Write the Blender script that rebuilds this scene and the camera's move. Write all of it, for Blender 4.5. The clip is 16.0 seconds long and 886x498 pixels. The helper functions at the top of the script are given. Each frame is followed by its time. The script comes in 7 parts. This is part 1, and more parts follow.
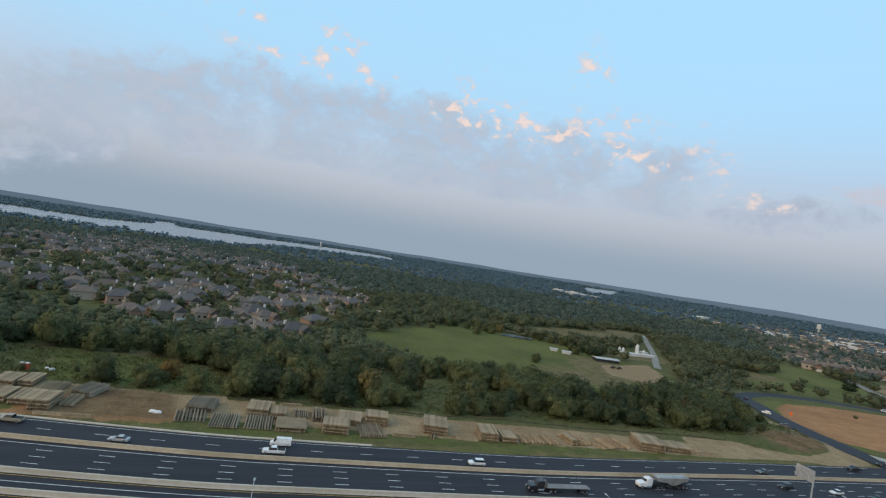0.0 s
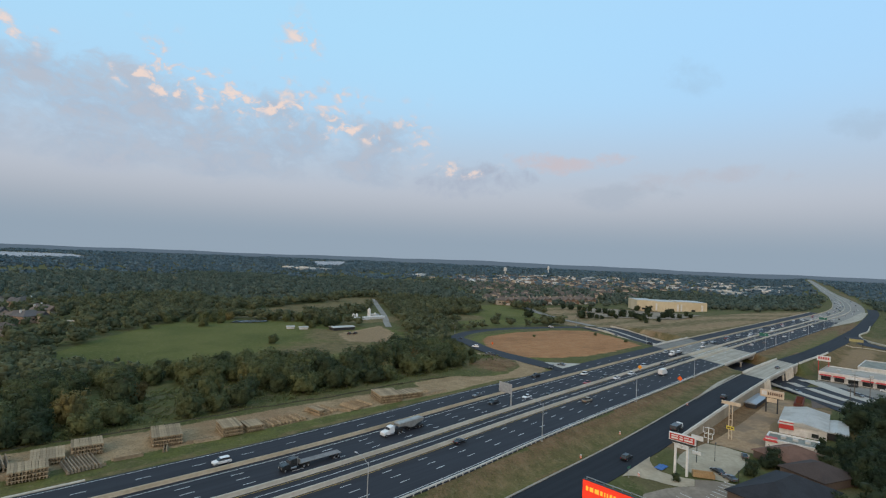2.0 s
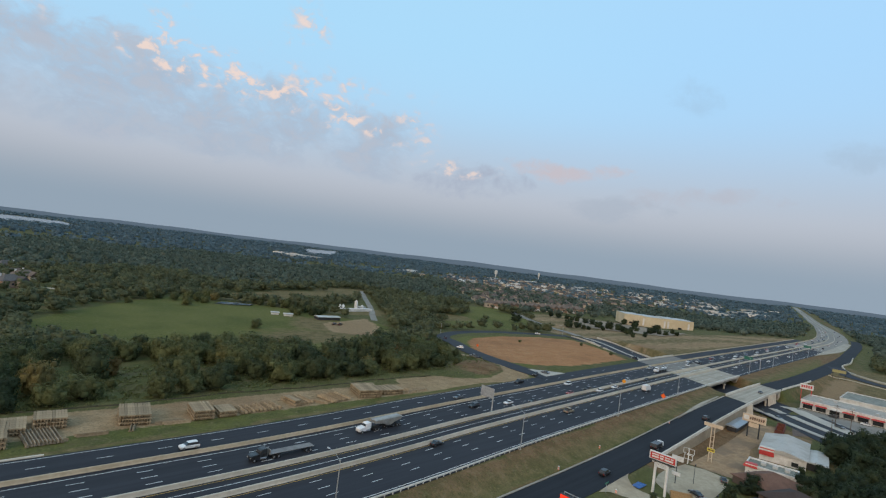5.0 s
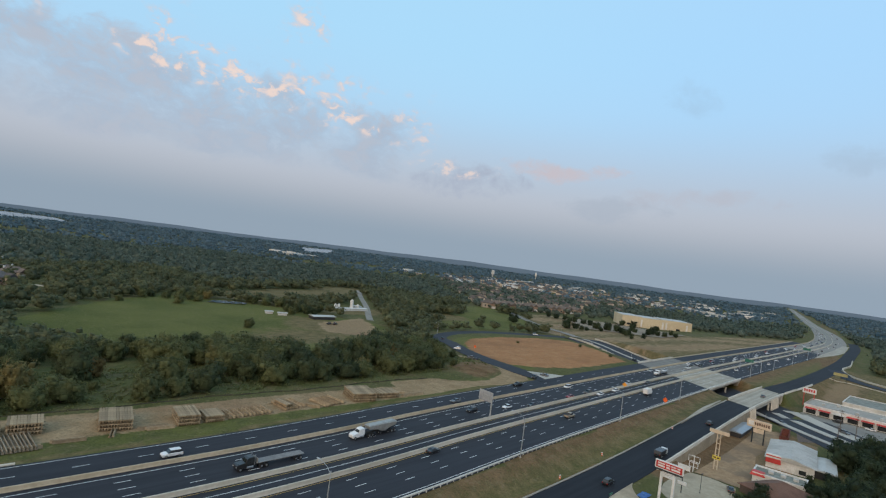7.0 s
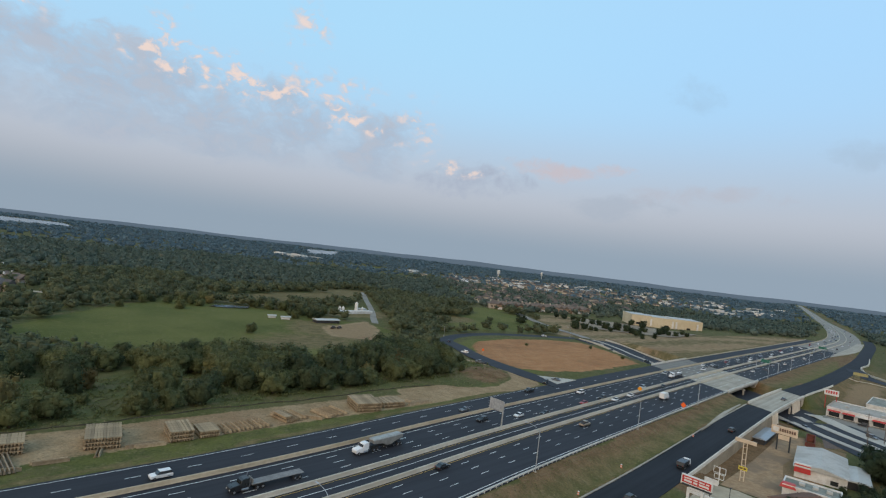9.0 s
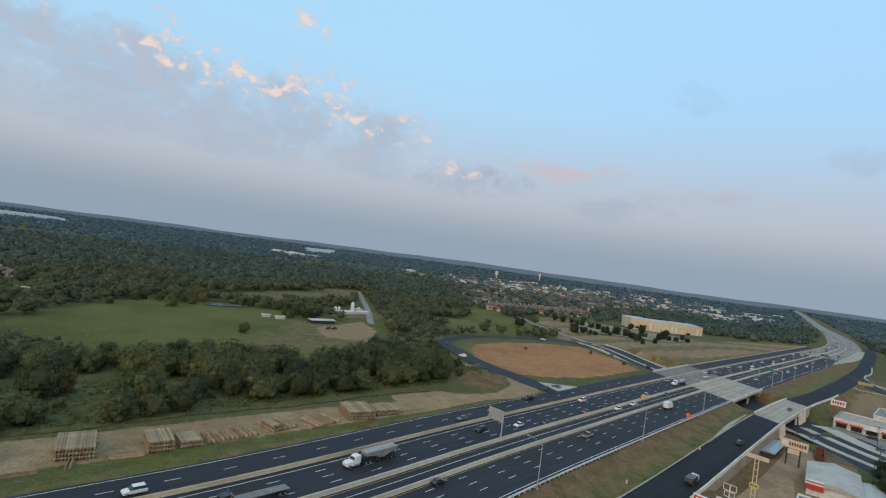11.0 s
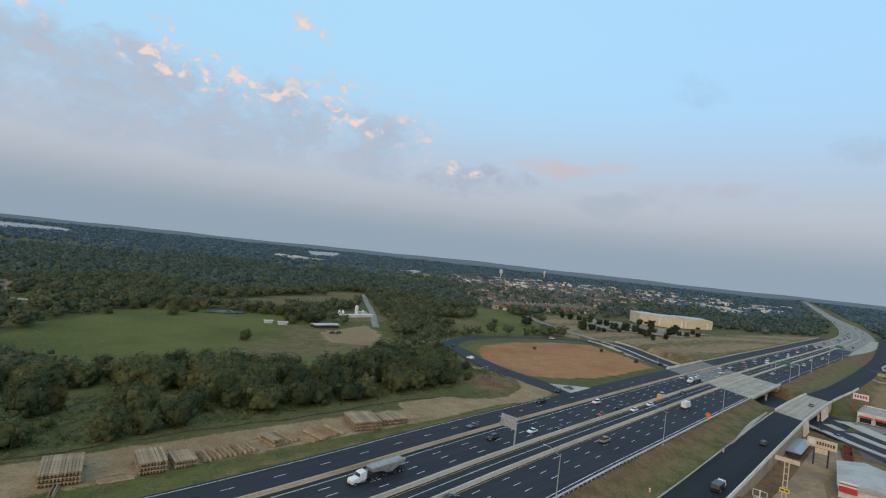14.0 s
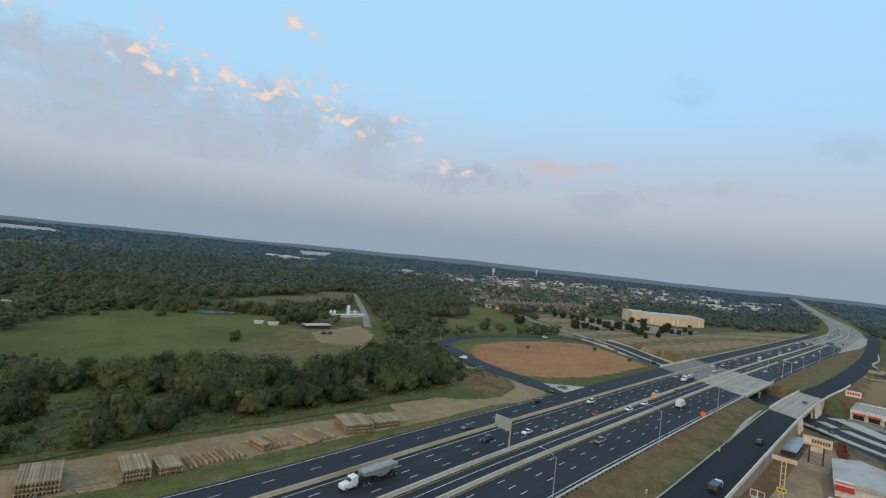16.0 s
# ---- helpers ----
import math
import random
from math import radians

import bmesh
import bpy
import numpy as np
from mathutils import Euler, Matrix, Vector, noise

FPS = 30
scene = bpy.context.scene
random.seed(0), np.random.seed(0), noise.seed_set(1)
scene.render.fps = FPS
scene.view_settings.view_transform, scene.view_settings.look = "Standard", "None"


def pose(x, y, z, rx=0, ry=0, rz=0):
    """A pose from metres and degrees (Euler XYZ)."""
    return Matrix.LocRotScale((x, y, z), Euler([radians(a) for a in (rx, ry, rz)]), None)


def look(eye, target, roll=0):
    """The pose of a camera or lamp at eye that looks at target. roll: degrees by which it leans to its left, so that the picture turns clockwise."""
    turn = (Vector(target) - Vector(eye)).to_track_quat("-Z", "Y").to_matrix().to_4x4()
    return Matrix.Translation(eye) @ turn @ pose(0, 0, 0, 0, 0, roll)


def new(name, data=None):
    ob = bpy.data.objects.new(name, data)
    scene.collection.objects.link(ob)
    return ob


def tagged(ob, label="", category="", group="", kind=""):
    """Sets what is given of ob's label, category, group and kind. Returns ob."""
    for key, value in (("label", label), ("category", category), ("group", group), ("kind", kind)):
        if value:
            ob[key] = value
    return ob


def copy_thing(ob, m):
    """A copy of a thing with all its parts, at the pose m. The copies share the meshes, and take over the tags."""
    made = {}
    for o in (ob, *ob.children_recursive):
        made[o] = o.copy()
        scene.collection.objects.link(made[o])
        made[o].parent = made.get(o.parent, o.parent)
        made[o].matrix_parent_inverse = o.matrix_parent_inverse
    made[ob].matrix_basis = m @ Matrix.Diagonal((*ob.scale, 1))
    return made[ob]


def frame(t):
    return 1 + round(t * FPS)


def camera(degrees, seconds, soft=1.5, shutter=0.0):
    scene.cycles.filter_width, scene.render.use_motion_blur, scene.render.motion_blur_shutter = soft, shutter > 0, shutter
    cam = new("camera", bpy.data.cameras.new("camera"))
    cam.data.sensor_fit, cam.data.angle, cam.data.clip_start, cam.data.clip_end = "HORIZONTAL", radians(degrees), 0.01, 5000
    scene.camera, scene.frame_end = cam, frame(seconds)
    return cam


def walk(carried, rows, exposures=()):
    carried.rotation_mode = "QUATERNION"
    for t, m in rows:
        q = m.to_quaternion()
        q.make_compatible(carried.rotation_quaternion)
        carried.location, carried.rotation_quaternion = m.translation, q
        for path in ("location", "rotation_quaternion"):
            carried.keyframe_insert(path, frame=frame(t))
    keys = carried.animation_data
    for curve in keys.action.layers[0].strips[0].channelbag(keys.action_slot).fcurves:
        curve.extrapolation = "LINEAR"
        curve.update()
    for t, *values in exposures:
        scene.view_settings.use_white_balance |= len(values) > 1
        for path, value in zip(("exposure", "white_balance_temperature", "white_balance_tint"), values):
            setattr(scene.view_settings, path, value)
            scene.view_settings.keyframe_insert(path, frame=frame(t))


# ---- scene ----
# ---- camera ----
cam = camera(80.66, 16.0, 1.2)
# seconds, place, heading, tilt, roll
PATH = [
    (0, 1.480, -0.993, 58.071, -15.137, 0.572, 8.944),
    (0.5, 2.029, -1.018, 57.809, -21.713, 0.703, 8.479),
    (1, 1.363, -1.714, 58.232, -30.637, 0.762, 8.164),
    (1.5, 0.975, -2.418, 58.513, -40.449, 0.786, 4.062),
    (2, 0.738, -1.597, 58.312, -44.556, 0.749, 2.440),
    (2.5, 0.840, -1.454, 58.125, -45.041, 0.718, 5.105),
    (3, 1.145, -1.273, 57.930, -45.072, 0.702, 3.937),
    (3.5, 1.619, -1.123, 57.899, -45.053, 0.674, 4.479),
    (4, 2.112, -0.530, 57.941, -45.226, 0.682, 7.304),
    (6.5, 7.009, 4.940, 57.718, -45.675, 0.602, 6.779),
    (7, 8.355, 6.414, 57.673, -45.730, 0.631, 7.518),
    (7.5, 10.086, 8.261, 57.769, -45.849, 0.601, 6.796),
    (8, 11.744, 9.980, 57.967, -45.655, 0.605, 3.560),
    (8.5, 13.358, 11.667, 57.839, -45.310, 0.622, 9.639),
    (9, 14.952, 13.747, 58.068, -45.192, 0.597, 6.831),
    (11.5, 22.095, 21.530, 58.546, -45.407, 0.627, 7.807),
    (12, 23.378, 22.917, 58.595, -45.324, 0.595, 3.504),
    (12.5, 24.419, 23.887, 58.747, -45.243, 0.608, 10.995),
    (13, 25.352, 24.853, 58.626, -45.137, 0.638, 10.104),
    (13.5, 25.910, 25.916, 58.586, -45.155, 0.617, 6.901),
    (14, 26.736, 26.642, 58.547, -45.014, 0.567, 6.131),
    (14.5, 27.316, 27.189, 58.415, -44.962, 0.588, 7.125),
    (15, 27.855, 28.091, 58.302, -45.017, 0.567, 7.804),
    (15.5, 28.653, 28.510, 58.367, -45.149, 0.565, 6.888),
    (16, 28.974, 29.010, 58.351, -45.875, 0.569, 5.897),
]
walk(cam, [(t, pose(x, y, z, 90 + pitch, 0, yaw) @ pose(0, 0, 0, 0, 0, roll)) for t, x, y, z, yaw, pitch, roll in PATH], exposures=[(0.0, 0.08, 6600, 10), (0.8, 0.06, 6600, 10), (2.0, 0.02, 6600, 10), (16.0, 0.03, 6600, 10)])

# ---- world, sun, exposure ----
SUN_AZ, SUN_EL = radians(250), radians(7)      # clockwise from +Y; low behind the camera, veiled
world = bpy.data.worlds.new("sky")
scene.world = world
world.use_nodes = True


class Nodes:
    """Short hand for wiring a node tree."""

    def __init__(self, tree):
        self.tree = tree

    def add(self, kind, **sockets):
        n = self.tree.nodes.new(kind)
        for key, value in sockets.items():
            self.set(n, key, value)
        return n

    def set(self, n, key, value):
        sock = n.inputs[int(key[1:])] if key[0] == "i" and key[1:].isdigit() else n.inputs[key.replace("_", " ")]
        if isinstance(value, bpy.types.NodeSocket):
            self.tree.links.new(value, sock)
        else:
            sock.default_value = value

    def math(self, op, a, b=0.0, c=0.0, clamp=False):
        n = self.add("ShaderNodeMath", i0=a, i1=b, i2=c)
        n.operation, n.use_clamp = op, clamp
        return n.outputs[0]

    def ramp(self, value, lo, hi):
        n = self.add("ShaderNodeMapRange", Value=value, From_Min=lo, From_Max=hi)
        n.interpolation_type = "SMOOTHSTEP"
        return n.outputs[0]

    def noise(self, vector, scale, detail=3.0, rough=0.55, distortion=0.0):
        return self.add("ShaderNodeTexNoise", Vector=vector, Scale=scale, Detail=detail, Roughness=rough, Distortion=distortion).outputs[0]

    def mix(self, fac, a, b, blend="MIX"):
        n = self.tree.nodes.new("ShaderNodeMix")
        n.data_type, n.blend_type = "RGBA", blend
        for sock, value in ((n.inputs[0], fac), (n.inputs[6], a), (n.inputs[7], b)):
            if isinstance(value, bpy.types.NodeSocket):
                self.tree.links.new(value, sock)
            else:
                sock.default_value = value if isinstance(value, (int, float)) else (*value[:3], 1)
        return n.outputs[2]


def build_sky():
    tree = world.node_tree
    tree.nodes.clear()
    n = Nodes(tree)
    sky = tree.nodes.new("ShaderNodeTexSky")
    sky.sky_type, sky.sun_disc = "NISHITA", False
    sky.sun_elevation, sky.sun_rotation = SUN_EL, SUN_AZ
    sky.air_density, sky.dust_density, sky.ozone_density = 1.0, 0.6, 2.5
    way = tree.nodes.new("ShaderNodeTexCoord").outputs["Generated"]
    xyz = n.add("ShaderNodeSeparateXYZ", Vector=way).outputs
    up = n.math("MAXIMUM", xyz[2], 0.0)
    clear = n.mix(1.0, sky.outputs[0], (SKY_GAIN, SKY_GAIN * 0.97, SKY_GAIN * 0.93), "MULTIPLY")
    # thin blue veil that evens the clear sky out
    clear = n.mix(0.80, clear, (0.48, 0.835, 1.135))
    clear = n.mix(n.math("MULTIPLY", n.ramp(n.math("SUBTRACT", xyz[0], xyz[1]), -0.2, 0.9), 0.7), clear, (0.39, 0.665, 0.985))
    clear = n.mix(n.ramp(up, 0.40, 0.10), clear, (0.43, 0.63, 0.85))
    # low sunlight warms the sky round the sun
    toward = n.add("ShaderNodeVectorMath", i0=way, i1=(math.sin(SUN_AZ) * math.cos(SUN_EL), math.cos(SUN_AZ) * math.cos(SUN_EL), math.sin(SUN_EL)))
    toward.operation = "DOT_PRODUCT"
    # haze bank along the horizon, mauve above and grey-blue below
    haze = n.mix(n.ramp(up, 0.02, 0.13), (0.285, 0.365, 0.455), (0.478, 0.500, 0.558))
    col = n.mix(n.ramp(up, 0.30, 0.05), clear, haze)
    # bearing and height in degrees, with ragged edges
    ragged = n.math("SUBTRACT", n.noise(way, 4.5, 5.0, 0.6), 0.5)
    az = n.math("MULTIPLY", n.math("ARCTAN2", xyz[0], xyz[1]), 57.296)
    az = n.math("ADD", az, n.math("MULTIPLY", ragged, 9.0))
    el = n.math("MULTIPLY", n.math("ARCSINE", xyz[2]), 57.296)
    el = n.math("ADD", el, n.math("MULTIPLY", ragged, 5.0))
    # its heads climb towards the north, while the bank sinks towards the north-west
    crest = n.math("SUBTRACT", el, n.math("MULTIPLY", n.math("MINIMUM", n.math("MAXIMUM", n.math("SUBTRACT", 45.0, az), 0.0), 52.0), 0.125))
    el = n.math("ADD", el, n.math("MULTIPLY", n.math("MAXIMUM", n.math("SUBTRACT", -6.0, az), 0.0), 0.28))
    tall = n.add("ShaderNodeVectorMath", i0=way, i1=(1.0, 1.0, 1.45))
    tall.operation = "MULTIPLY"
    tall = tall.outputs[0]
    large, small = n.noise(tall, 8.0, 6.0, 0.62, 0.35), n.noise(tall, 24.0, 6.0, 0.64, 0.5)
    body = n.math("ADD", n.math("MULTIPLY", large, 0.55), n.math("MULTIPLY", small, 0.45))

    def patch(a0, e0, ra, re):
        """1 in the middle of an oval of sky, 0 at its rim."""
        u = n.math("DIVIDE", n.math("SUBTRACT", az, a0), ra)
        v = n.math("DIVIDE", n.math("SUBTRACT", el, e0), re)
        return n.math("SUBTRACT", 1.0, n.math("ADD", n.math("MULTIPLY", u, u), n.math("MULTIPLY", v, v)), clamp=True)

    def cloud(where_, lo, hi):
        return n.ramp(n.math("ADD", body, n.math("MULTIPLY", n.math("SUBTRACT", where_, 1.0), 0.40)), lo, hi)
    # a broken bank of grey-blue cloud low in the north
    bank = n.math("MULTIPLY", n.math("MULTIPLY", n.ramp(el, 4.5, 8.0), n.ramp(n.math("SUBTRACT", el, n.math("MULTIPLY", n.ramp(az, 46.0, 20.0), 2.6)), 19.0, 11.5)), n.ramp(az, 53.0, 37.0))
    soft = cloud(bank, 0.37, 0.62)
    grey = n.mix(n.ramp(small, 0.36, 0.62), (0.315, 0.425, 0.570), (0.430, 0.500, 0.605))
    grey = n.mix(n.math("MULTIPLY", n.ramp(large, 0.44, 0.66), 0.45), grey, (0.475, 0.510, 0.595))
    col = n.mix(n.math("MULTIPLY", soft, 0.93), col, grey)
    # a small cloud past its end, a thin streak, and faint smudges over the town
    for a0, e0, ra, re, much, tone in ((47.0, 8.4, 10.5, 3.2, 0.95, (0.385, 0.445, 0.56)), (57.5, 10.8, 9.5, 1.7, 0.85, (0.56, 0.51, 0.555)), (62.5, 6.8, 8.0, 2.2, 0.6, (0.385, 0.45, 0.545)), (72.0, 8.2, 11.0, 2.0, 0.55, (0.47, 0.48, 0.55)), (69.0, 18.0, 5.0, 3.2, 0.28, (0.33, 0.46, 0.60)), (84.0, 13.0, 7.0, 2.6, 0.35, (0.36, 0.46, 0.58))):
        col = n.mix(n.math("MULTIPLY", cloud(patch(a0, e0, ra, re), 0.30, 0.56), much), col, tone)
    # lit heads along the top of the bank, a few stray ones above it
    puffs = n.noise(tall, 38.0, 4.0, 0.55, 0.3)
    rim = n.math("MULTIPLY", n.math("MULTIPLY", n.math("MULTIPLY", n.ramp(crest, 9.0, 12.0), n.ramp(crest, 17.5, 13.0)), n.ramp(az, 46.0, 39.0)), n.ramp(az, -20.0, -6.0))
    rim = n.math("MAXIMUM", rim, n.math("MAXIMUM", n.math("MULTIPLY", patch(28.0, 20.5, 3.4, 4.5), 0.8), n.math("MULTIPLY", patch(46.5, 9.6, 6.5, 1.2), 0.7)))
    clumps = n.ramp(n.noise(tall, 10.0, 3.0, 0.5), 0.40, 0.58)
    heads = n.math("MULTIPLY", n.math("MULTIPLY", n.ramp(puffs, 0.41, 0.72), clumps), rim)
    col = n.mix(n.math("MULTIPLY", n.ramp(heads, 0.0, 0.45), 0.65), col, (0.62, 0.59, 0.63))
    col = n.mix(n.math("MULTIPLY", n.ramp(heads, 0.15, 0.75), 0.75), col, (0.90, 0.71, 0.62))
    col = n.mix(n.math("MULTIPLY", n.ramp(toward.outputs["Value"], 0.05, 0.95), 0.55), col, (1.35, 1.0, 0.70))
    back = n.add("ShaderNodeBackground", Color=col, Strength=SKY_STRENGTH)
    tree.links.new(back.outputs[0], n.add("ShaderNodeOutputWorld").inputs[0])


SKY_GAIN, SKY_STRENGTH = 0.10, 1.0
build_sky()
sun = new("sun", bpy.data.lights.new("sun", "SUN"))
sun.data.energy, sun.data.angle, sun.data.color = 1.0, radians(24), (1.0, 0.83, 0.66)
sun.matrix_world = look((-180, -60, 90), (-180 - math.sin(SUN_AZ) * 10, -60 - math.cos(SUN_AZ) * 10, 90 - math.tan(SUN_EL + radians(18)) * 10))
scene.view_settings.exposure = 0.0


# ---- materials ----
def surface(name, a, b, scale=1.0, rough=0.85, bump=0.15, metal=0.0, c=None, patch=0.05, vary=0.0, coord="Object", spec=0.3, streak=0.0):
    """A worn surface: two base colours in a grain of that scale, a third in larger patches, fine relief."""
    m = bpy.data.materials.new(name)
    m.use_nodes = True
    tree = m.node_tree
    n = Nodes(tree)
    bsdf = tree.nodes["Principled BSDF"]
    if coord == "Position":
        at = tree.nodes.new("ShaderNodeNewGeometry").outputs["Position"]
    else:
        at = tree.nodes.new("ShaderNodeTexCoord").outputs["Object"]
    grain = n.noise(at, scale, 5.0, 0.6)
    col = n.mix(n.ramp(grain, 0.3, 0.7), a, b)
    wide = n.noise(at, patch, 4.0, 0.6, 0.2)
    col = n.mix(n.math("MULTIPLY", n.ramp(wide, 0.42, 0.66), 0.7), col, c or [(p * 0.8 + q * 0.2) * 0.8 for p, q in zip(a, b)])
    if streak:
        long_ = n.add("ShaderNodeVectorMath", i0=at, i1=(0.012, 0.62, 0.3))
        long_.operation = "MULTIPLY"
        worn = n.ramp(n.noise(long_.outputs[0], 1.0, 4.0, 0.6), 0.35, 0.65)
        col = n.mix(n.math("MULTIPLY", worn, streak), col, [min(v * 1.9, 1) for v in b])
    if vary:
        r = tree.nodes.new("ShaderNodeObjectInfo").outputs["Random"]
        col = n.mix(1.0, col, n.add("ShaderNodeCombineColor", i0=n.math("MULTIPLY_ADD", r, vary, 1 - vary / 2), i1=n.math("MULTIPLY_ADD", r, vary, 1 - vary / 2), i2=n.math("MULTIPLY_ADD", r, vary, 1 - vary / 2)).outputs[0], "MULTIPLY")
    n.set(bsdf, "Base_Color", col)
    n.set(bsdf, "Roughness", n.math("ADD", n.math("MULTIPLY", grain, 0.2), rough - 0.1))
    n.set(bsdf, "Metallic", metal)
    n.set(bsdf, "Specular_IOR_Level", spec)
    if bump:
        bp = n.add("ShaderNodeBump", Strength=bump, Height=grain)
        bp.inputs["Distance"].default_value = 0.4 / scale
        n.set(bsdf, "Normal", bp.outputs[0])
    return m


def foliage(name, dark, light, autumn, by="tint"):
    """Leaves: hue by tree, value by leaf clump."""
    m = bpy.data.materials.new(name)
    m.use_nodes = True
    tree = m.node_tree
    n = Nodes(tree)
    bsdf = tree.nodes["Principled BSDF"]
    if by == "tint":
        t = tree.nodes.new("ShaderNodeAttribute")
        t.attribute_name = "tint"
        tint = t.outputs["Fac"]
    else:
        tint = tree.nodes.new("ShaderNodeObjectInfo").outputs["Random"]
    leaf = tree.nodes.new("ShaderNodeNewGeometry").outputs["Random Per Island"]
    col = n.mix(n.ramp(tint, 0.0, 0.8), dark, light)
    col = n.mix(n.math("MULTIPLY", n.ramp(tint, 0.95, 1.0), 0.80), col, autumn)
    lum = n.math("MULTIPLY_ADD", leaf, 0.60, 0.70)
    col = n.mix(1.0, col, n.add("ShaderNodeCombineColor", i0=lum, i1=lum, i2=n.math("MULTIPLY", lum, 0.95)).outputs[0], "MULTIPLY")
    n.set(bsdf, "Base_Color", col)
    n.set(bsdf, "Roughness", 0.75)
    n.set(bsdf, "Specular_IOR_Level", 0.2)
    through_ = n.add("ShaderNodeBsdfTranslucent", Color=col)
    both = tree.nodes.new("ShaderNodeMixShader")
    both.inputs[0].default_value = 0.42
    tree.links.new(bsdf.outputs[0], both.inputs[1])
    tree.links.new(through_.outputs[0], both.inputs[2])
    tree.links.new(both.outputs[0], tree.nodes["Material Output"].inputs[0])
    return m


def paint(name, col, rough=0.4, metal=0.0, spec=0.5, emit=0.0):
    """Smooth coated surface with faint dirt."""
    m = surface(name, [c * 0.92 for c in col], [min(c * 1.05, 1) for c in col], 2.0, rough, 0.0, metal, [c * 0.8 for c in col], 0.4, spec=spec)
    if emit:
        m.node_tree.nodes["Principled BSDF"].inputs["Emission Color"].default_value = (*col, 1)
        m.node_tree.nodes["Principled BSDF"].inputs["Emission Strength"].default_value = emit
    return m


def build_ground_material():
    m = bpy.data.materials.new("ground")
    m.use_nodes = True
    tree = m.node_tree
    n = Nodes(tree)
    bsdf = tree.nodes["Principled BSDF"]
    at = tree.nodes.new("ShaderNodeNewGeometry").outputs["Position"]

    def attr(name):
        a = tree.nodes.new("ShaderNodeAttribute")
        a.attribute_name = name
        return a.outputs["Fac"]
    fine, mid, wide = n.noise(at, 1.3, 5.0, 0.65), n.noise(at, 0.16, 5.0, 0.6), n.noise(at, 0.018, 4.0, 0.55)

    def where(name, edge=0.35):
        return n.ramp(n.math("ADD", attr(name), n.math("MULTIPLY", n.math("SUBTRACT", n.math("ADD", n.math("MULTIPLY", mid, 0.6), n.math("MULTIPLY", fine, 0.4)), 0.5), 1.5)), 0.5 - edge / 2, 0.5 + edge / 2)
    col = n.mix(n.ramp(mid, 0.35, 0.65), (0.070, 0.078, 0.026), (0.104, 0.104, 0.040))
    col = n.mix(n.math("MULTIPLY", n.ramp(fine, 0.4, 0.7), 0.5), col, (0.095, 0.104, 0.036))
    col = n.mix(n.math("MULTIPLY", n.ramp(n.noise(at, 0.055, 4.0, 0.65, 0.4), 0.46, 0.64), 0.65), col, (0.135, 0.105, 0.055))
    mown = n.mix(n.ramp(wide, 0.35, 0.62), (0.076, 0.090, 0.022), (0.116, 0.120, 0.034))
    mown = n.mix(n.math("MULTIPLY", n.ramp(fine, 0.35, 0.75), 0.35), mown, (0.135, 0.125, 0.048))
    col = n.mix(where("mown"), col, mown)
    dry = n.mix(n.ramp(mid, 0.35, 0.65), (0.116, 0.094, 0.042), (0.172, 0.132, 0.064))
    col = n.mix(where("dry", 0.6), col, dry)
    clay = n.mix(n.ramp(mid, 0.30, 0.75), (0.325, 0.152, 0.068), (0.405, 0.212, 0.100))
    clay = n.mix(n.math("MULTIPLY", n.ramp(wide, 0.45, 0.62), 0.6), clay, (0.24, 0.115, 0.055))
    col = n.mix(where("clay", 0.25), col, clay)
    dirt = n.mix(n.ramp(mid, 0.32, 0.68), (0.250, 0.172, 0.096), (0.335, 0.240, 0.142))
    dirt = n.mix(n.math("MULTIPLY", n.ramp(wide, 0.5, 0.7), 0.5), dirt, (0.22, 0.13, 0.075))
    col = n.mix(where("dirt", 0.25), col, dirt)
    soil = n.mix(n.ramp(mid, 0.32, 0.68), (0.122, 0.070, 0.034), (0.190, 0.120, 0.064))
    soil = n.mix(n.math("MULTIPLY", n.ramp(fine, 0.45, 0.7), 0.4), soil, (0.21, 0.155, 0.10))
    col = n.mix(where("soil", 0.5), col, soil)
    # straw-coloured streaks in the rough grass
    straw = n.noise(at, 0.42, 6.0, 0.72, 0.8)
    col = n.mix(n.math("MULTIPLY", n.ramp(straw, 0.53, 0.66), 0.50), col, (0.205, 0.165, 0.095))
    col = n.mix(n.math("MULTIPLY", n.ramp(n.noise(at, 0.8, 5.0, 0.7), 0.54, 0.70), 0.48), col, (0.050, 0.056, 0.024))
    tuft = n.noise(at, 1.5, 6.0, 0.78)
    col = n.mix(n.math("MULTIPLY", n.ramp(tuft, 0.52, 0.66), 0.55), col, n.mix(1.0, col, (0.34, 0.38, 0.34), "MULTIPLY"))
    col = n.mix(n.math("MULTIPLY", n.ramp(tuft, 0.46, 0.34), 0.40), col, n.mix(1.0, col, (1.85, 1.7, 1.6), "MULTIPLY"))
    n.set(bsdf, "Base_Color", col)
    n.set(bsdf, "Roughness", 0.95)
    n.set(bsdf, "Specular_IOR_Level", 0.1)
    bp = n.add("ShaderNodeBump", Strength=0.5, Height=n.math("ADD", fine, mid))
    bp.inputs["Distance"].default_value = 0.5
    n.set(bsdf, "Normal", bp.outputs[0])
    return m


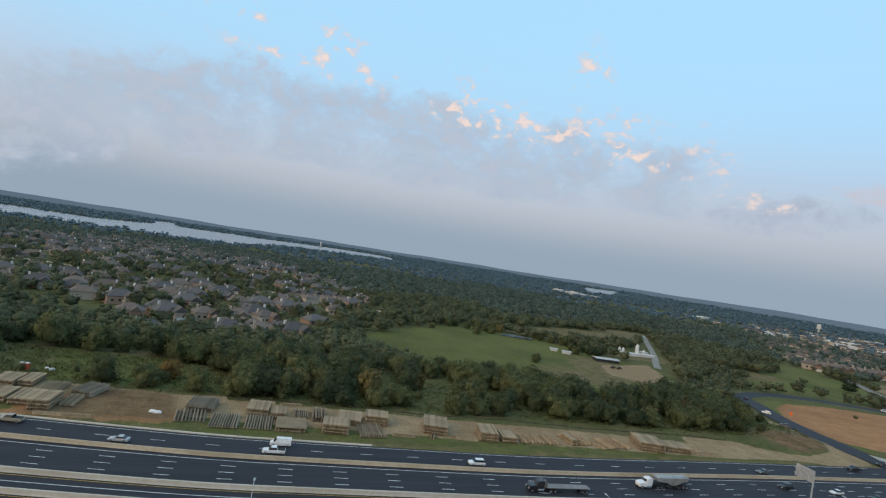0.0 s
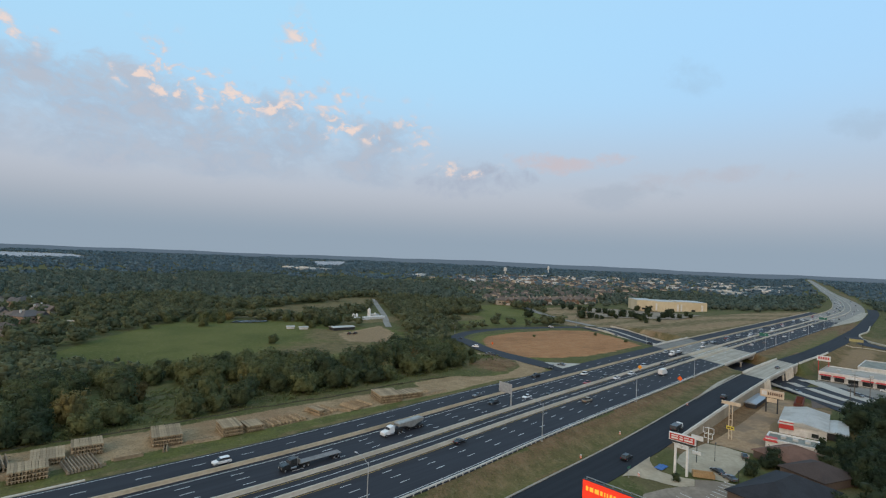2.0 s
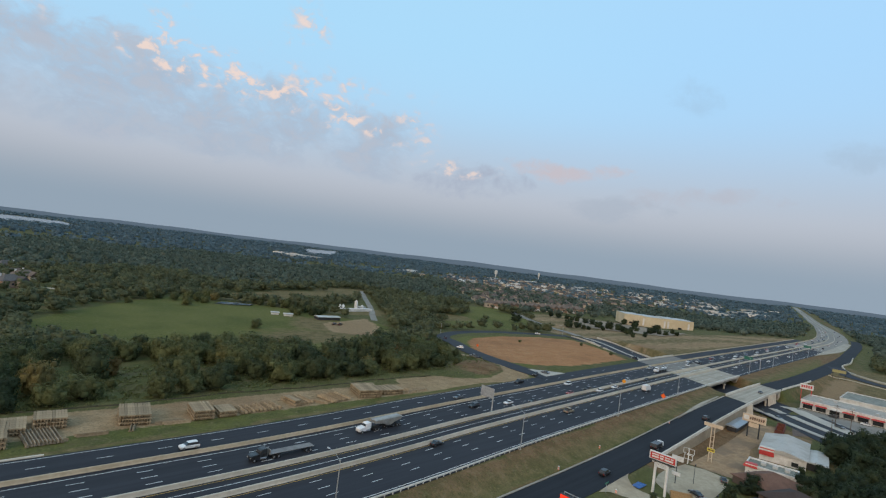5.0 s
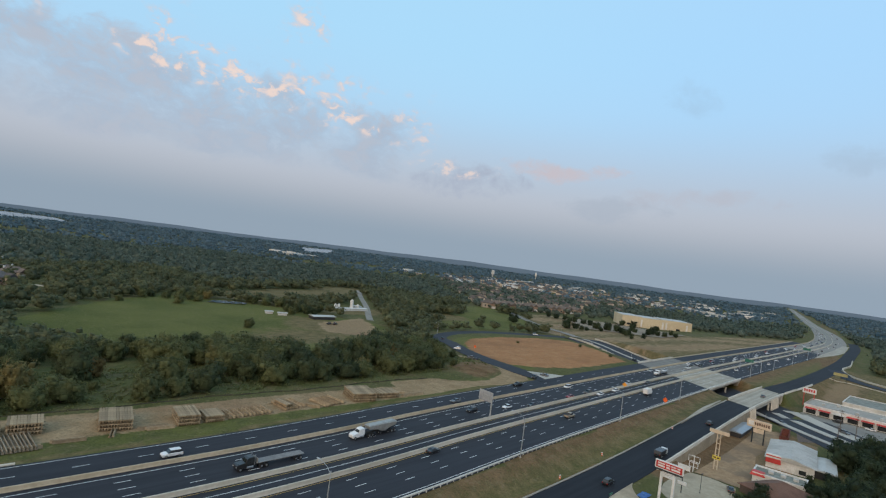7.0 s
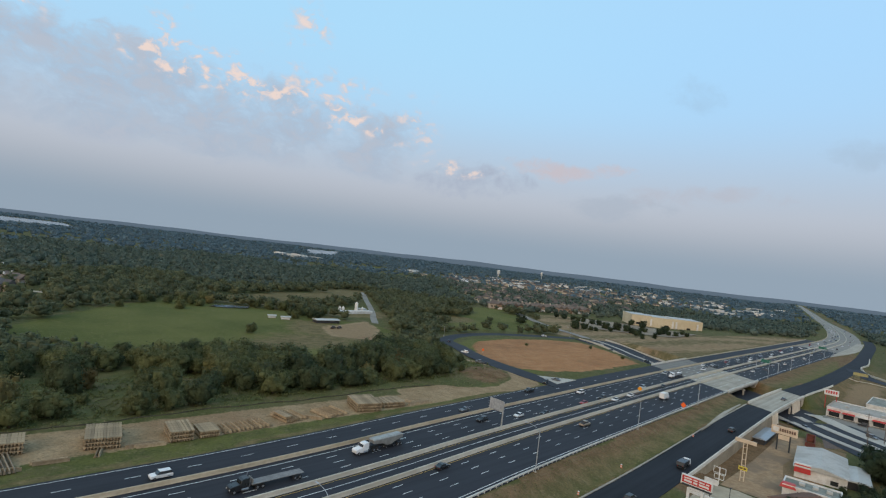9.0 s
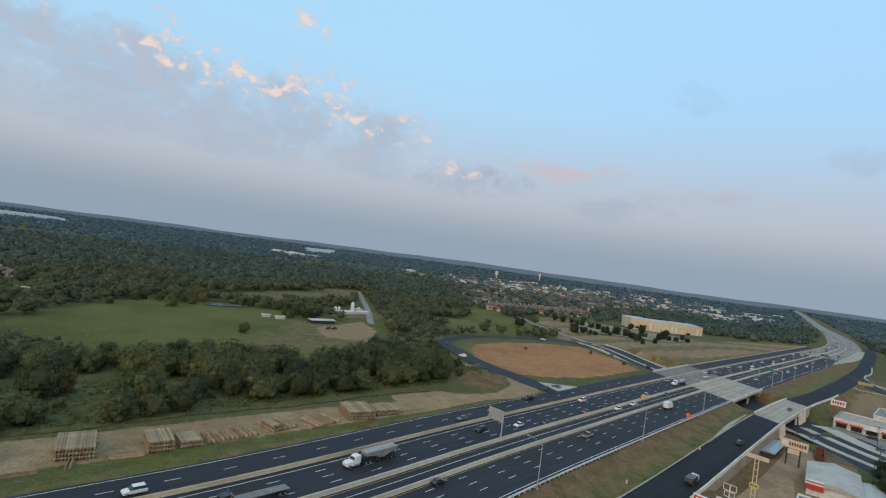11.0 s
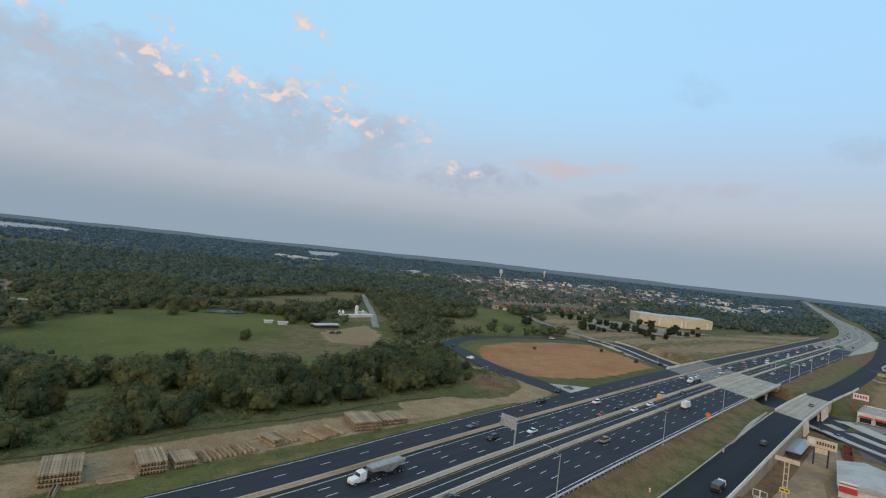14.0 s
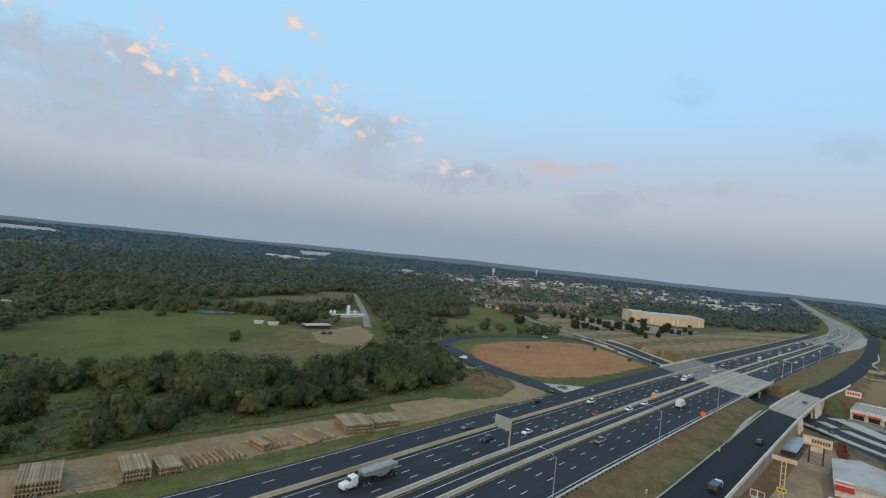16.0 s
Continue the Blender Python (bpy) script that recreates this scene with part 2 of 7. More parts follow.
GROUND = build_ground_material()
ASPHALT = surface("asphalt", (0.0155, 0.0172, 0.0225), (0.0245, 0.0262, 0.0325), 3.0, 0.80, 0.1, c=(0.014, 0.016, 0.021), patch=0.03, coord="Position", spec=0.3, streak=0.28)
ASPHALT_NEW = surface("new_asphalt", (0.0105, 0.0125, 0.0165), (0.0165, 0.0185, 0.0235), 2.0, 0.85, 0.1, c=(0.009, 0.010, 0.013), patch=0.04, coord="Position", spec=0.25, streak=0.3)
ASPHALT_OLD = surface("worn_asphalt", (0.20, 0.185, 0.16), (0.275, 0.255, 0.22), 2.0, 0.8, 0.1, c=(0.165, 0.15, 0.13), patch=0.04, coord="Position")
CONCRETE = surface("concrete", (0.36, 0.335, 0.285), (0.47, 0.44, 0.38), 1.2, 0.85, 0.1, c=(0.31, 0.29, 0.255), patch=0.06, coord="Position")
BARRIER = surface("barrier_concrete", (0.46, 0.42, 0.345), (0.56, 0.515, 0.43), 1.0, 0.85, 0.1, c=(0.40, 0.355, 0.28), patch=0.05, coord="Position")
BARRIER_TAN = surface("tan_barrier_concrete", (0.42, 0.345, 0.235), (0.54, 0.45, 0.32), 1.0, 0.85, 0.1, c=(0.36, 0.29, 0.19), patch=0.05, coord="Position")
DECK_WORN = surface("worn_deck_concrete", (0.135, 0.125, 0.110), (0.190, 0.175, 0.150), 0.6, 0.8, 0.1, c=(0.105, 0.098, 0.088), patch=0.06, coord="Position", streak=0.30)
DECK = surface("deck_concrete", (0.265, 0.234, 0.185), (0.35, 0.312, 0.25), 0.6, 0.8, 0.1, c=(0.215, 0.188, 0.145), patch=0.08, coord="Position", streak=0.25)
WHITE_LINE = surface("road_paint_white", (0.62, 0.62, 0.60), (0.75, 0.75, 0.73), 2.0, 0.6, 0.05, c=(0.5, 0.5, 0.48), patch=0.2, coord="Position")
YELLOW_LINE = surface("road_paint_yellow", (0.55, 0.36, 0.08), (0.66, 0.44, 0.10), 2.0, 0.6, 0.05, c=(0.45, 0.30, 0.08), patch=0.2, coord="Position")
LEAF = foliage("tree_leaves", (0.060, 0.078, 0.040), (0.140, 0.152, 0.066), (0.225, 0.175, 0.070), "object")
# darker copy of the tree leaves, with shade put into their colour
LEAF_SHADED = foliage("shaded_leaves", (0.030, 0.045, 0.025), (0.058, 0.076, 0.038), (0.076, 0.088, 0.044), "object")
LEAF_RUST = foliage("rust_leaves", (0.150, 0.105, 0.040), (0.215, 0.140, 0.048), (0.245, 0.150, 0.050), "object")
# farther leaves get paler, then bluer: distance haze is put into the colour
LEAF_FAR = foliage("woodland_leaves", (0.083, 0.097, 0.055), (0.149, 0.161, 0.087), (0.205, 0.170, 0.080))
LEAF_MID_HAZED = foliage("middle_leaves_hazed", (0.077, 0.104, 0.085), (0.128, 0.156, 0.125), (0.169, 0.167, 0.122))
LEAF_HORIZON_HAZED = foliage("horizon_leaves_hazed", (0.096, 0.149, 0.185), (0.134, 0.190, 0.229), (0.160, 0.202, 0.226))
BARK = surface("bark", (0.09, 0.07, 0.055), (0.15, 0.12, 0.095), 6.0, 0.95, 0.4)
WATER = surface("lake_water", (0.10, 0.125, 0.14), (0.12, 0.145, 0.16), 0.02, 0.18, 0.0, coord="Position", spec=0.5)


# ---- helpers for meshes ----
def part(name, bm, material, parent=None, label=""):
    """Links a bmesh as one mesh object, under a thing or part if given."""
    me = bpy.data.meshes.new(name)
    bm.to_mesh(me)
    bm.free()
    me.materials.append(material)
    ob = new(name, me)
    if parent is not None:
        ob.parent = parent
    if label:
        ob["label"] = label
    return ob


def sheet(name, verts, faces, material, parent=None, smooth=False):
    me = bpy.data.meshes.new(name)
    me.from_pydata([tuple(v) for v in verts], [], [tuple(f) for f in faces])
    me.materials.append(material)
    if smooth:
        me.polygons.foreach_set("use_smooth", [True] * len(me.polygons))
    ob = new(name, me)
    if parent is not None:
        ob.parent = parent
    return ob


def box(bm, cx, cy, cz, sx, sy, sz, rz=0.0, bevel=0.0, taper=1.0):
    """A block centred there, of that size, into bm; taper narrows its top."""
    made = bmesh.ops.create_cube(bm, size=1.0)["verts"]
    for v in made:
        k = taper if v.co.z > 0 else 1.0
        v.co = Vector((v.co.x * sx * k, v.co.y * sy * k, v.co.z * sz))
    if bevel:
        edges = list({e for v in made for e in v.link_edges})
        made = list({v for f in bmesh.ops.bevel(bm, geom=edges, offset=bevel, segments=1, affect="EDGES")["faces"] for v in f.verts} | {v for v in made if v.is_valid})
    bmesh.ops.transform(bm, matrix=Matrix.Translation((cx, cy, cz)) @ Matrix.Rotation(rz, 4, "Z"), verts=made)
    return made


def tube(bm, p, q, r0, r1=None, sides=8):
    """A tapered round bar from p to q."""
    p, q = Vector(p), Vector(q)
    d = q - p
    made = bmesh.ops.create_cone(bm, cap_ends=True, segments=sides, radius1=r0, radius2=r0 if r1 is None else r1, depth=d.length)["verts"]
    bmesh.ops.transform(bm, matrix=Matrix.Translation((p + q) / 2) @ d.to_track_quat("Z", "Y").to_matrix().to_4x4(), verts=made)
    return made


def smooth01(v):
    v = np.clip(v, 0, 1)
    return v * v * (3 - 2 * v)


# ---- the lie of the land ----
BEND_X = [-400, -120, -60, -32, -9, 16, 40, 75, 108, 140, 170, 220, 280, 340, 400, 500, 700, 1000, 1186, 1450, 1770, 2330, 3400, 4400]
BEND_Y = [60, 14, 6.5, 3, 0.8, 0, -0.5, -0.9, 0.2, 2.2, 3.6, 5.2, 7, 8.5, 9.5, 10.3, 10.5, 17, 42, 92, 160, 272, 488, 690]


def glide(x, xs, ys):
    """Smooth curve through the knots."""
    xs, ys = np.array(xs, float), np.array(ys, float)
    m = np.gradient(ys, xs)
    x = np.clip(np.asarray(x, float), xs[0], xs[-1])
    i = np.clip(np.searchsorted(xs, x) - 1, 0, len(xs) - 2)
    h = xs[i + 1] - xs[i]
    t = (x - xs[i]) / h
    return (2 * t**3 - 3 * t**2 + 1) * ys[i] + (t**3 - 2 * t**2 + t) * h * m[i] + (3 * t**2 - 2 * t**3) * ys[i + 1] + (t**3 - t**2) * h * m[i + 1]


def bend(x):
    return glide(x, BEND_X, BEND_Y)


def near_mid(x):
    """Centre line of the near frontage road."""
    return glide(x, [-400, 0, 120, 200, 270, 330, 390, 450, 520, 620, 700, 820, 1000, 1200, 4400], [70, 70, 74.5, 75.8, 77.6, 79.7, 79.5, 76.6, 75.6, 76.6, 79, 86, 99, 128, 770])


def near_z(x):
    return -3.5 + 3.5 * smooth01((np.asarray(x, float) - 140) / 150)


CROSS = [(250, -60), (308, 20), (344, 56), (358, 75), (375, 100), (405, 152), (436, 205), (461, 250)]


def cross_x(y):
    return np.interp(y, [p[1] for p in CROSS], [p[0] for p in CROSS])


def lie(x, y):
    """Height of the land."""
    x, y = np.asarray(x, float), np.asarray(y, float)
    d = y - bend(x) - 160
    r = np.hypot(x, y)
    north = -10 * smooth01(d / 185) - 8 * smooth01((r - 700) / 900)
    nm, nz = near_mid(x), near_z(x)
    top, foot = 91.5 + bend(x), nm + 8
    slope = nz + (0 - nz) * smooth01((y - foot) / np.maximum(top - foot, 1)) - 0.6 * np.sin(np.pi * np.clip((y - foot) / np.maximum(top - foot, 1), 0, 1))
    lot = np.where(x > 300, -5.2, np.minimum(nz - 0.6, -4.2) - 1.0 * smooth01((x - 170) / 60))
    lot = lot + (0 - lot) * smooth01((x - 430) / 90) * 0.75
    walled = smooth01((x - 196) / 14) * smooth01((330 - x) / 6)
    drop = nz + (lot - nz) * smooth01((nm - 6.6 + 2.8 * walled - y) / (4.5 - 2.1 * walled))
    z = np.where(d > 0, north, np.where(y > top, 0.0, np.where(y > foot, slope, np.where(y > nm - 6.6 + 2.8 * walled, nz, drop))))
    z = np.where((y < nm) & (r > 700), z - 5 * smooth01((r - 700) / 900), z)
    cut = np.abs(x - cross_x(y)) * 0.82
    deep = (1 - smooth01((cut - 23.5) / 3.0)) * smooth01((262 - y) / 70)
    bottom = np.where(y < 62, np.minimum(z, -5.2), -5.8)
    z = z + (np.minimum(bottom, z) - z) * deep
    z = z + 1.6 * np.exp(-((x - 227) / 14) ** 2 - ((y - 184) / 11) ** 2)
    return z - 0.12


def inside(x, y, poly, soft=3.0):
    """1 inside a closed outline, 0 outside, over a soft rim."""
    best = np.full(np.shape(x), 1e9)
    odd = np.zeros(np.shape(x), bool)
    for (ax, ay), (bx, by) in zip(poly, poly[1:] + poly[:1]):
        ex, ey = bx - ax, by - ay
        t = np.clip(((x - ax) * ex + (y - ay) * ey) / (ex * ex + ey * ey), 0, 1)
        best = np.minimum(best, np.hypot(x - ax - t * ex, y - ay - t * ey))
        if ay != by:
            odd ^= ((ay > y) != (by > y)) & (x < (bx - ax) * (y - ay) / (by - ay) + ax)
    return np.clip(0.5 + np.where(odd, best, -best) / (2 * soft), 0, 1)


FIELD = [(56, 385), (92, 430), (127, 470), (174, 508), (215, 480), (262, 440), (268, 400), (300, 372), (300, 320), (262, 290), (238, 272), (212, 246), (190, 224), (168, 222), (146, 228), (136, 246), (124, 262), (110, 274), (82, 280), (70, 300), (48, 345)]
STRIP_N = [(-260, 205), (-120, 196), (-60, 187), (0, 182), (70, 177.5), (130, 173.5), (160, 169), (190, 167), (200, 166), (206, 162), (200, 157), (190, 157), (165, 155.5), (110, 157.5), (60, 158.5), (0, 161), (-60, 168), (-260, 190)]
INFIELD = [(259, 186), (264, 210), (278, 232), (302, 258), (332, 278), (372, 281), (410, 266), (424, 240), (368, 165), (322, 164), (292, 166), (270, 174)]
DIRT_PAD = [(211, 184), (220, 197), (242, 199), (244, 185), (234, 171), (214, 166), (209, 171)]
TRACK = [(161, 177), (186, 175), (197, 165), (212, 163), (231, 169), (243, 182), (246, 197), (247, 216), (251, 219), (250, 203), (251, 184), (247, 167), (237, 156), (218, 153.5), (198, 157), (181, 160), (156, 162)]
MEADOW = [(350, 338), (409, 325), (490, 306), (545, 360), (590, 420), (556, 466), (481, 425), (425, 400)]
LOT_GRAVEL = [(231, 330), (245, 367), (306, 388), (292, 352), (252, 306)]
DRY_FIELD = [(215, 500), (240, 545), (380, 600), (460, 600), (400, 530), (330, 500), (265, 470)]
DRY_EAST = [(440, 160), (466, 240), (462, 290), (490, 318), (535, 350), (575, 390), (610, 436), (690, 420), (760, 350), (700, 230), (900, 190), (900, 150), (640, 158)]


GLADES = [(330, 428, 40, 20), (560, 470, 50, 22), (420, 400, 40, 22), (520, 470, 34, 20), (360, 560, 60, 34), (270, 520, 62, 36), (460, 620, 60, 30), (620, 560, 50, 26), (560, 720, 60, 36), (760, 620, 80, 30), (700, 900, 70, 45), (900, 760, 90, 40), (980, 1100, 90, 60), (1200, 900, 110, 50), (1250, 620, 120, 40), (1500, 1000, 140, 70), (850, 1350, 90, 60), (1150, 1500, 120, 70), (330, 690, 40, 20), (-250, 560, 40, 30), (-330, 760, 36, 26)]


def axis(spans):
    out = []
    for lo, hi, step in spans:
        out += list(np.arange(lo, hi, step))
    return np.array(out + [spans[-1][1]])


def build_ground():
    xs = axis([(-4700, -1500, 200), (-1500, -400, 50), (-400, -140, 8), (-140, 480, 2.5), (480, 900, 8), (900, 1800, 45), (1800, 4700, 150)])
    ys = axis([(-900, -100, 80), (-100, 20, 8), (20, 280, 2.5), (280, 560, 5), (560, 1000, 20), (1000, 2000, 60), (2000, 4800, 150)])
    gx, gy = np.meshgrid(xs, ys)
    gz = lie(gx, gy)
    nx, ny = len(xs), len(ys)
    idx = np.arange(nx * ny).reshape(ny, nx)
    faces = np.stack([idx[:-1, :-1], idx[:-1, 1:], idx[1:, 1:], idx[1:, :-1]], -1).reshape(-1, 4)
    ob = sheet("ground", np.stack([gx, gy, gz], -1).reshape(-1, 3).tolist(), faces.tolist(), GROUND, smooth=True)
    x, y = gx.ravel(), gy.ravel()
    cut = np.abs(x - cross_x(y)) * 0.82
    verge = (y > near_mid(x) + 7) & (y < 93 + bend(x))
    # mown field and verges, dry banks, clay and bare dirt
    up_bank = np.clip((y - near_mid(x) - 7) / np.maximum(86 + bend(x) - near_mid(x), 1), 0, 1)
    south_bank = (y < near_mid(x) - 3.5) & (y > near_mid(x) - 13) & (x > 180) & (x < 330)
    streaks = 0.5 + 0.5 * np.sin(x * 0.043 + 2.1 * np.sin(x * 0.017) + y * 0.12)
    cover = {
        "mown": np.maximum.reduce([*[0.8 * np.clip(3 - 2.4 * np.hypot((x - cx) / rx, (y - cy) / ry), 0, 1) for cx, cy, rx, ry in GLADES[1::2]], inside(x, y, FIELD, 4), 0.8 * inside(x, y, MEADOW, 6), 0.8 * inside(x, y, [(252, 172), (252, 200), (266, 234), (300, 272), (338, 292), (400, 286), (340, 270), (290, 240), (274, 200), (268, 170)], 4), (0.52 - 0.4 * smooth01((y - bend(x) - 158) / 14)) * ((y > 148 + bend(x)) & (y < 232) & (x < 262)), 0.75 * inside(x, y, [(-80, 188), (-84, 244), (-30, 232), (-14, 192)], 6), verge * (0.70 - 0.6 * up_bank - 0.25 * smooth01((x - 210) / 60) + 0.55 * smooth01((x - 400) / 20)), 0.25 * inside(x, y, [(130, 69), (180, 69), (172, 62), (160, 52), (138, 58)], 2)]),
        "dry": np.maximum.reduce([*[0.9 * np.clip(3 - 2.4 * np.hypot((x - cx) / rx, (y - cy) / ry), 0, 1) for cx, cy, rx, ry in GLADES[::2]], inside(x, y, DRY_FIELD, 8), inside(x, y, DRY_EAST, 10) * 0.95, verge * (0.45 + 0.45 * up_bank), 0.9 * ((x > 430) & (x < 640) & (y < 72) & (y > 0)), 0.75 * ((y - bend(x) > 148.2) & (y - bend(x) < 150.8) & (x < 250)), 0.9 * inside(x, y, [(232, 290), (285, 330), (262, 385), (240, 405), (212, 360)], 12), 0.85 * inside(x, y, [(150, 320), (200, 350), (262, 330), (215, 275), (150, 290)], 20)]),
        "clay": np.maximum.reduce([inside(x, y, INFIELD, 4), inside(x, y, [(-66, 157), (-62, 184), (-28, 184), (-20, 174), (-27, 157)], 6), 0.9 * inside(x, y, [(654, 86), (804, 92), (760, 80), (651, 77)], 5)]),
        "dirt": np.maximum.reduce([inside(x, y, STRIP_N, 2.0), inside(x, y, TRACK, 1.5), inside(x, y, LOT_GRAVEL, 5), 0.60 * inside(x, y, DRY_EAST, 10) * (0.6 + 0.5 * streaks), 0.7 * ((y < near_mid(x) - 13) & (y > 40) & (x > 205) & (x < 300)), 0.75 * inside(x, y, [(410, 62), (520, 66), (540, 48), (420, 40)], 6)]),
        "soil": np.maximum.reduce([0.8 * inside(x, y, DIRT_PAD, 4), inside(x, y, [(500, 262), (459, 203), (440, 168), (387, 159), (460, 228)], 4), 0.95 * south_bank, inside(x, y, [(592, 85), (642, 90), (690, 99), (800, 94.5), (724, 88), (642, 84)], 3), 0.5 * ((y < near_mid(x) - 13) & (y > 40) & (x > 205) & (x < 310)), verge * (0.14 + 0.62 * smooth01((up_bank - 0.25) / 0.6) * (0.65 + 0.35 * streaks) + 0.5 * (up_bank < 0.07)), 0.12 * inside(x, y, STRIP_N, 2.0), inside(x, y, [(-62, 159), (-58, 186), (-30, 184), (-24, 159)], 5), 0.40 * inside(x, y, DRY_EAST, 10) * streaks, 0.45 * ((y < 72) & (y > 40) & (x > 400) & (x < 560)), 0.40 * inside(x, y, LOT_GRAVEL, 5)]),
    }
    for name, values in cover.items():
        a = ob.data.attributes.new(name, "FLOAT", "POINT")
        a.data.foreach_set("value", np.ascontiguousarray(values, np.float32))
    return tagged(ob, "rough olive grass, mown green field, tan dirt and orange clay", "ground", kind="structure")


build_ground()


# ---- roads ----
SKEW = 0.55      # the bridges lean with the street below them


def lean(x, y, mid):
    """How far a point of the road shifts along it, near the bridges, to end on the street's slant."""
    near = smooth01(1 - np.abs(x - 375) / 110) if np.ndim(x) else float(smooth01(1 - abs(x - 375) / 110))
    near = np.where(np.abs(np.asarray(x) - 375) < 40, 1.0, near)
    return SKEW * (y - mid) * near


def ribbon(name, xs, y0, y1, z, material, parent=None, thick=0.12, mid=None):
    """A paved strip between two lateral lines over x, with its edges turned down; its ends slant where mid is given."""
    xs = np.asarray(xs, float)
    xa, xb = (xs, xs) if mid is None else (xs + lean(xs, y0(xs), mid), xs + lean(xs, y1(xs), mid))
    a, b, h = y0(xa), y1(xb), z(xs)
    n = len(xs)
    verts = [(x, p, w - thick) for x, p, w in zip(xa, a, h)] + [(x, p, w) for x, p, w in zip(xa, a, h)] + [(x, p, w) for x, p, w in zip(xb, b, h)] + [(x, p, w - thick) for x, p, w in zip(xb, b, h)]
    faces = [(k * n + i, k * n + i + 1, (k + 1) * n + i + 1, (k + 1) * n + i) for k in range(3) for i in range(n - 1)]
    return sheet(name, verts, faces, material, parent)


def along(c):
    """A lateral line at offset c that follows the highway's bend."""
    return lambda x: c + bend(x)


def flat(h):
    return lambda x: np.full(np.shape(x), h)


def lane_xs(lo, hi, step=8.0):
    return np.linspace(lo, hi, max(2, int((hi - lo) / step) + 1))


def wall_along(name, xs, c, w0, w1, h, z, material, line=along, parent=None):
    """A barrier with a wide foot and a narrow head that follows the road."""
    xs = np.asarray(xs, float)
    mid, base = (line(c) if line is along else line)(xs), z(xs)
    prof = [(-w0 / 2, 0), (-w0 / 2, 0.08), (-w1 / 2 - 0.06, 0.3), (-w1 / 2, h), (w1 / 2, h), (w1 / 2 + 0.06, 0.3), (w0 / 2, 0.08), (w0 / 2, 0)]
    if line is not along:
        mid = mid + c
    n, k = len(xs), len(prof)
    verts = [(x, m + dy, b + dz) for x, m, b in zip(xs, mid, base) for dy, dz in prof]
    faces = [(i * k + j, (i + 1) * k + j, (i + 1) * k + j + 1, i * k + j + 1) for i in range(n - 1) for j in range(k - 1)]
    faces += [tuple(range(k)), tuple((n - 1) * k + j for j in reversed(range(k)))]
    return sheet(name, verts, faces, material, parent)


OLD = 760      # east of here the carriageways are old grey concrete
for lo, hi, mat_, word in ((-400, 342, ASPHALT, "fresh dark asphalt"), (408, OLD, ASPHALT, "fresh dark asphalt"), (OLD, 4300, ASPHALT_OLD, "worn grey")):
    step = 8.0 if hi < 1000 else 40.0
    tagged(ribbon("road_main", lane_xs(lo, hi, step), lambda x: 92.8 + bend(x) + 7 * smooth01((x - 1200) / 500), lambda x: 135.3 + bend(x) - 8 * smooth01((x - 1200) / 500), flat(0.0), mat_, mid=100), word + " highway carriageways with white lane lines", "road", kind="structure")
tagged(ribbon("road_frontage_north", lane_xs(-400, 342), along(135.9), along(148.4), flat(0.0), ASPHALT, mid=100), "fresh dark asphalt frontage road beside the highway", "road", kind="structure")
tagged(ribbon("road_frontage_north", lane_xs(408, 900), along(135.9), along(148.4), flat(0.0), ASPHALT, mid=100), "fresh dark asphalt frontage road beside the highway", "road", kind="structure")
tagged(ribbon("road_frontage_south", lane_xs(-100, 322), lambda x: near_mid(x) - 5.8, lambda x: near_mid(x) + 7, near_z, ASPHALT_NEW, mid=80), "new black asphalt frontage road without markings", "road", kind="structure")
tagged(ribbon("road_frontage_south", lane_xs(392, 1100), lambda x: near_mid(x) - 5.8, lambda x: near_mid(x) + 7, near_z, ASPHALT_NEW, mid=80), "new black asphalt frontage road without markings", "road", kind="structure")


def path_points(pts, step=4.0):
    """Even points along a smooth path through pts."""
    p = np.array(pts, float)
    s = np.r_[0, np.cumsum(np.hypot(*np.diff(p, axis=0).T))]
    t = np.linspace(0, s[-1], int(s[-1] / step) + 2)
    return np.stack([glide(t, s, p[:, 0]), glide(t, s, p[:, 1])], -1)


def path_road(name, pts, width, material, lift=0.1, z=None, thick=0.15, offset=0.0, step=4.0):
    q = path_points(pts, step)
    d = np.gradient(q, axis=0)
    nrm = np.stack([-d[:, 1], d[:, 0]], -1) / np.hypot(d[:, 0], d[:, 1])[:, None]
    h = (lie(q[:, 0], q[:, 1]) if z is None else z(q[:, 0], q[:, 1])) + lift
    wide = width if np.ndim(width) else np.full(len(q), width)
    a, b = q + nrm * (offset + wide / 2)[:, None], q + nrm * (offset - wide / 2)[:, None]
    n = len(q)
    verts = [(*p, w - thick) for p, w in zip(a, h)] + [(*p, w) for p, w in zip(a, h)] + [(*p, w) for p, w in zip(b, h)] + [(*p, w - thick) for p, w in zip(b, h)]
    faces = [(k * n + i, (k + 1) * n + i, (k + 1) * n + i + 1, k * n + i + 1) for k in range(3) for i in range(n - 1)]
    return sheet(name, verts, faces, material)


LOOP = [(247, 150), (249, 178), (261, 215), (286, 254), (310, 290), (345, 308), (392, 307), (430, 284), (452, 262)]
tagged(path_road("road_loop", LOOP, 13.0, ASPHALT, lift=0.25), "dark asphalt ramp looping round the clay infield", "road", kind="structure")
tagged(path_road("road_cross", CROSS, 39.0, ASPHALT, lift=0.2), "dark asphalt street passing under the highway bridges", "road", kind="structure")


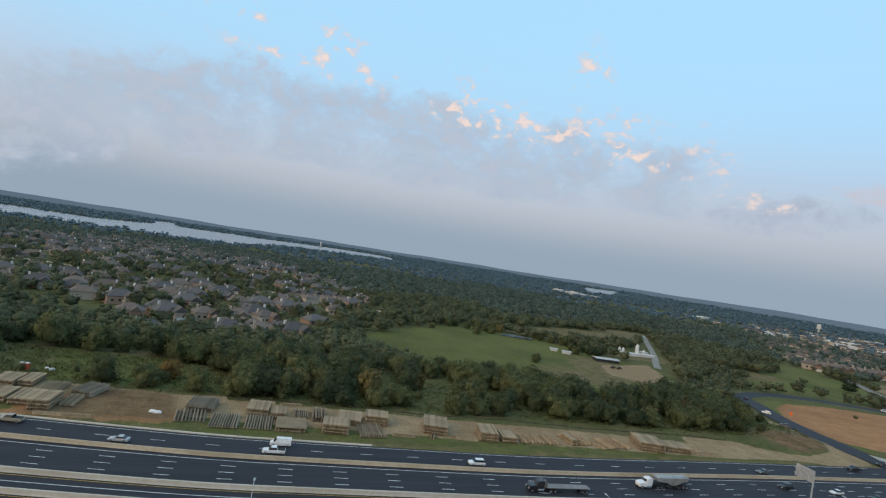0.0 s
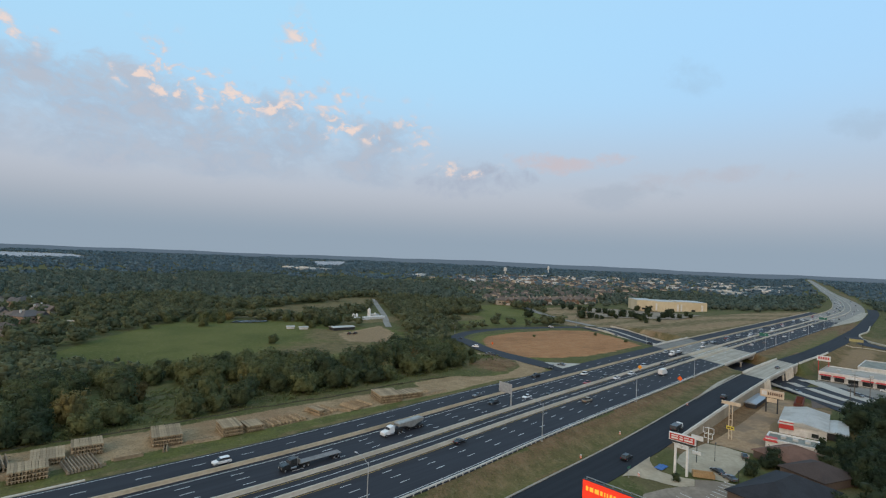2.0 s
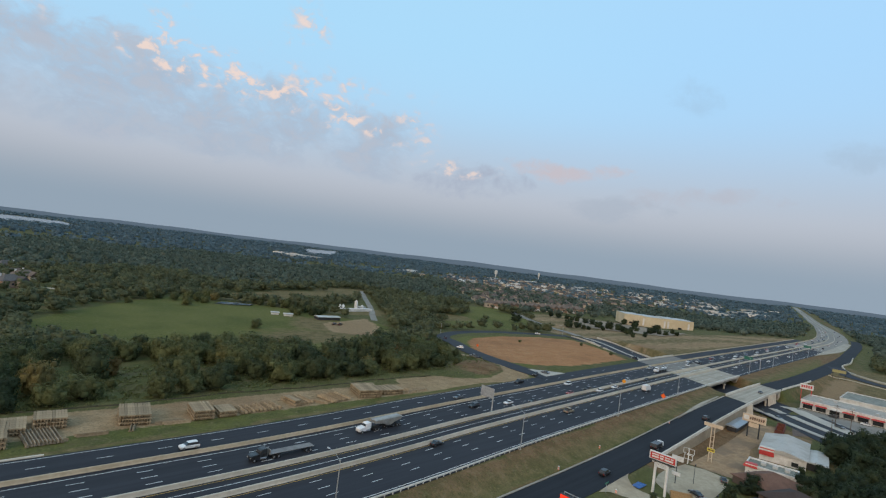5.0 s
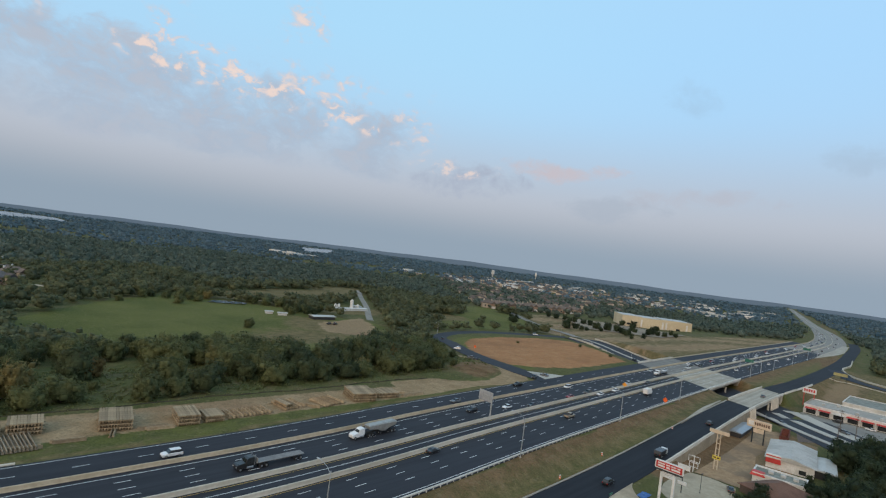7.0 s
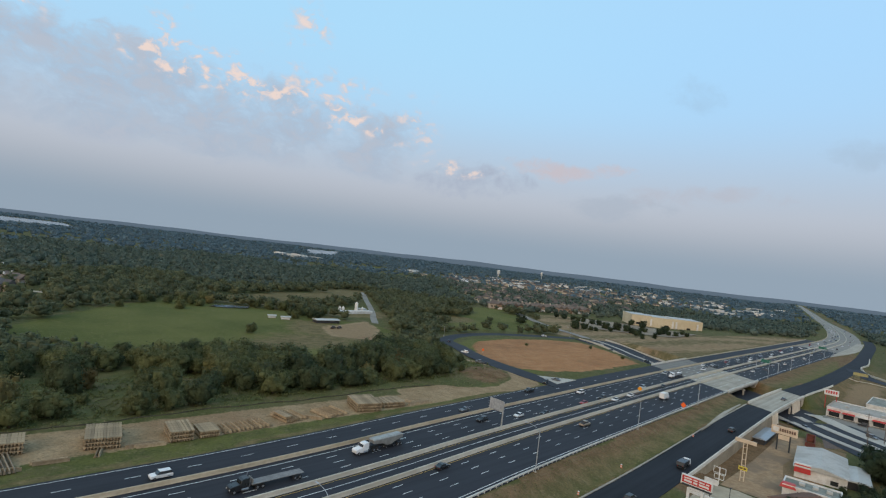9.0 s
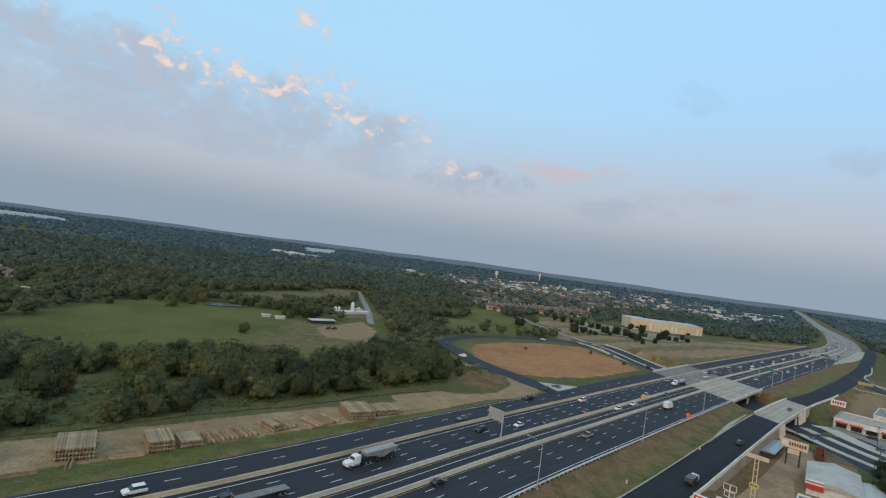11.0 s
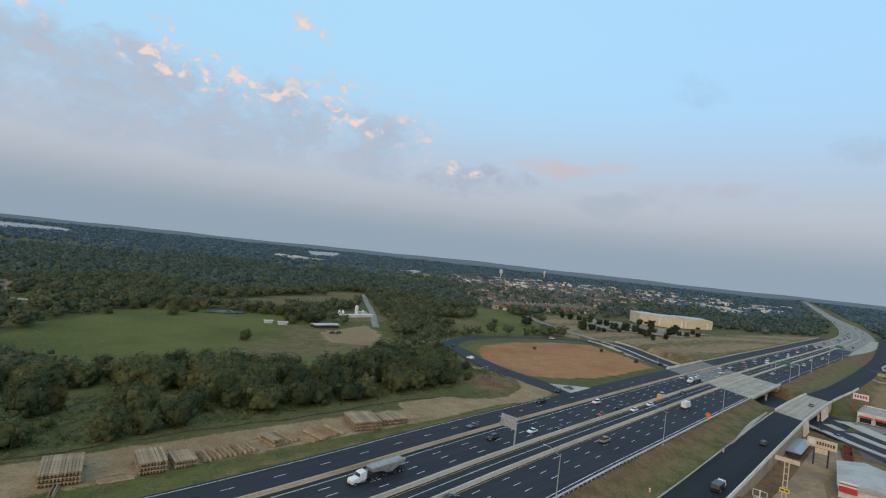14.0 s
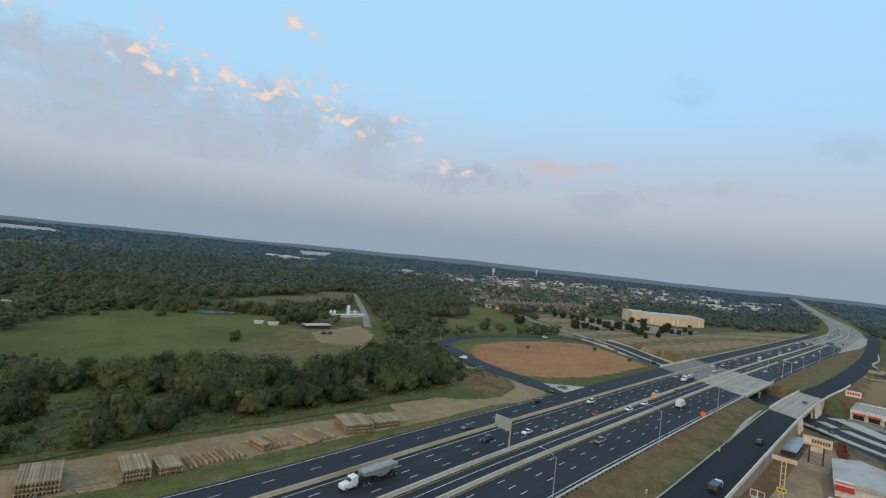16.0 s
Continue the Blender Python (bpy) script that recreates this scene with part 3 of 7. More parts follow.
# ---- barriers ----
tagged(wall_along("barrier_frontage", lane_xs(-400, 1200, 10), 135.6, 0.62, 0.30, 1.05, flat(0.0), BARRIER_TAN), "tan concrete barrier between frontage road and highway", "barrier", kind="structure")
tagged(wall_along("barrier_median", lane_xs(-400, 4300, 10), 119.3, 0.75, 0.40, 1.1, flat(0.0), BARRIER), "pale concrete median barrier along the highway", "barrier", kind="structure")
tagged(wall_along("barrier_median", lane_xs(-400, 4300, 10), 110.9, 0.75, 0.40, 1.1, flat(0.0), BARRIER), "pale concrete median barrier along the highway", "barrier", kind="structure")


# ---- woodland ----
def ball_quads(m):
    """A rounded block of m by m patches a side: corners and outward ways."""
    g = np.linspace(-1, 1, m + 1)
    out = []
    for ax in range(3):
        for sgn in (-1, 1):
            for i in range(m):
                for j in range(m):
                    q = []
                    for a, b in ((g[i], g[j]), (g[i + 1], g[j]), (g[i + 1], g[j + 1]), (g[i], g[j + 1])):
                        v = [a, b, sgn]
                        v = np.array([v[(k - ax) % 3] for k in range(3)], float)
                        q.append(v / np.linalg.norm(v))
                    out.append(q if sgn > 0 else q[::-1])
    return np.array(out)


def crown_quads(rng, lobes, n, size, radius, height, base, fill=(3, 2)):
    """Leaf clumps on the skins of a heap of lobes, round a leafy core: four corners each, and soft normals."""
    ctr = [(0, 0, base + height * 0.45, radius * 0.80, height * 0.46)]
    for _ in range(lobes):
        a, d = rng.uniform(0, 2 * math.pi), radius * rng.uniform(0.35, 0.72)
        small = 1.0 if lobes < 12 else 0.84
        ctr.append((math.cos(a) * d, math.sin(a) * d, base + height * rng.uniform(0.18, 0.84), radius * rng.uniform(0.30, 0.52) * small, height * rng.uniform(0.16, 0.30) * small))
    w = np.array([c[3] ** 2 for c in ctr])
    pick = rng.choice(len(ctr), n, p=w / w.sum())
    c = np.array(ctr)[pick]
    v = rng.normal(size=(n, 3))
    v /= np.linalg.norm(v, axis=1)[:, None]
    v[:, 2] = np.where(v[:, 2] < -0.62, -v[:, 2], v[:, 2])
    depth = rng.uniform(0.84, 1.16, n)[:, None]
    p = c[:, :3] + v * np.stack([c[:, 3], c[:, 3], c[:, 4]], -1) * depth
    nrm = v + rng.normal(size=(n, 3)) * 0.42
    nrm /= np.linalg.norm(nrm, axis=1)[:, None]
    t = np.cross(nrm, rng.normal(size=(n, 3)))
    t /= np.linalg.norm(t, axis=1)[:, None]
    b = np.cross(nrm, t)
    s = size * rng.uniform(0.6, 1.25, n)[:, None]
    k = s * rng.uniform(0.55, 1.0, n)[:, None]
    mid = np.array([0, 0, base + height * 0.30])
    scale = np.array([radius, radius, height * 0.6])
    soft = v * 0.6 + (p - mid) / scale * 0.65 + rng.normal(size=(n, 3)) * 0.30
    quads = [np.stack([p - t * s - b * k * 0.4, p + t * s * 0.3 - b * k, p + t * s + b * k * 0.4, p - t * s * 0.3 + b * k], 1)]
    softs = [np.repeat(soft[:, None], 4, 1)]
    for i, (x, y, z, r, h) in enumerate(ctr):
        m = fill[0] if i == 0 else fill[1]
        if m:
            u = ball_quads(m)
            wob = 0.90 + 0.10 * np.sin(u[..., 0:1] * 5 + i) * np.sin(u[..., 1:2] * 6 + 2 * i)
            q = u * np.array([r, r, h]) * wob * (0.80 if m > 1 else 0.80 if lobes < 12 else 0.72) + np.array([x, y, z])
            quads.append(q)
            softs.append(u * 0.8 + (q - mid) / scale * 0.4)
    soft = np.concatenate(softs)
    return np.concatenate(quads), soft / np.linalg.norm(soft, axis=-1, keepdims=True)


def quads_mesh(name, quads, soft, material, tint=None):
    n = len(quads)
    me = bpy.data.meshes.new(name)
    me.vertices.add(n * 4)
    me.vertices.foreach_set("co", np.ascontiguousarray(quads, np.float32).ravel())
    me.loops.add(n * 4)
    me.loops.foreach_set("vertex_index", np.arange(n * 4, dtype=np.int32))
    me.polygons.add(n)
    me.polygons.foreach_set("loop_start", np.arange(0, n * 4, 4, dtype=np.int32))
    me.materials.append(material)
    if tint is not None:
        a = me.attributes.new("tint", "FLOAT", "POINT")
        a.data.foreach_set("value", np.ascontiguousarray(np.repeat(tint, 4), np.float32))
    me.update(calc_edges=True)
    me.normals_split_custom_set_from_vertices(soft.reshape(-1, 3).tolist())
    return me


def trunk_mesh(rng, height, r):
    bm = bmesh.new()
    tube(bm, (0, 0, -0.3), (0.1, 0, height * 0.45), r, r * 0.7, 7)
    for k in range(4):
        a = k * 1.6 + rng.uniform(0, 1)
        q = (math.cos(a) * height * 0.22, math.sin(a) * height * 0.22, height * rng.uniform(0.62, 0.8))
        tube(bm, (0.1, 0, height * 0.40), q, r * 0.55, r * 0.15, 5)
    me = bpy.data.meshes.new("trunk")
    bm.to_mesh(me)
    bm.free()
    me.materials.append(BARK)
    return me


rng = np.random.default_rng(7)
TREE_KINDS = []
for k in range(7):
    R, Hh = rng.uniform(4.2, 5.6), rng.uniform(7.5, 10.0)
    q, w = crown_quads(rng, 26, 1330, 0.255, R, Hh, -0.5, (4, 1))
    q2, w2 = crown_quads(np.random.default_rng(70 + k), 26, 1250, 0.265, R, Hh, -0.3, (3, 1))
    TREE_KINDS.append((quads_mesh("crown", q, w, LEAF), trunk_mesh(rng, Hh, 0.22), quads_mesh("crown", q2, w2, LEAF_SHADED), quads_mesh("crown", q, w, LEAF_RUST)))

SHADES = ("dark olive green broadleaf tree with a dense uneven crown", "broadleaf tree in dull green full leaf", "wide round-headed dark green tree")


def plant(x, y, scale, kind, group="trees along the dirt strip", label="", leaf_tone=False):
    z = float(lie(x, y))
    t = new("shrub" if scale < 0.5 else "oak_tree" if leaf_tone is True else "tree")
    # True takes the leaves with shade painted in, 2 the rust ones
    crown = new("crown", TREE_KINDS[kind][int(leaf_tone) + 1 if leaf_tone else 0])
    trunk = new("trunk", TREE_KINDS[kind][1])
    crown.parent = trunk.parent = t
    t.matrix_world = Matrix.LocRotScale((x, y, z), Euler((0, 0, rng.uniform(0, 6.28))), (scale, scale, scale * rng.uniform(0.9, 1.12)))
    return tagged(t, label or SHADES[kind % 3], "shrub" if scale < 0.5 else "tree", group)


CLEARING = [(52, 388), (88, 428), (127, 474), (174, 510), (215, 482), (262, 442), (300, 372), (300, 320), (262, 290), (236, 274), (210, 250), (192, 228), (168, 226), (148, 231), (138, 247), (126, 263), (112, 275), (99, 284), (84, 281), (74, 298), (64, 310), (46, 350)]
FARM_OPEN = [(288, 368), (298, 400), (286, 424), (300, 452), (376, 492), (402, 540), (450, 622), (480, 618), (420, 526), (352, 424), (322, 376)]


def wooded(x, y):
    """How thickly trees stand there."""
    d = y - bend(x) - 160
    w = np.where((d > np.where(x > 900, -10, 26)) | ((y < np.where(x > 1100, bend(x) + 76, near_mid(x) - 24)) & (x > 640)), 1.0, 0.0)
    for poly, soft in ((CLEARING, 2), (DRY_FIELD, 6), (LOT_GRAVEL, 3), (FARM_OPEN, 3), (INFIELD, 3), (DRY_EAST, 4), (DIRT_PAD, 3), ([(226, 150), (231, 214), (264, 264), (303, 302), (345, 324), (395, 326), (470, 290), (480, 150)], 3)):
        w = w * (1 - inside(x, y, poly, soft))
    w = w * (1 - inside(x, y, [(212, 186), (224, 214), (258, 268), (290, 264), (256, 182)], 1))
    w = w * (1 - 0.93 * inside(x, y, [(-96, 188), (-100, 246), (-32, 238), (-14, 196)], 4))
    w = w * (1 - 0.85 * inside(x, y, [(26, 190), (44, 248), (82, 252), (98, 226), (112, 190)], 6))
    w = w * (1 - inside(x, y, [(200, 176), (212, 184), (262, 256), (270, 286), (264, 290)], 1.5))
    w = w * (1 - 0.95 * inside(x, y, MEADOW, 5))
    for cx, cy, rx, ry in GLADES:
        w = w * np.clip(np.hypot((x - cx) / rx, (y - cy) / ry) * 2.5 - 1.9, 0, 1)
    return w


def grow():
    spots = []
    xs, ys = np.meshgrid(np.arange(-130, 330, 9.8), np.arange(190, 330, 9.4))
    px, py = (xs + rng.uniform(-3, 3, xs.shape)).ravel(), (ys + rng.uniform(-3, 3, xs.shape)).ravel()
    keep = rng.random(px.size) < wooded(px, py)
    near = sorted(zip(px[keep], py[keep]), key=lambda p: (p[0] - 40) ** 2 * 0.4 + (p[1] - 60) ** 2)
    for x, y in near[:215]:
        front = 1.05 if y < 206 else 1.25 if y < 250 else 0.95
        plant(x, y, front * rng.uniform(0.78, 1.3), int(rng.integers(0, 7)))
    for _ in range(40):
        x = rng.uniform(-110, 205)
        plant(x, rng.uniform(193, 206), rng.uniform(0.22, 0.45), int(rng.integers(0, 7)), "shrubs at the wood's edge", "low bushy olive green shrub in rough grass")
    for x, y, s in ((205, 190, 0.6), (213, 197, 0.7), (221, 203, 0.75), (229, 210, 0.7), (235, 219, 0.8), (243, 228, 0.75), (249, 238, 0.8), (257, 248, 0.75), (265, 257, 0.7), (216, 190, 0.5), (238, 211, 0.5), (255, 236, 0.5)):
        plant(x, y, s, int(rng.integers(0, 7)), "trees beside the ramp", "bushy olive green tree on the bank beside the ramp")
    for x, y, s in ((186, 206, 1.0), (196, 214, 1.1), (150, 210, 1.1), (192, 230, 1.05), (141, 205, 0.8), (206, 240, 1.0), (208, 228, 0.9), (60, 226, 0.9), (-36, 204, 0.9)):
        plant(x, y, s, int(rng.integers(0, 7)), "turning trees", "tree with rust and olive autumn leaves", 2)
    return near[215:]


REST = grow()


def woodland():
    """Everything wooded beyond the single trees, as one canopy."""
    quads, softs, tints = [], [], []
    mid = [crown_quads(rng, 9, 52, 0.78, rng.uniform(5.2, 7.2), rng.uniform(8, 11), 0.3, (2, 1)) for _ in range(6)]
    far = [crown_quads(rng, 4, 14, 1.4, rng.uniform(6, 7.5), rng.uniform(7, 10), -0.5, (2, 0)) for _ in range(6)]
    vast = [crown_quads(rng, 3, 5, 3.0, 11.0, 9.0, -1.0, (1, 0)) for _ in range(6)]

    def put(forms, pts, lo, hi):
        for x, y in pts:
            q, w = forms[int(rng.integers(0, 6))]
            a, s = rng.uniform(0, 6.28), rng.uniform(lo, hi)
            c, n = math.cos(a) * s, math.sin(a) * s
            o = np.empty_like(q)
            o[..., 0], o[..., 1], o[..., 2] = q[..., 0] * c - q[..., 1] * n + x, q[..., 0] * n + q[..., 1] * c + y, q[..., 2] * s + float(lie(x, y))
            quads.append(o)
            softs.append(np.stack([w[..., 0] * c / s - w[..., 1] * n / s, w[..., 0] * n / s + w[..., 1] * c / s, w[..., 2]], -1))
            tints.append(np.full(len(q), min(1, max(0, rng.normal(0.42, 0.17)))))

    def ring(r0, r1, gap):
        half = r1
        g = np.arange(-half, half, gap)
        gx, gy = np.meshgrid(g, g)
        x, y = (gx + rng.uniform(-gap * 0.45, gap * 0.45, gx.shape)).ravel(), (gy + rng.uniform(-gap * 0.45, gap * 0.45, gx.shape)).ravel()
        r, az = np.hypot(x, y) * (1 + 0.09 * np.sin(x * 0.021 + 1.3 * np.sin(y * 0.013)) + 0.06 * np.sin(x * 0.007 - y * 0.009)), np.degrees(np.arctan2(x, y))
        ok = (r >= r0) & (r < r1) & (az > -42) & (az < 97) & (np.hypot(x - 100, y - 260) > 0)
        ok &= ((y > 420) | (y - bend(x) > 330) | (x > 330) | (x < -130)) & ((y - bend(x) > np.where(x > 900, 148, 190)) | (y < np.where(x > 1100, bend(x) + 76, near_mid(x) - np.where(x > 640, 24, 60))))
        ok &= ~((y < 70) & (x < 640))
        x, y = x[ok], y[ok]
        k = rng.random(x.size) < wooded(x, y) * open_land(x, y)
        return zip(x[k], y[k])
    put(mid, REST, 0.8, 1.2)
    put(mid, ring(150, 750, 10.2), 0.7, 1.25)
    ob = new("woodland", quads_mesh("woodland", np.concatenate(quads), np.concatenate(softs), LEAF_FAR, np.concatenate(tints)))
    tagged(ob, "dense dark green woodland behind the fields", "woods", kind="stuff")
    quads.clear(), softs.clear(), tints.clear()
    # from here out the canopy wears leaf colours with haze mixed in
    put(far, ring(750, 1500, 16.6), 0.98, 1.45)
    ob = new("middle_woodland", quads_mesh("middle_woodland", np.concatenate(quads), np.concatenate(softs), LEAF_MID_HAZED, np.concatenate(tints)))
    tagged(ob, "woodland between scattered houses, tinted grey-green with haze", "woods", kind="stuff")
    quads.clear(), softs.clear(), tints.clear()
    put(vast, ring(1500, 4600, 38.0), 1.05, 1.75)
    ob = new("far_woodland", quads_mesh("far_woodland", np.concatenate(quads), np.concatenate(softs), LEAF_HORIZON_HAZED, np.concatenate(tints)))
    tagged(ob, "distant woodland reaching the horizon, tinted blue with haze", "woods", kind="stuff")


LAKE = [(-1500, 1640), (-590, 1760), (-495, 1755), (-425, 1745), (-334, 1795), (-250, 1790), (-188, 1865), (-76, 2390), (40, 2500), (168, 2600), (305, 2660), (446, 2760), (530, 2800), (560, 3480), (408, 3595), (226, 3590), (51, 3490), (-107, 3328), (-275, 3230), (-401, 3290), (-516, 3110), (-654, 3157), (-848, 3930), (-900, 3700), (-740, 2964), (-777, 2640), (-823, 2440), (-1500, 2500)]
LAKE_FAR = [(1340, 2230), (1570, 2370), (2220, 3250), (2265, 3382), (1922, 3249)]


def open_land(x, y):
    """Thins the woods out over water, housing and the town."""
    w = 1 - inside(x, y, LAKE, 5)
    w = w * (1 - inside(x, y, LAKE_FAR, 5))
    w = w * (1 - 0.8 * inside(x, y, [(1000, 1700), (1010, 2050), (1130, 2020), (1130, 1700)], 10))
    w = w * (1 - 0.50 * inside(x, y, [(-430, 440), (-450, 1100), (60, 1000), (120, 520), (20, 345), (-90, 325)], 12)) * (1 - 0.5 * inside(x, y, [(-150, 400), (-160, 560), (60, 580), (40, 450), (5, 318), (-75, 300)], 8))
    w = w * (1 - 0.42 * inside(x, y, [(600, 440), (760, 900), (1000, 1300), (2600, 1700), (2700, 500), (800, 380)], 20))
    w = w * (1 - inside(x, y, [(640, 225), (640, 400), (800, 400), (860, 250), (800, 215)], 8))
    w = w * (1 - (np.abs(y - bend(x) - 115) < np.where(x > 900, 34, 60)))
    return w


woodland()
for poly, nm in ((LAKE, "water_lake"), (LAKE_FAR, "water_inlet")):
    h = max(float(lie(x, y)) for x, y in poly) + 1.5
    tagged(sheet(nm, [(x, y, h) for x, y in poly], [tuple(range(len(poly)))], WATER), "pale grey lake reflecting the sky", "water", kind="structure")


def undergrowth():
    """Weeds and low brush between the strip and the trees, and along the verges."""
    quads, softs, tints = [], [], []
    forms = []
    for _ in range(5):
        q, w = crown_quads(rng, 2, 9, 0.30, 0.85, 0.55, 0.0, (0, 0))
        down = np.cross(q[:, 1] - q[:, 0], q[:, 2] - q[:, 0])[:, 2] < 0
        q[down] = q[down][:, ::-1]
        forms.append((q, w))
    x, y = rng.uniform(-120, 250, 10500), rng.uniform(168, 240, 10500)
    d = y - bend(x)
    bare = np.maximum.reduce([inside(x, y, STRIP_N, 1.0), inside(x, y, TRACK, 1.0), inside(x, y, DIRT_PAD, 2) * 0.6])
    lush = np.maximum(inside(x, y, [(-96, 186), (-100, 246), (-32, 238), (-14, 194)], 5), 0.60)
    ok = (d > 150) & (rng.random(x.size) > bare * 0.985) & (rng.random(x.size) < lush)
    for px, py in zip(x[ok], y[ok]):
        q, w = forms[int(rng.integers(0, 5))]
        s = rng.uniform(0.4, 1.5) if py > 184 else rng.uniform(0.2, 0.55)
        quads.append(q * s + np.array([px, py, float(lie(px, py))]))
        softs.append(w * 0.25 + np.array([0.0, 0.0, 1.0]))
        tints.append(np.full(len(q), rng.uniform(0.2, 0.95)))
    vx = rng.uniform(-20, 330, 2200)
    vy = near_mid(vx) + 7.5 + rng.random(2200) ** 0.8 * (91.5 + bend(vx) - near_mid(vx) - 7.5)
    for px, py in zip(vx, vy):
        q, w = forms[int(rng.integers(0, 5))]
        s = rng.uniform(0.12, 0.4)
        quads.append(q * np.array([s, s, s * 0.6]) + np.array([px, py, float(lie(px, py))]))
        softs.append(w * 0.25 + np.array([0.0, 0.0, 1.0]))
        tints.append(np.full(len(q), rng.uniform(0.3, 1.0)))
    weeds = foliage("weeds", (0.125, 0.132, 0.045), (0.175, 0.172, 0.066), (0.22, 0.18, 0.09))
    ob = new("undergrowth", quads_mesh("undergrowth", np.concatenate(quads), np.concatenate(softs), weeds, np.concatenate(tints)))
    tagged(ob, "rough green weeds and low brush", "undergrowth", kind="stuff")


undergrowth()


# ---- the underpass and its bridges ----
def thing(name, label, category, group="", at=(0, 0, 0), rz=0.0, kind=""):
    ob = new(name)
    ob.matrix_world = Matrix.Translation(at) @ Matrix.Rotation(rz, 4, "Z")
    return tagged(ob, label, category, group, kind)


def slab(name, corners, z0, z1, material, parent=None):
    """A flat-topped solid over any outline."""
    n = len(corners)
    verts = [(x, y, z0) for x, y in corners] + [(x, y, z1) for x, y in corners]
    area = sum(a[0] * b[1] - b[0] * a[1] for a, b in zip(corners, corners[1:] + corners[:1]))
    up = tuple(range(n, 2 * n)) if area > 0 else tuple(reversed(range(n, 2 * n)))
    down = tuple(reversed(range(n))) if area > 0 else tuple(range(n))
    faces = [up, down] + [((i + 1) % n, i, n + i, n + (i + 1) % n)[:: -1 if area > 0 else 1] for i in range(n)]
    return sheet(name, verts, faces, material, parent)


def bar_between(name, p, q, w, h, material, parent=None):
    """A level or sloping beam on its foot line from p to q."""
    p, q = Vector(p), Vector(q)
    s = Vector((-(q - p).y, (q - p).x, 0)).normalized() * w / 2
    verts = [p - s, p + s, q + s, q - s] + [v + Vector((0, 0, h)) for v in (p - s, p + s, q + s, q - s)]
    return sheet(name, verts, [(0, 1, 2, 3), (7, 6, 5, 4), (1, 0, 4, 5), (2, 1, 5, 6), (3, 2, 6, 7), (0, 3, 7, 4)], material, parent)


PARAPET = surface("parapet_concrete", (0.56, 0.53, 0.46), (0.66, 0.63, 0.56), 1.0, 0.85, 0.08, c=(0.48, 0.44, 0.37), patch=0.08, coord="Position")


def bridge(label, y0, y1, x0, x1, bendy, parapet_n, parapet_s, mid=100, top=None):
    b = thing("bridge", label, "bridge", "bridges over the street", kind="structure")
    xs = lane_xs(x0, x1, 6)
    lo, hi = [], []
    for x in xs:
        for line, off in ((lo, y0), (hi, y1)):
            at = x + SKEW * (off + float(bendy(x)) - mid)
            line.append((at, off + float(bendy(at))))
    slab("deck", lo + hi[::-1], -1.0, 0.02, top or DECK, b)
    for k in range(5):
        t = (k + 0.5) / 5
        p, q = [(a + (c - a) * t) for a, c in zip(lo[0], hi[0])], [(a + (c - a) * t) for a, c in zip(lo[-1], hi[-1])]
        bar_between("girder", (*p, -2.2), (*q, -2.2), 0.7, 1.2, CONCRETE, b)
    for line, on in ((lo, parapet_s), (hi, parapet_n)):
        if on:
            for p, q in zip(line[:-1], line[1:]):
                bar_between("parapet", (*p, 0.02), (*q, 0.02), 0.42, 1.15, PARAPET, b)
    for k, px in enumerate((x0 + 3, x1 - 3)):
        i = 0 if k == 0 else -1
        bar_between("abutment", (lo[i][0] + (2 if k == 0 else -2), lo[i][1] + 0.3, -6.2), (hi[i][0] + (2 if k == 0 else -2), hi[i][1] - 0.3, -6.2), 1.6, 5.1, CONCRETE, b)
    m = len(xs) // 2
    for t in (0.04, 0.35, 0.65, 0.96):
        p = [a + (c - a) * t for a, c in zip(lo[m], hi[m])]
        bm = bmesh.new()
        tube(bm, (p[0], p[1], -6.2), (p[0], p[1], -2.6), 0.55, 0.55, 12)
        part("column", bm, CONCRETE, b)
    bar_between("pier_cap", (lo[m][0], lo[m][1] + 0.4, -2.9), (hi[m][0], hi[m][1] - 0.4, -2.9), 1.1, 0.7, CONCRETE, b)
    return b


bridge("pale concrete eastbound highway bridge over the street", 92.6, 119.4, 342, 408, bend, False, True)
bridge("worn grey concrete westbound highway bridge over the street", 119.5, 135.3, 342, 408, bend, False, False, top=DECK_WORN)
bridge("tan-edged concrete frontage bridge over the street", 135.9, 149.0, 342, 408, bend, True, False, top=DECK_WORN)
near_bridge = bridge("pale concrete frontage bridge with white parapets", -6.2, 7.2, 322, 392, near_mid, True, True, 80)
for x in (311.0, 314.2, 317.4, 320.6, 358.0, 361.6, 365.2, 368.8, 372.4):
    foot = (x + 0.9, float(near_mid(x)) - 7.1, -5.6)
    bm = bmesh.new()
    tube(bm, foot, (x, float(near_mid(x)) - 6.75, 0.1), 0.55, 0.42, 8)
    part("fin_column", bm, PARAPET, near_bridge, "white slanting concrete column")
tagged(wall_along("parapet_wall", lane_xs(186, 322, 4), -6.1, 0.55, 0.40, 1.15, near_z, PARAPET, near_mid), "cream concrete parapet beside the frontage road", "parapet", kind="structure")
tagged(wall_along("parapet_wall", lane_xs(392, 464, 4), -6.1, 0.55, 0.40, 1.15, near_z, PARAPET, near_mid), "cream concrete parapet beside the frontage road", "parapet", kind="structure")
RETAIN = surface("retaining_wall_concrete", (0.285, 0.235, 0.165), (0.365, 0.305, 0.220), 0.9, 0.85, 0.1, c=(0.225, 0.180, 0.125), patch=0.12, coord="Position")
PANEL_X = np.arange(197.0, 321.0, 4.0)
retaining = thing("retaining_wall", "tan concrete panel wall holding up the frontage road", "wall", kind="structure")
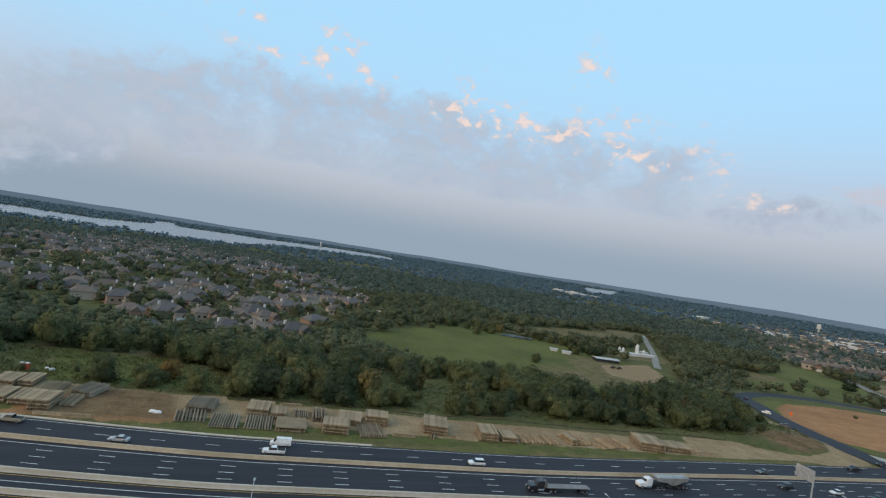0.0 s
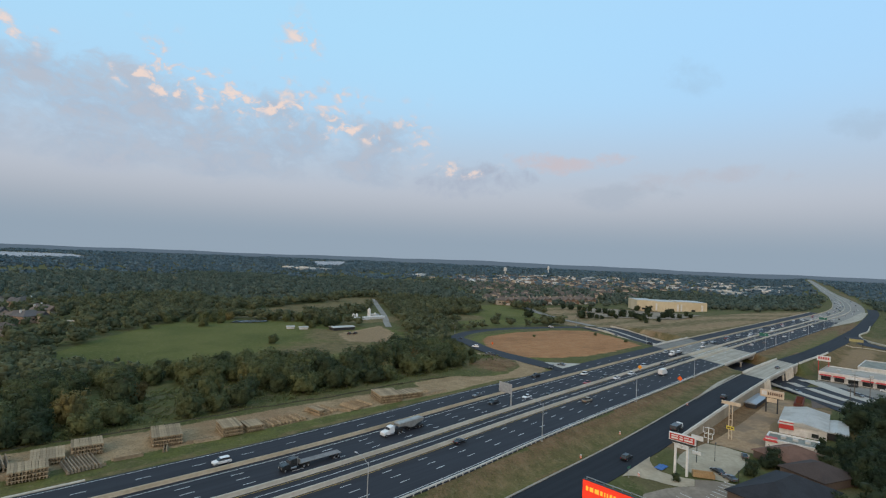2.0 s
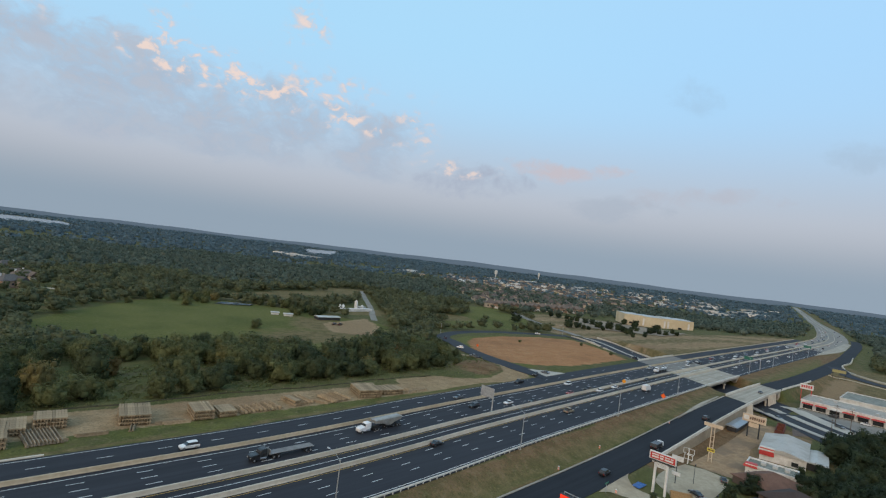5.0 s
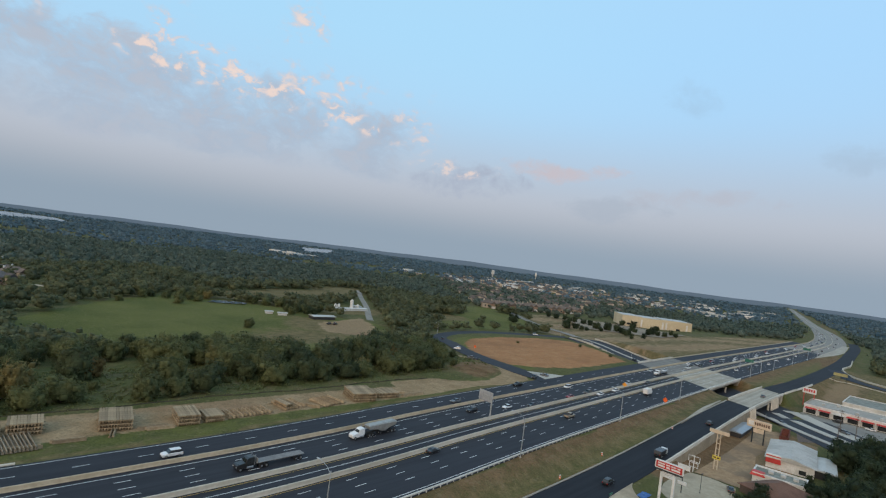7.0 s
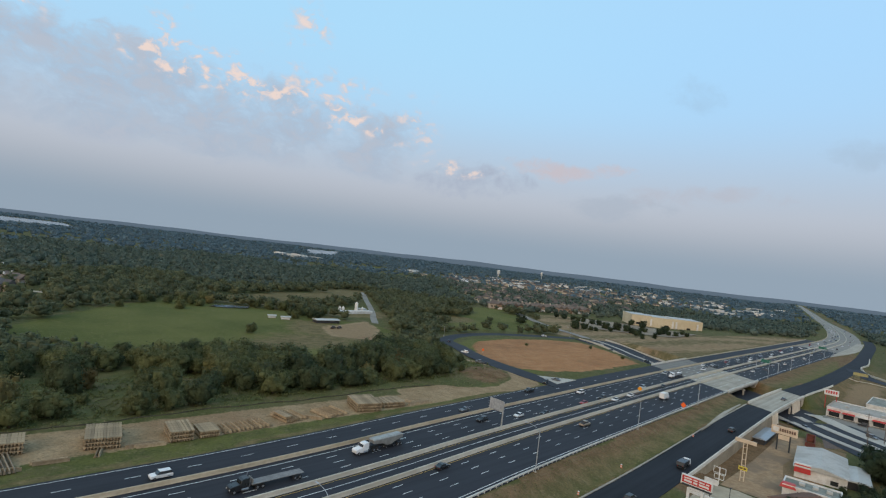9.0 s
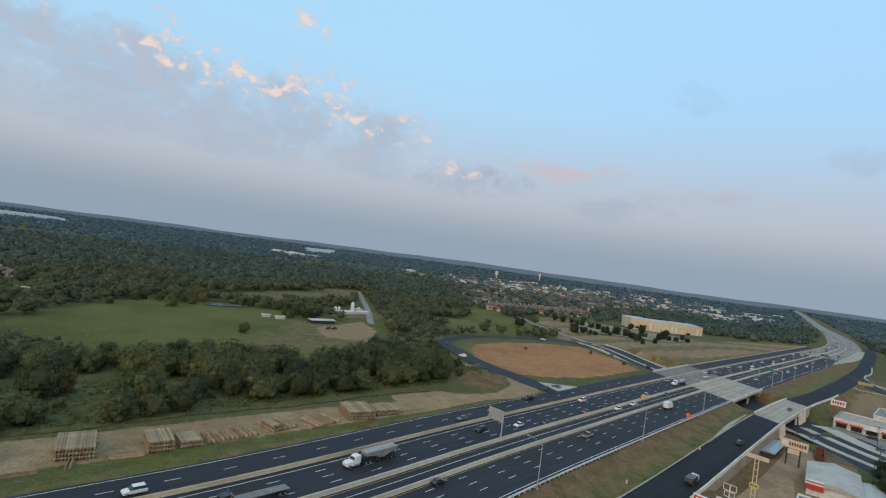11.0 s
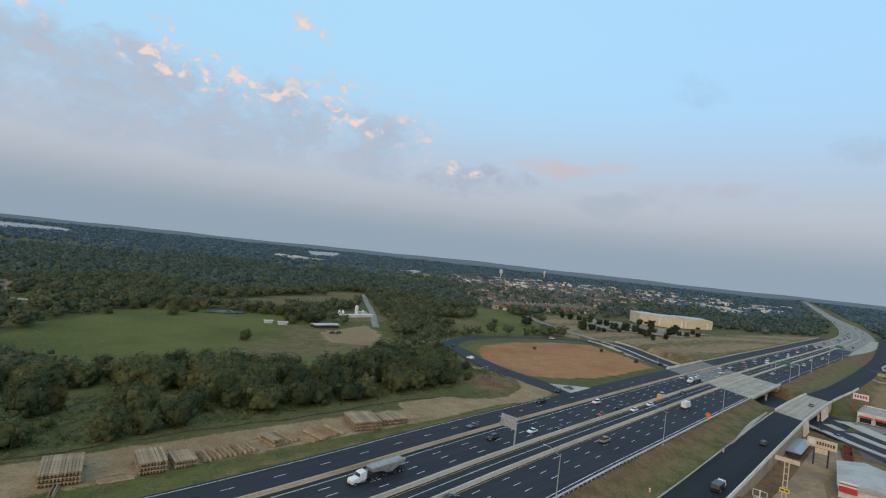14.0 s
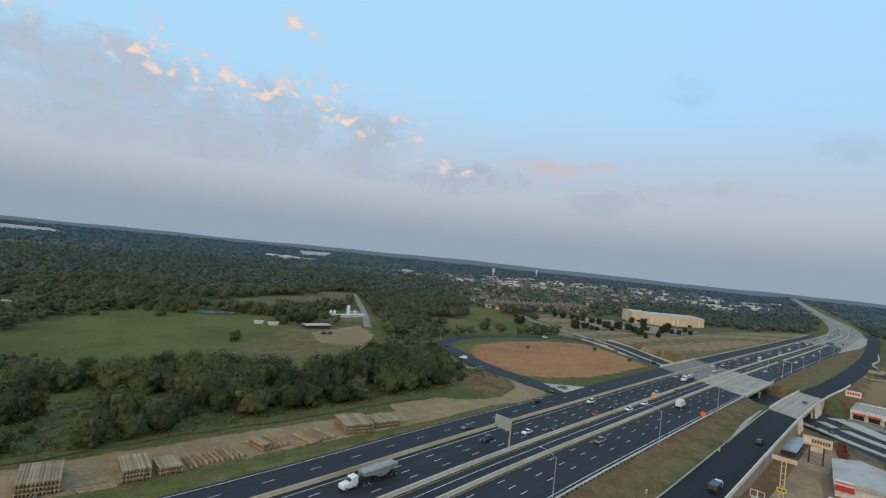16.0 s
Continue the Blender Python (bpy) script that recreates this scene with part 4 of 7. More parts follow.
for a in PANEL_X:
    p, q = (float(a), float(near_mid(a)) - 6.42), (float(a) + 3.96, float(near_mid(a + 3.96)) - 6.42)
    foot = min(float(lie(p[0], p[1] - 2.5)), float(lie(q[0], q[1] - 2.5))) - 0.3
    bar_between("wall_panel", (*p, foot), (*q, foot), 0.30, float(near_z(a)) - foot + 0.02, RETAIN, retaining)
FLARE = [(246, 84.5), (258, 85.6), (275, 87.2), (290, 88.0), (318, 87.6), (318, 86.9), (291, 86.3), (268, 85.0)]
tagged(slab("concrete_apron", [(x, float(near_mid(x)) + (y - 77.6) * 0.95) for x, y in FLARE], -1.6, 0.02, DECK), "pale concrete gutter apron widening beside the frontage road", "apron", kind="structure")
tagged(wall_along("verge_kerb", lane_xs(255, 322, 4), 7.3, 0.5, 0.35, 0.18, near_z, CONCRETE, near_mid), "pale concrete kerb and gutter at the verge", "kerb", kind="structure")
tagged(wall_along("verge_kerb", lane_xs(-100, 255, 4), 7.25, 0.36, 0.26, 0.16, near_z, CONCRETE, near_mid), "thin pale concrete kerb at the foot of the verge", "kerb", kind="structure")
tagged(wall_along("frontage_kerb", lane_xs(-120, 30, 4), 148.9, 0.6, 0.4, 0.35, flat(0.0), BARRIER), "pale concrete edge beam along the frontage road", "kerb", kind="structure")
tagged(wall_along("frontage_rail_east", lane_xs(438, 900, 6), 148.9, 0.6, 0.4, 0.6, flat(0.0), BARRIER_TAN), "tan concrete edge barrier of the frontage road", "barrier", kind="structure")


def side_wall(name, pts, off, h, w, material, lift, label, cat):
    q = path_points(pts, 5.0)
    d = np.gradient(q, axis=0)
    nrm = np.stack([-d[:, 1], d[:, 0]], -1) / np.hypot(d[:, 0], d[:, 1])[:, None]
    p = q + nrm * off
    z = lie(p[:, 0], p[:, 1]) + lift
    top = thing(name, label, cat, kind="structure")
    for a, b, za, zb in zip(p[:-1], p[1:], z[:-1], z[1:]):
        bar_between("wall_length", (*a, za), (*b, zb), w, h, material, top)
    return top


NORTH_LEG = [(407, 156), (440, 205), (462, 250)]
side_wall("wing_wall", NORTH_LEG, 14.5, 1.5, 0.6, BARRIER, 0.0, "pale concrete wall beside the sunken street", "wall")
side_wall("wing_wall", NORTH_LEG, -14.5, 1.5, 0.6, BARRIER, 0.0, "pale concrete wall beside the sunken street", "wall")
tagged(path_road("median_strip", NORTH_LEG, 2.6, CONCRETE, 0.42, thick=0.3), "pale concrete median in the street", "median", kind="structure")
SOUTH_LEG = [(352, 72), (338, 58), (310, 20), (280, -20)]
tagged(path_road("median_strip", SOUTH_LEG, 4.6, CONCRETE, 0.42, thick=0.3, offset=3.0), "pale concrete median in the street", "median", kind="structure")
tagged(path_road("median_strip", SOUTH_LEG, 3.6, CONCRETE, 0.42, thick=0.3, offset=-10.5), "pale concrete pavement beside the street", "pavement", kind="structure")
tagged(path_road("apron", [(372, 66), (352, 48), (330, 20), (318, 0)], 9.0, CONCRETE, 0.3, thick=0.2), "pale concrete turning lane beside the street", "pavement", kind="structure")
tagged(slab("traffic_island", [(247.5, 153), (253, 168.5), (268, 154)], -0.1, 0.22, CONCRETE), "pale triangular concrete traffic island", "island", kind="structure")


# ---- lane markings ----
def stripes(name, cells, material, label):
    """Painted bars, each from x0 to x1 at a lateral offset with a width."""
    verts, faces = [], []
    for x0, x1, c, w in cells:
        n = max(2, int((x1 - x0) / 8) + 1)
        xs = np.linspace(x0, x1, n)
        k = len(verts)
        y = c + bend(xs)
        verts += [(x, v - w / 2, 0.03) for x, v in zip(xs, y)] + [(x, v + w / 2, 0.03) for x, v in zip(xs, y)]
        faces += [(k + i, k + i + 1, k + n + i + 1, k + n + i) for i in range(n - 1)]
    return tagged(sheet(name, verts, faces, material), label, "road marking", kind="stuff")


dashes = []
for row, c in enumerate((130.6, 127.2, 123.8, 107.7, 104.0, 100.3)):
    start = (111.0 if row < 3 else 155.2) - 13.3 * 32
    dashes += [(start + 13.3 * k, start + 13.3 * k + 3.4, c, 0.20) for k in range(80)]
dashes += [(-280 + 13.3 * k, -276.6 + 13.3 * k, 142.4, 0.18) for k in range(46)]
stripes("lane_dashes", dashes, WHITE_LINE, "short white painted lane dashes on the asphalt")
stripes("edge_lines", [(-300, 760, 133.5, 0.2), (-300, 760, 94.9, 0.22), (-300, 760, 115.6, 0.2), (-300, 230, 147.4, 0.18)], WHITE_LINE, "solid white painted edge lines on the asphalt")
stripes("median_lines", [(-300, 760, 120.4, 0.15), (-300, 760, 118.2, 0.15), (-300, 760, 112.0, 0.15), (-300, 760, 109.9, 0.15), (-300, 230, 136.9, 0.15)], YELLOW_LINE, "solid yellow painted lines beside the barriers")

# ---- guard rail on the near side of the highway ----
GALV = surface("galvanised_steel", (0.42, 0.43, 0.43), (0.55, 0.56, 0.56), 3.0, 0.5, 0.05, metal=0.6, patch=0.3)
RAIL_PALE = surface("rail_concrete", (0.52, 0.50, 0.45), (0.62, 0.60, 0.55), 1.5, 0.8, 0.05, patch=0.1, coord="Position")


def guard_rail(lo, hi):
    g = thing("guard_rail", "pale highway guard rail on short posts above the grass bank", "guard rail", kind="structure")
    xs = lane_xs(lo, hi, 4)
    y = 93.0 + bend(xs)
    prof = [(0.0, 0.32), (-0.22, 0.38), (-0.22, 0.72), (0.0, 0.80), (0.16, 0.72), (0.16, 0.38)]
    k = len(prof)
    verts = [(a, b + p, z) for a, b in zip(xs, y) for p, z in prof]
    faces = [(i * k + j, i * k + (j + 1) % k, (i + 1) * k + (j + 1) % k, (i + 1) * k + j) for i in range(len(xs) - 1) for j in range(k)]
    sheet("rail", verts, faces, RAIL_PALE, g)
    bm = bmesh.new()
    box(bm, 0, 0, 0.25, 0.22, 0.22, 1.1)
    me = bpy.data.meshes.new("post")
    bm.to_mesh(me)
    bm.free()
    me.materials.append(RAIL_PALE)
    for x in np.arange(lo + 1, hi, 2.6):
        p = new("post", me)
        p.parent = g
        p.location = (x, 92.85 + float(bend(x)), 0.0)


guard_rail(-60, 339)


# ---- street lamps and signs over the highway ----
def street_lamp(x, y, z, height=12.0, arm=4.5, toward=1):
    s = thing("street_lamp", "tall galvanised steel street lamp with a curved arm", "street lamp", "lamps beside the highway", (x, y, z))
    bm = bmesh.new()
    tube(bm, (0, 0, 0), (0, 0, height), 0.15, 0.085, 8)
    part("pole", bm, GALV, s)
    bm = bmesh.new()
    pts = [(0, 0, height - 0.6), (0, toward * arm * 0.35, height + 0.35), (0, toward * arm * 0.7, height + 0.75), (0, toward * arm, height + 0.8)]
    for p, q in zip(pts[:-1], pts[1:]):
        tube(bm, p, q, 0.06, 0.055, 6)
    part("arm", bm, GALV, s)
    bm = bmesh.new()
    box(bm, 0, toward * (arm + 0.35), height + 0.8, 0.42, 1.0, 0.22, bevel=0.06, taper=0.7)
    part("lamp_head", bm, GALV, s)
    bm = bmesh.new()
    tube(bm, (0, 0, -0.2), (0, 0, 0.25), 0.32, 0.28, 8)
    part("footing", bm, CONCRETE, s)
    return s


lamp = street_lamp(0, 92.3 + float(bend(0)), -0.1)
for k in (-1, 1, 2, 3, 4, 6, 7, 8, 9):
    x = 72.0 * k + (0 if k < 3 else 1)
    copy_thing(lamp, Matrix.Translation((x, 92.3 + float(bend(x)), -0.1 if k < 5 else 0.0)))
for x, y in ((322, 306), (452, 268), (403, 176)):
    copy_thing(lamp, Matrix.Translation((x, y, float(lie(x, y)))) @ Matrix.Scale(0.75, 4))
SIGN_BACK = surface("sign_back_aluminium", (0.36, 0.38, 0.39), (0.47, 0.48, 0.49), 1.0, 0.5, 0.03, metal=0.3, patch=0.4)
GREEN_SIGN = paint("green_sign_face", (0.02, 0.14, 0.095), 0.5)


def gantry(x, span, material_face, label):
    y = 119.3 + float(bend(x))
    s = thing("overhead_sign", label, "road sign", at=(x, y, 1.05))
    bm = bmesh.new()
    tube(bm, (0, 0, 0), (0, 0, 8.6), 0.28, 0.22, 12)
    part("column", bm, GALV, s)
    bm = bmesh.new()
    for z in (5.6, 7.3):
        tube(bm, (0, 0, z), (0, span + 0.4, z), 0.10, 0.09, 8)
    for k in range(5):
        a, b = (k / 5) * span, ((k + 1) / 5) * span
        tube(bm, (0, a, 5.6 if k % 2 else 7.3), (0, b, 7.3 if k % 2 else 5.6), 0.06, 0.06, 6)
    part("truss_arm", bm, GALV, s)
    bm = bmesh.new()
    box(bm, 0.30, span * 0.55, 6.7, 0.06, span * 0.96, 3.9, bevel=0.02)
    part("sign_panel", bm, material_face, s)
    for k in range(6):
        bm = bmesh.new()
        box(bm, 0.22, span * (0.12 + 0.17 * k), 6.7, 0.10, 0.12, 3.8)
        part("stiffener", bm, GALV, s)
    return s


gantry(163.5, 6.2, SIGN_BACK, "grey back of a large overhead road sign on a steel column")
for x, y0, w in ((470, 101, 12.0), (700, 100, 14.0)):
    s = thing("overhead_sign", "green overhead highway sign on a steel gantry", "road sign", "green signs", (x, y0 + float(bend(x)), 0.0))
    for dy in (-w * 0.6, w * 0.6):
        bm = bmesh.new()
        tube(bm, (0, dy, 0), (0, dy, 8.0), 0.22, 0.2, 8)
        part("column", bm, GALV, s)
    bm = bmesh.new()
    tube(bm, (0, -w * 0.6, 7.6), (0, w * 0.6, 7.6), 0.2, 0.2, 6)
    part("beam", bm, GALV, s)
    bm = bmesh.new()
    box(bm, -0.3, w * 0.1, 7.4, 0.08, w * 0.5, 2.4, bevel=0.02)
    part("sign_panel", bm, GREEN_SIGN, s)
ORANGE = paint("warning_orange", (0.85, 0.13, 0.015), 0.5)
AMBER = paint("warning_amber", (0.85, 0.33, 0.02), 0.5)


def warning_sign(x, y, z, material, label, size=1.5):
    s = thing("warning_sign", label, "road sign", "work zone signs", (x, y, z))
    bm = bmesh.new()
    box(bm, 0, 0, 1.9, 0.03, size, size)
    bmesh.ops.rotate(bm, cent=(0, 0, 1.9), matrix=Matrix.Rotation(radians(45), 3, "X"), verts=bm.verts)
    part("panel", bm, material, s)
    for dy in (-0.25, 0.25):
        bm = bmesh.new()
        tube(bm, (0.05, dy, 0), (0.05, dy, 2.2), 0.035, 0.035, 6)
        part("stand", bm, GALV, s)
    return s


warning_sign(271.5, 93.4 + float(bend(271.5)), 0.0, ORANGE, "bright orange diamond work-zone sign by the rail", 1.9)
warning_sign(281.0, 118.2 + float(bend(281.0)), 0.0, AMBER, "amber diamond work-zone sign beside the barrier", 1.8)
warning_sign(283, 232, float(lie(283, 232)), ORANGE, "bright orange diamond sign beside the ramp", 1.6)


# ---- precast barrier segments stacked along the dirt strip ----
CAST = surface("precast_concrete", (0.245, 0.182, 0.108), (0.350, 0.268, 0.168), 1.5, 0.9, 0.1, c=(0.21, 0.155, 0.10), patch=0.25, vary=0.55)
CAST_GREY = surface("weathered_precast", (0.205, 0.165, 0.115), (0.285, 0.236, 0.170), 1.5, 0.9, 0.1, c=(0.17, 0.14, 0.105), patch=0.25, vary=0.55)
TIMBER = surface("dunnage_timber", (0.22, 0.155, 0.09), (0.32, 0.235, 0.145), 5.0, 0.9, 0.2, patch=0.5, vary=0.3)


def segment_mesh(length, material, flip, name="segment"):
    """One precast length: wide foot, sloped sides, narrow head; flipped, it lies on its stem."""
    prof = [(-0.30, 0), (-0.30, 0.07), (-0.16, 0.28), (-0.10, 0.78), (0.10, 0.78), (0.16, 0.28), (0.30, 0.07), (0.30, 0)]
    if flip:
        prof = [(-x, 0.78 - z) for x, z in [(-0.30, 0), (-0.30, 0.30), (-0.12, 0.36), (-0.10, 0.78), (0.10, 0.78), (0.12, 0.36), (0.30, 0.30), (0.30, 0)]]
    n = len(prof)
    verts = [(x, y, z) for y in (0, length) for x, z in prof]
    faces = [tuple(range(n)), tuple(reversed(range(n, 2 * n)))] + [(i + 1, i, n + i, n + i + 1) if i + 1 < n else (0, i, n + i, n) for i in range(n)]
    me = bpy.data.meshes.new(name)
    me.from_pydata(verts, [], faces)
    me.materials.append(material)
    return me


SEG = {(L, k, f): segment_mesh(L, m, f) for L in (7.0, 9.2, 11.0) for k, m in enumerate((CAST, CAST_GREY)) for f in (False, True)}
bm = bmesh.new()
box(bm, 0, 0, 0.07, 1.0, 0.16, 0.14)
BATTEN = bpy.data.meshes.new("batten")
bm.to_mesh(BATTEN)
bm.free()
BATTEN.materials.append(TIMBER)


def stack(x, y, width, layers, length=9.2, grey=0, rz=0.0, gap=0.66, top_fill=1.0, label=""):
    """Layers of segments side by side on timber battens, ends to the road."""
    names = ("single layer", "two layers", "three layers", "four layers")
    s = thing("barrier_stack", label or "%s of stacked precast concrete barrier segments on battens" % names[layers - 1], "concrete stack", "stacks on the dirt strip", (x, y, float(lie(x, y)) + 0.02), rz)
    flip = layers > 1 and not grey
    gap = 0.67 if flip else gap
    n = max(2, int(width / gap))
    for k in range(layers):
        z = 0.16 + k * 0.98
        for dy in (0.8, length - 0.8):
            b = new("batten", BATTEN)
            b.parent, b.location, b.scale = s, (width / 2, dy, z - 0.15), (width * 1.04, 1, 1)
        for i in range(n):
            if k == layers - 1 and rng.random() > top_fill:
                continue
            g = new("segment", SEG[(length, grey, flip)])
            g.parent = s
            slack = 0.55 if flip else 1.0
            g.location = (gap * (i + 0.5) + slack * rng.uniform(-0.05, 0.05), rng.uniform(-0.06, 0.06) + slack * rng.uniform(-0.15, 0.15), z)
            g.rotation_euler = (0, 0, slack * rng.uniform(-0.012, 0.012))
    return s


def covered(s, x, y, width, layers, length=9.2):
    """A flat lid of laid-down panels over a stack."""
    bm = bmesh.new()
    box(bm, width / 2, length / 2, 0.16 + layers * 0.98 + 0.1, width, length, 0.16, bevel=0.03)
    part("top_panel", bm, CAST, s)


for a in ((-73.3, 164.6, 5.2, 2), (-67.6, 163.6, 5.2, 2), (-61.8, 160.6, 5.6, 3), (-55.8, 165.0, 3.6, 1), (-79.0, 178.5, 6.2, 2), (-72.5, 180.0, 4.2, 2), (-85.5, 170.5, 6.0, 2), (-66.0, 176.0, 6.5, 1)):
    stack(*a, length=9.2)
stack(-57.0, 175.5, 7.0, 2, 9.2, 1, radians(-14), 0.9)
stack(-25.4, 158.4, 9.2, 1, 9.2, 1, radians(6), 0.95)
stack(-24.2, 168.5, 8.2, 2, 9.2, 1, radians(-4))
stack(-15.8, 155.7, 8.6, 1, 11.0, 1, 0.0, 0.72)
stack(-6.3, 156.0, 8.2, 1, 11.0, 1, 0.0, 0.80)
stack(-6.8, 168.6, 6.8, 2, 9.2, 0, radians(-3), 0.8)
stack(0.6, 166.0, 5.0, 2, 7.0)
covered(stack(2.6, 155.6, 8.8, 1, 9.2), 0, 0, 8.8, 1)
stack(7.6, 168.0, 5.0, 1, 7.0, 1)
stack(15.8, 156.4, 8.2, 3, 7.0, 0, radians(-6))
stack(21.0, 164.8, 7.4, 2, 9.2, 0, radians(-8))
stack(13.0, 166.0, 5.2, 2, 9.2, 1, 0, 0.9)
stack(27.4, 154.8, 8.2, 1, 11.0, 1, radians(2), 0.76)
stack(30.0, 166.6, 7.8, 3, 7.0, 0, radians(-8))
stack(48.3, 161.8, 8.6, 3, 11.0, 0, radians(-13))
stack(66.9, 158.0, 6.4, 3, 9.2, 0, radians(-8))
stack(74.6, 157.6, 5.8, 2, 7.0, 0, radians(-4))
stack(81.5, 157.8, 15.0, 1, 7.0, 0, radians(0), 1.3)
stack(99.4, 158.6, 10.2, 1, 9.2, 0, radians(5), 0.8, 0.7)
stack(101.0, 159.0, 3.0, 2, 7.0, 0, radians(6))
stack(114.2, 156.8, 11.4, 1, 9.2, 0, radians(7), 0.9, 0.8)
stack(128.0, 158.6, 9.4, 3, 11.0, 0, radians(-16))
stack(139.8, 158.4, 9.4, 2, 7.0, 0, radians(-10))
for x, y, rz, L in ((36, 156.0, 84, 7.0), (45, 157.2, 86, 7.0), (66, 157.4, 84, 7.0), (64.5, 159.2, 92, 7.0), (-45, 157.4, 90, 7.0), (-52, 157.8, 88, 7.0), (158, 158.0, 100, 7.0), (155, 160.2, 70, 7.0), (163, 157.6, 96, 7.0), (1.5, 181.5, 97, 7.0), (10.5, 180.6, 95, 7.0), (-14, 183, 100, 7.0), (49.8, 156.4, -20, 7.0), (88, 158.8, 50, 7.0), (113, 156.8, 40, 7.0), (96, 158.2, 35, 7.0)):
    s = thing("loose_segments", "loose precast concrete lengths lying on the dirt", "concrete segment", "loose lengths", (x, y, float(lie(x, y)) + 0.02), radians(rz))
    for k in range(2):
        g = new("segment", SEG[(L, 0, False)])
        g.parent, g.location = s, (k * 0.7, k * 0.4, 0)

SILT = surface("grey_silt_cloth", (0.065, 0.064, 0.042), (0.100, 0.094, 0.062), 4.0, 0.9, 0.2, patch=0.5)
silt = thing("silt_fence", "low dark grey fabric silt fence sagging through the weeds", "fence")
run = [(x, 182.4 - 0.045 * (x - 50) + 0.9 * math.sin(x * 0.09) + 0.5 * math.sin(x * 0.31)) for x in np.arange(-12.0, 186.0, 3.0)]
for (ax, ay), (bx, by) in zip(run[:-1], run[1:]):
    p, q = (ax, ay, float(lie(ax, ay)) - 0.05), (bx, by, float(lie(bx, by)) - 0.05)
    bar_between("cloth", p, q, 0.05, 0.42 + 0.1 * math.sin(ax), SILT, silt)
    bm = bmesh.new()
    tube(bm, p, (ax, ay, p[2] + 0.95), 0.03, 0.03, 5)
    part("stake", bm, TIMBER, silt)

# portable toilets and wrapped bundles behind the stacks
TOILET = paint("toilet_orange", (0.55, 0.10, 0.05), 0.5)
WRAP = surface("white_sheeting", (0.6, 0.6, 0.58), (0.75, 0.75, 0.73), 3.0, 0.6, 0.2, patch=0.5)
for k, x in enumerate((-80.0, -78.4)):
    s = thing("portable_toilet", "orange plastic portable toilet with a white roof", "toilet", "portable toilets", (x, 199.5, float(lie(x, 199.5))))
    bm = bmesh.new()
    box(bm, 0, 0, 1.1, 1.15, 1.15, 2.2, bevel=0.06)
    part("cabin", bm, TOILET, s)
    bm = bmesh.new()
    box(bm, 0, 0, 2.3, 1.2, 1.2, 0.25, bevel=0.08, taper=0.8)
    part("roof", bm, WRAP, s)
    bm = bmesh.new()
    box(bm, 0, -0.6, 1.05, 0.75, 0.05, 1.8)
    part("door", bm, TOILET, s)
for x, y in ((-73.5, 202.0), (-72.0, 201.4), (-60.0, 194.5), (-32, 165), (-30.5, 164.4)):
    s = thing("bundle", "white sheeted bundle lying in the grass", "bundle", "bundles", (x, y, float(lie(x, y))))
    bm = bmesh.new()
    box(bm, 0, 0, 0.4, 2.2, 1.3, 0.8, rng.uniform(0, 3), 0.2, 0.7)
    part("cover", bm, WRAP, s)


# ---- vehicles ----
GLASS = paint("dark_vehicle_glass", (0.015, 0.018, 0.022), 0.08, 0.0, 0.8)
RUBBER = paint("tyre_rubber", (0.02, 0.02, 0.02), 0.85)
RIM = paint("wheel_rim", (0.35, 0.36, 0.37), 0.4, 0.7)
LENS = paint("headlamp_lens", (0.75, 0.76, 0.75), 0.15)
TAIL = paint("tail_lamp", (0.35, 0.01, 0.01), 0.25)
COAT = {k: paint(k + "_car_paint", c, 0.3, 0.0, 0.6) for k, c in dict(white=(0.72, 0.72, 0.71), silver=(0.40, 0.42, 0.43), black=(0.018, 0.019, 0.021), grey=(0.11, 0.12, 0.13), red=(0.28, 0.025, 0.025), blue=(0.05, 0.09, 0.17), tan=(0.30, 0.26, 0.19)).items()}


def prism(bm, prof, half, top_half=None, z_mid=0.9):
    """A side outline given width, drawn in above z_mid."""
    top_half = top_half or half
    zs = [p[1] for p in prof]
    hi = max(zs)
    left, right = [], []
    for x, z in prof:
        k = half if z <= z_mid else half + (top_half - half) * (z - z_mid) / max(hi - z_mid, 1e-6)
        left.append(bm.verts.new((x, k, z)))
        right.append(bm.verts.new((x, -k, z)))
    n = len(prof)
    for i in range(n):
        bm.faces.new((left[i], right[i], right[(i + 1) % n], left[(i + 1) % n]))
    bm.faces.new(left[::-1])
    bm.faces.new(right)
    bmesh.ops.recalc_face_normals(bm, faces=bm.faces)


def wheels(s, xs, half, r=0.34, dual=False):
    for x in xs:
        for side in (-1, 1):
            bm = bmesh.new()
            w = 0.5 if dual else 0.22
            tube(bm, (x, side * (half - w), r), (x, side * half, r), r, r, 14)
            tyre = part("wheel", bm, RUBBER, s)
            bm = bmesh.new()
            tube(bm, (x, side * (half - 0.03), r), (x, side * (half + 0.02), r), r * 0.6, r * 0.5, 10)
            part("rim", bm, RIM, tyre)


def lamps(s, front, rear, half, z):
    for side in (-1, 1):
        bm = bmesh.new()
        box(bm, front, side * half * 0.78, z, 0.10, 0.36, 0.16, bevel=0.03)
        part("headlight", bm, LENS, s)
        bm = bmesh.new()
        box(bm, rear, side * half * 0.82, z + 0.12, 0.08, 0.26, 0.22, bevel=0.03)
        part("tail_light", bm, TAIL, s)


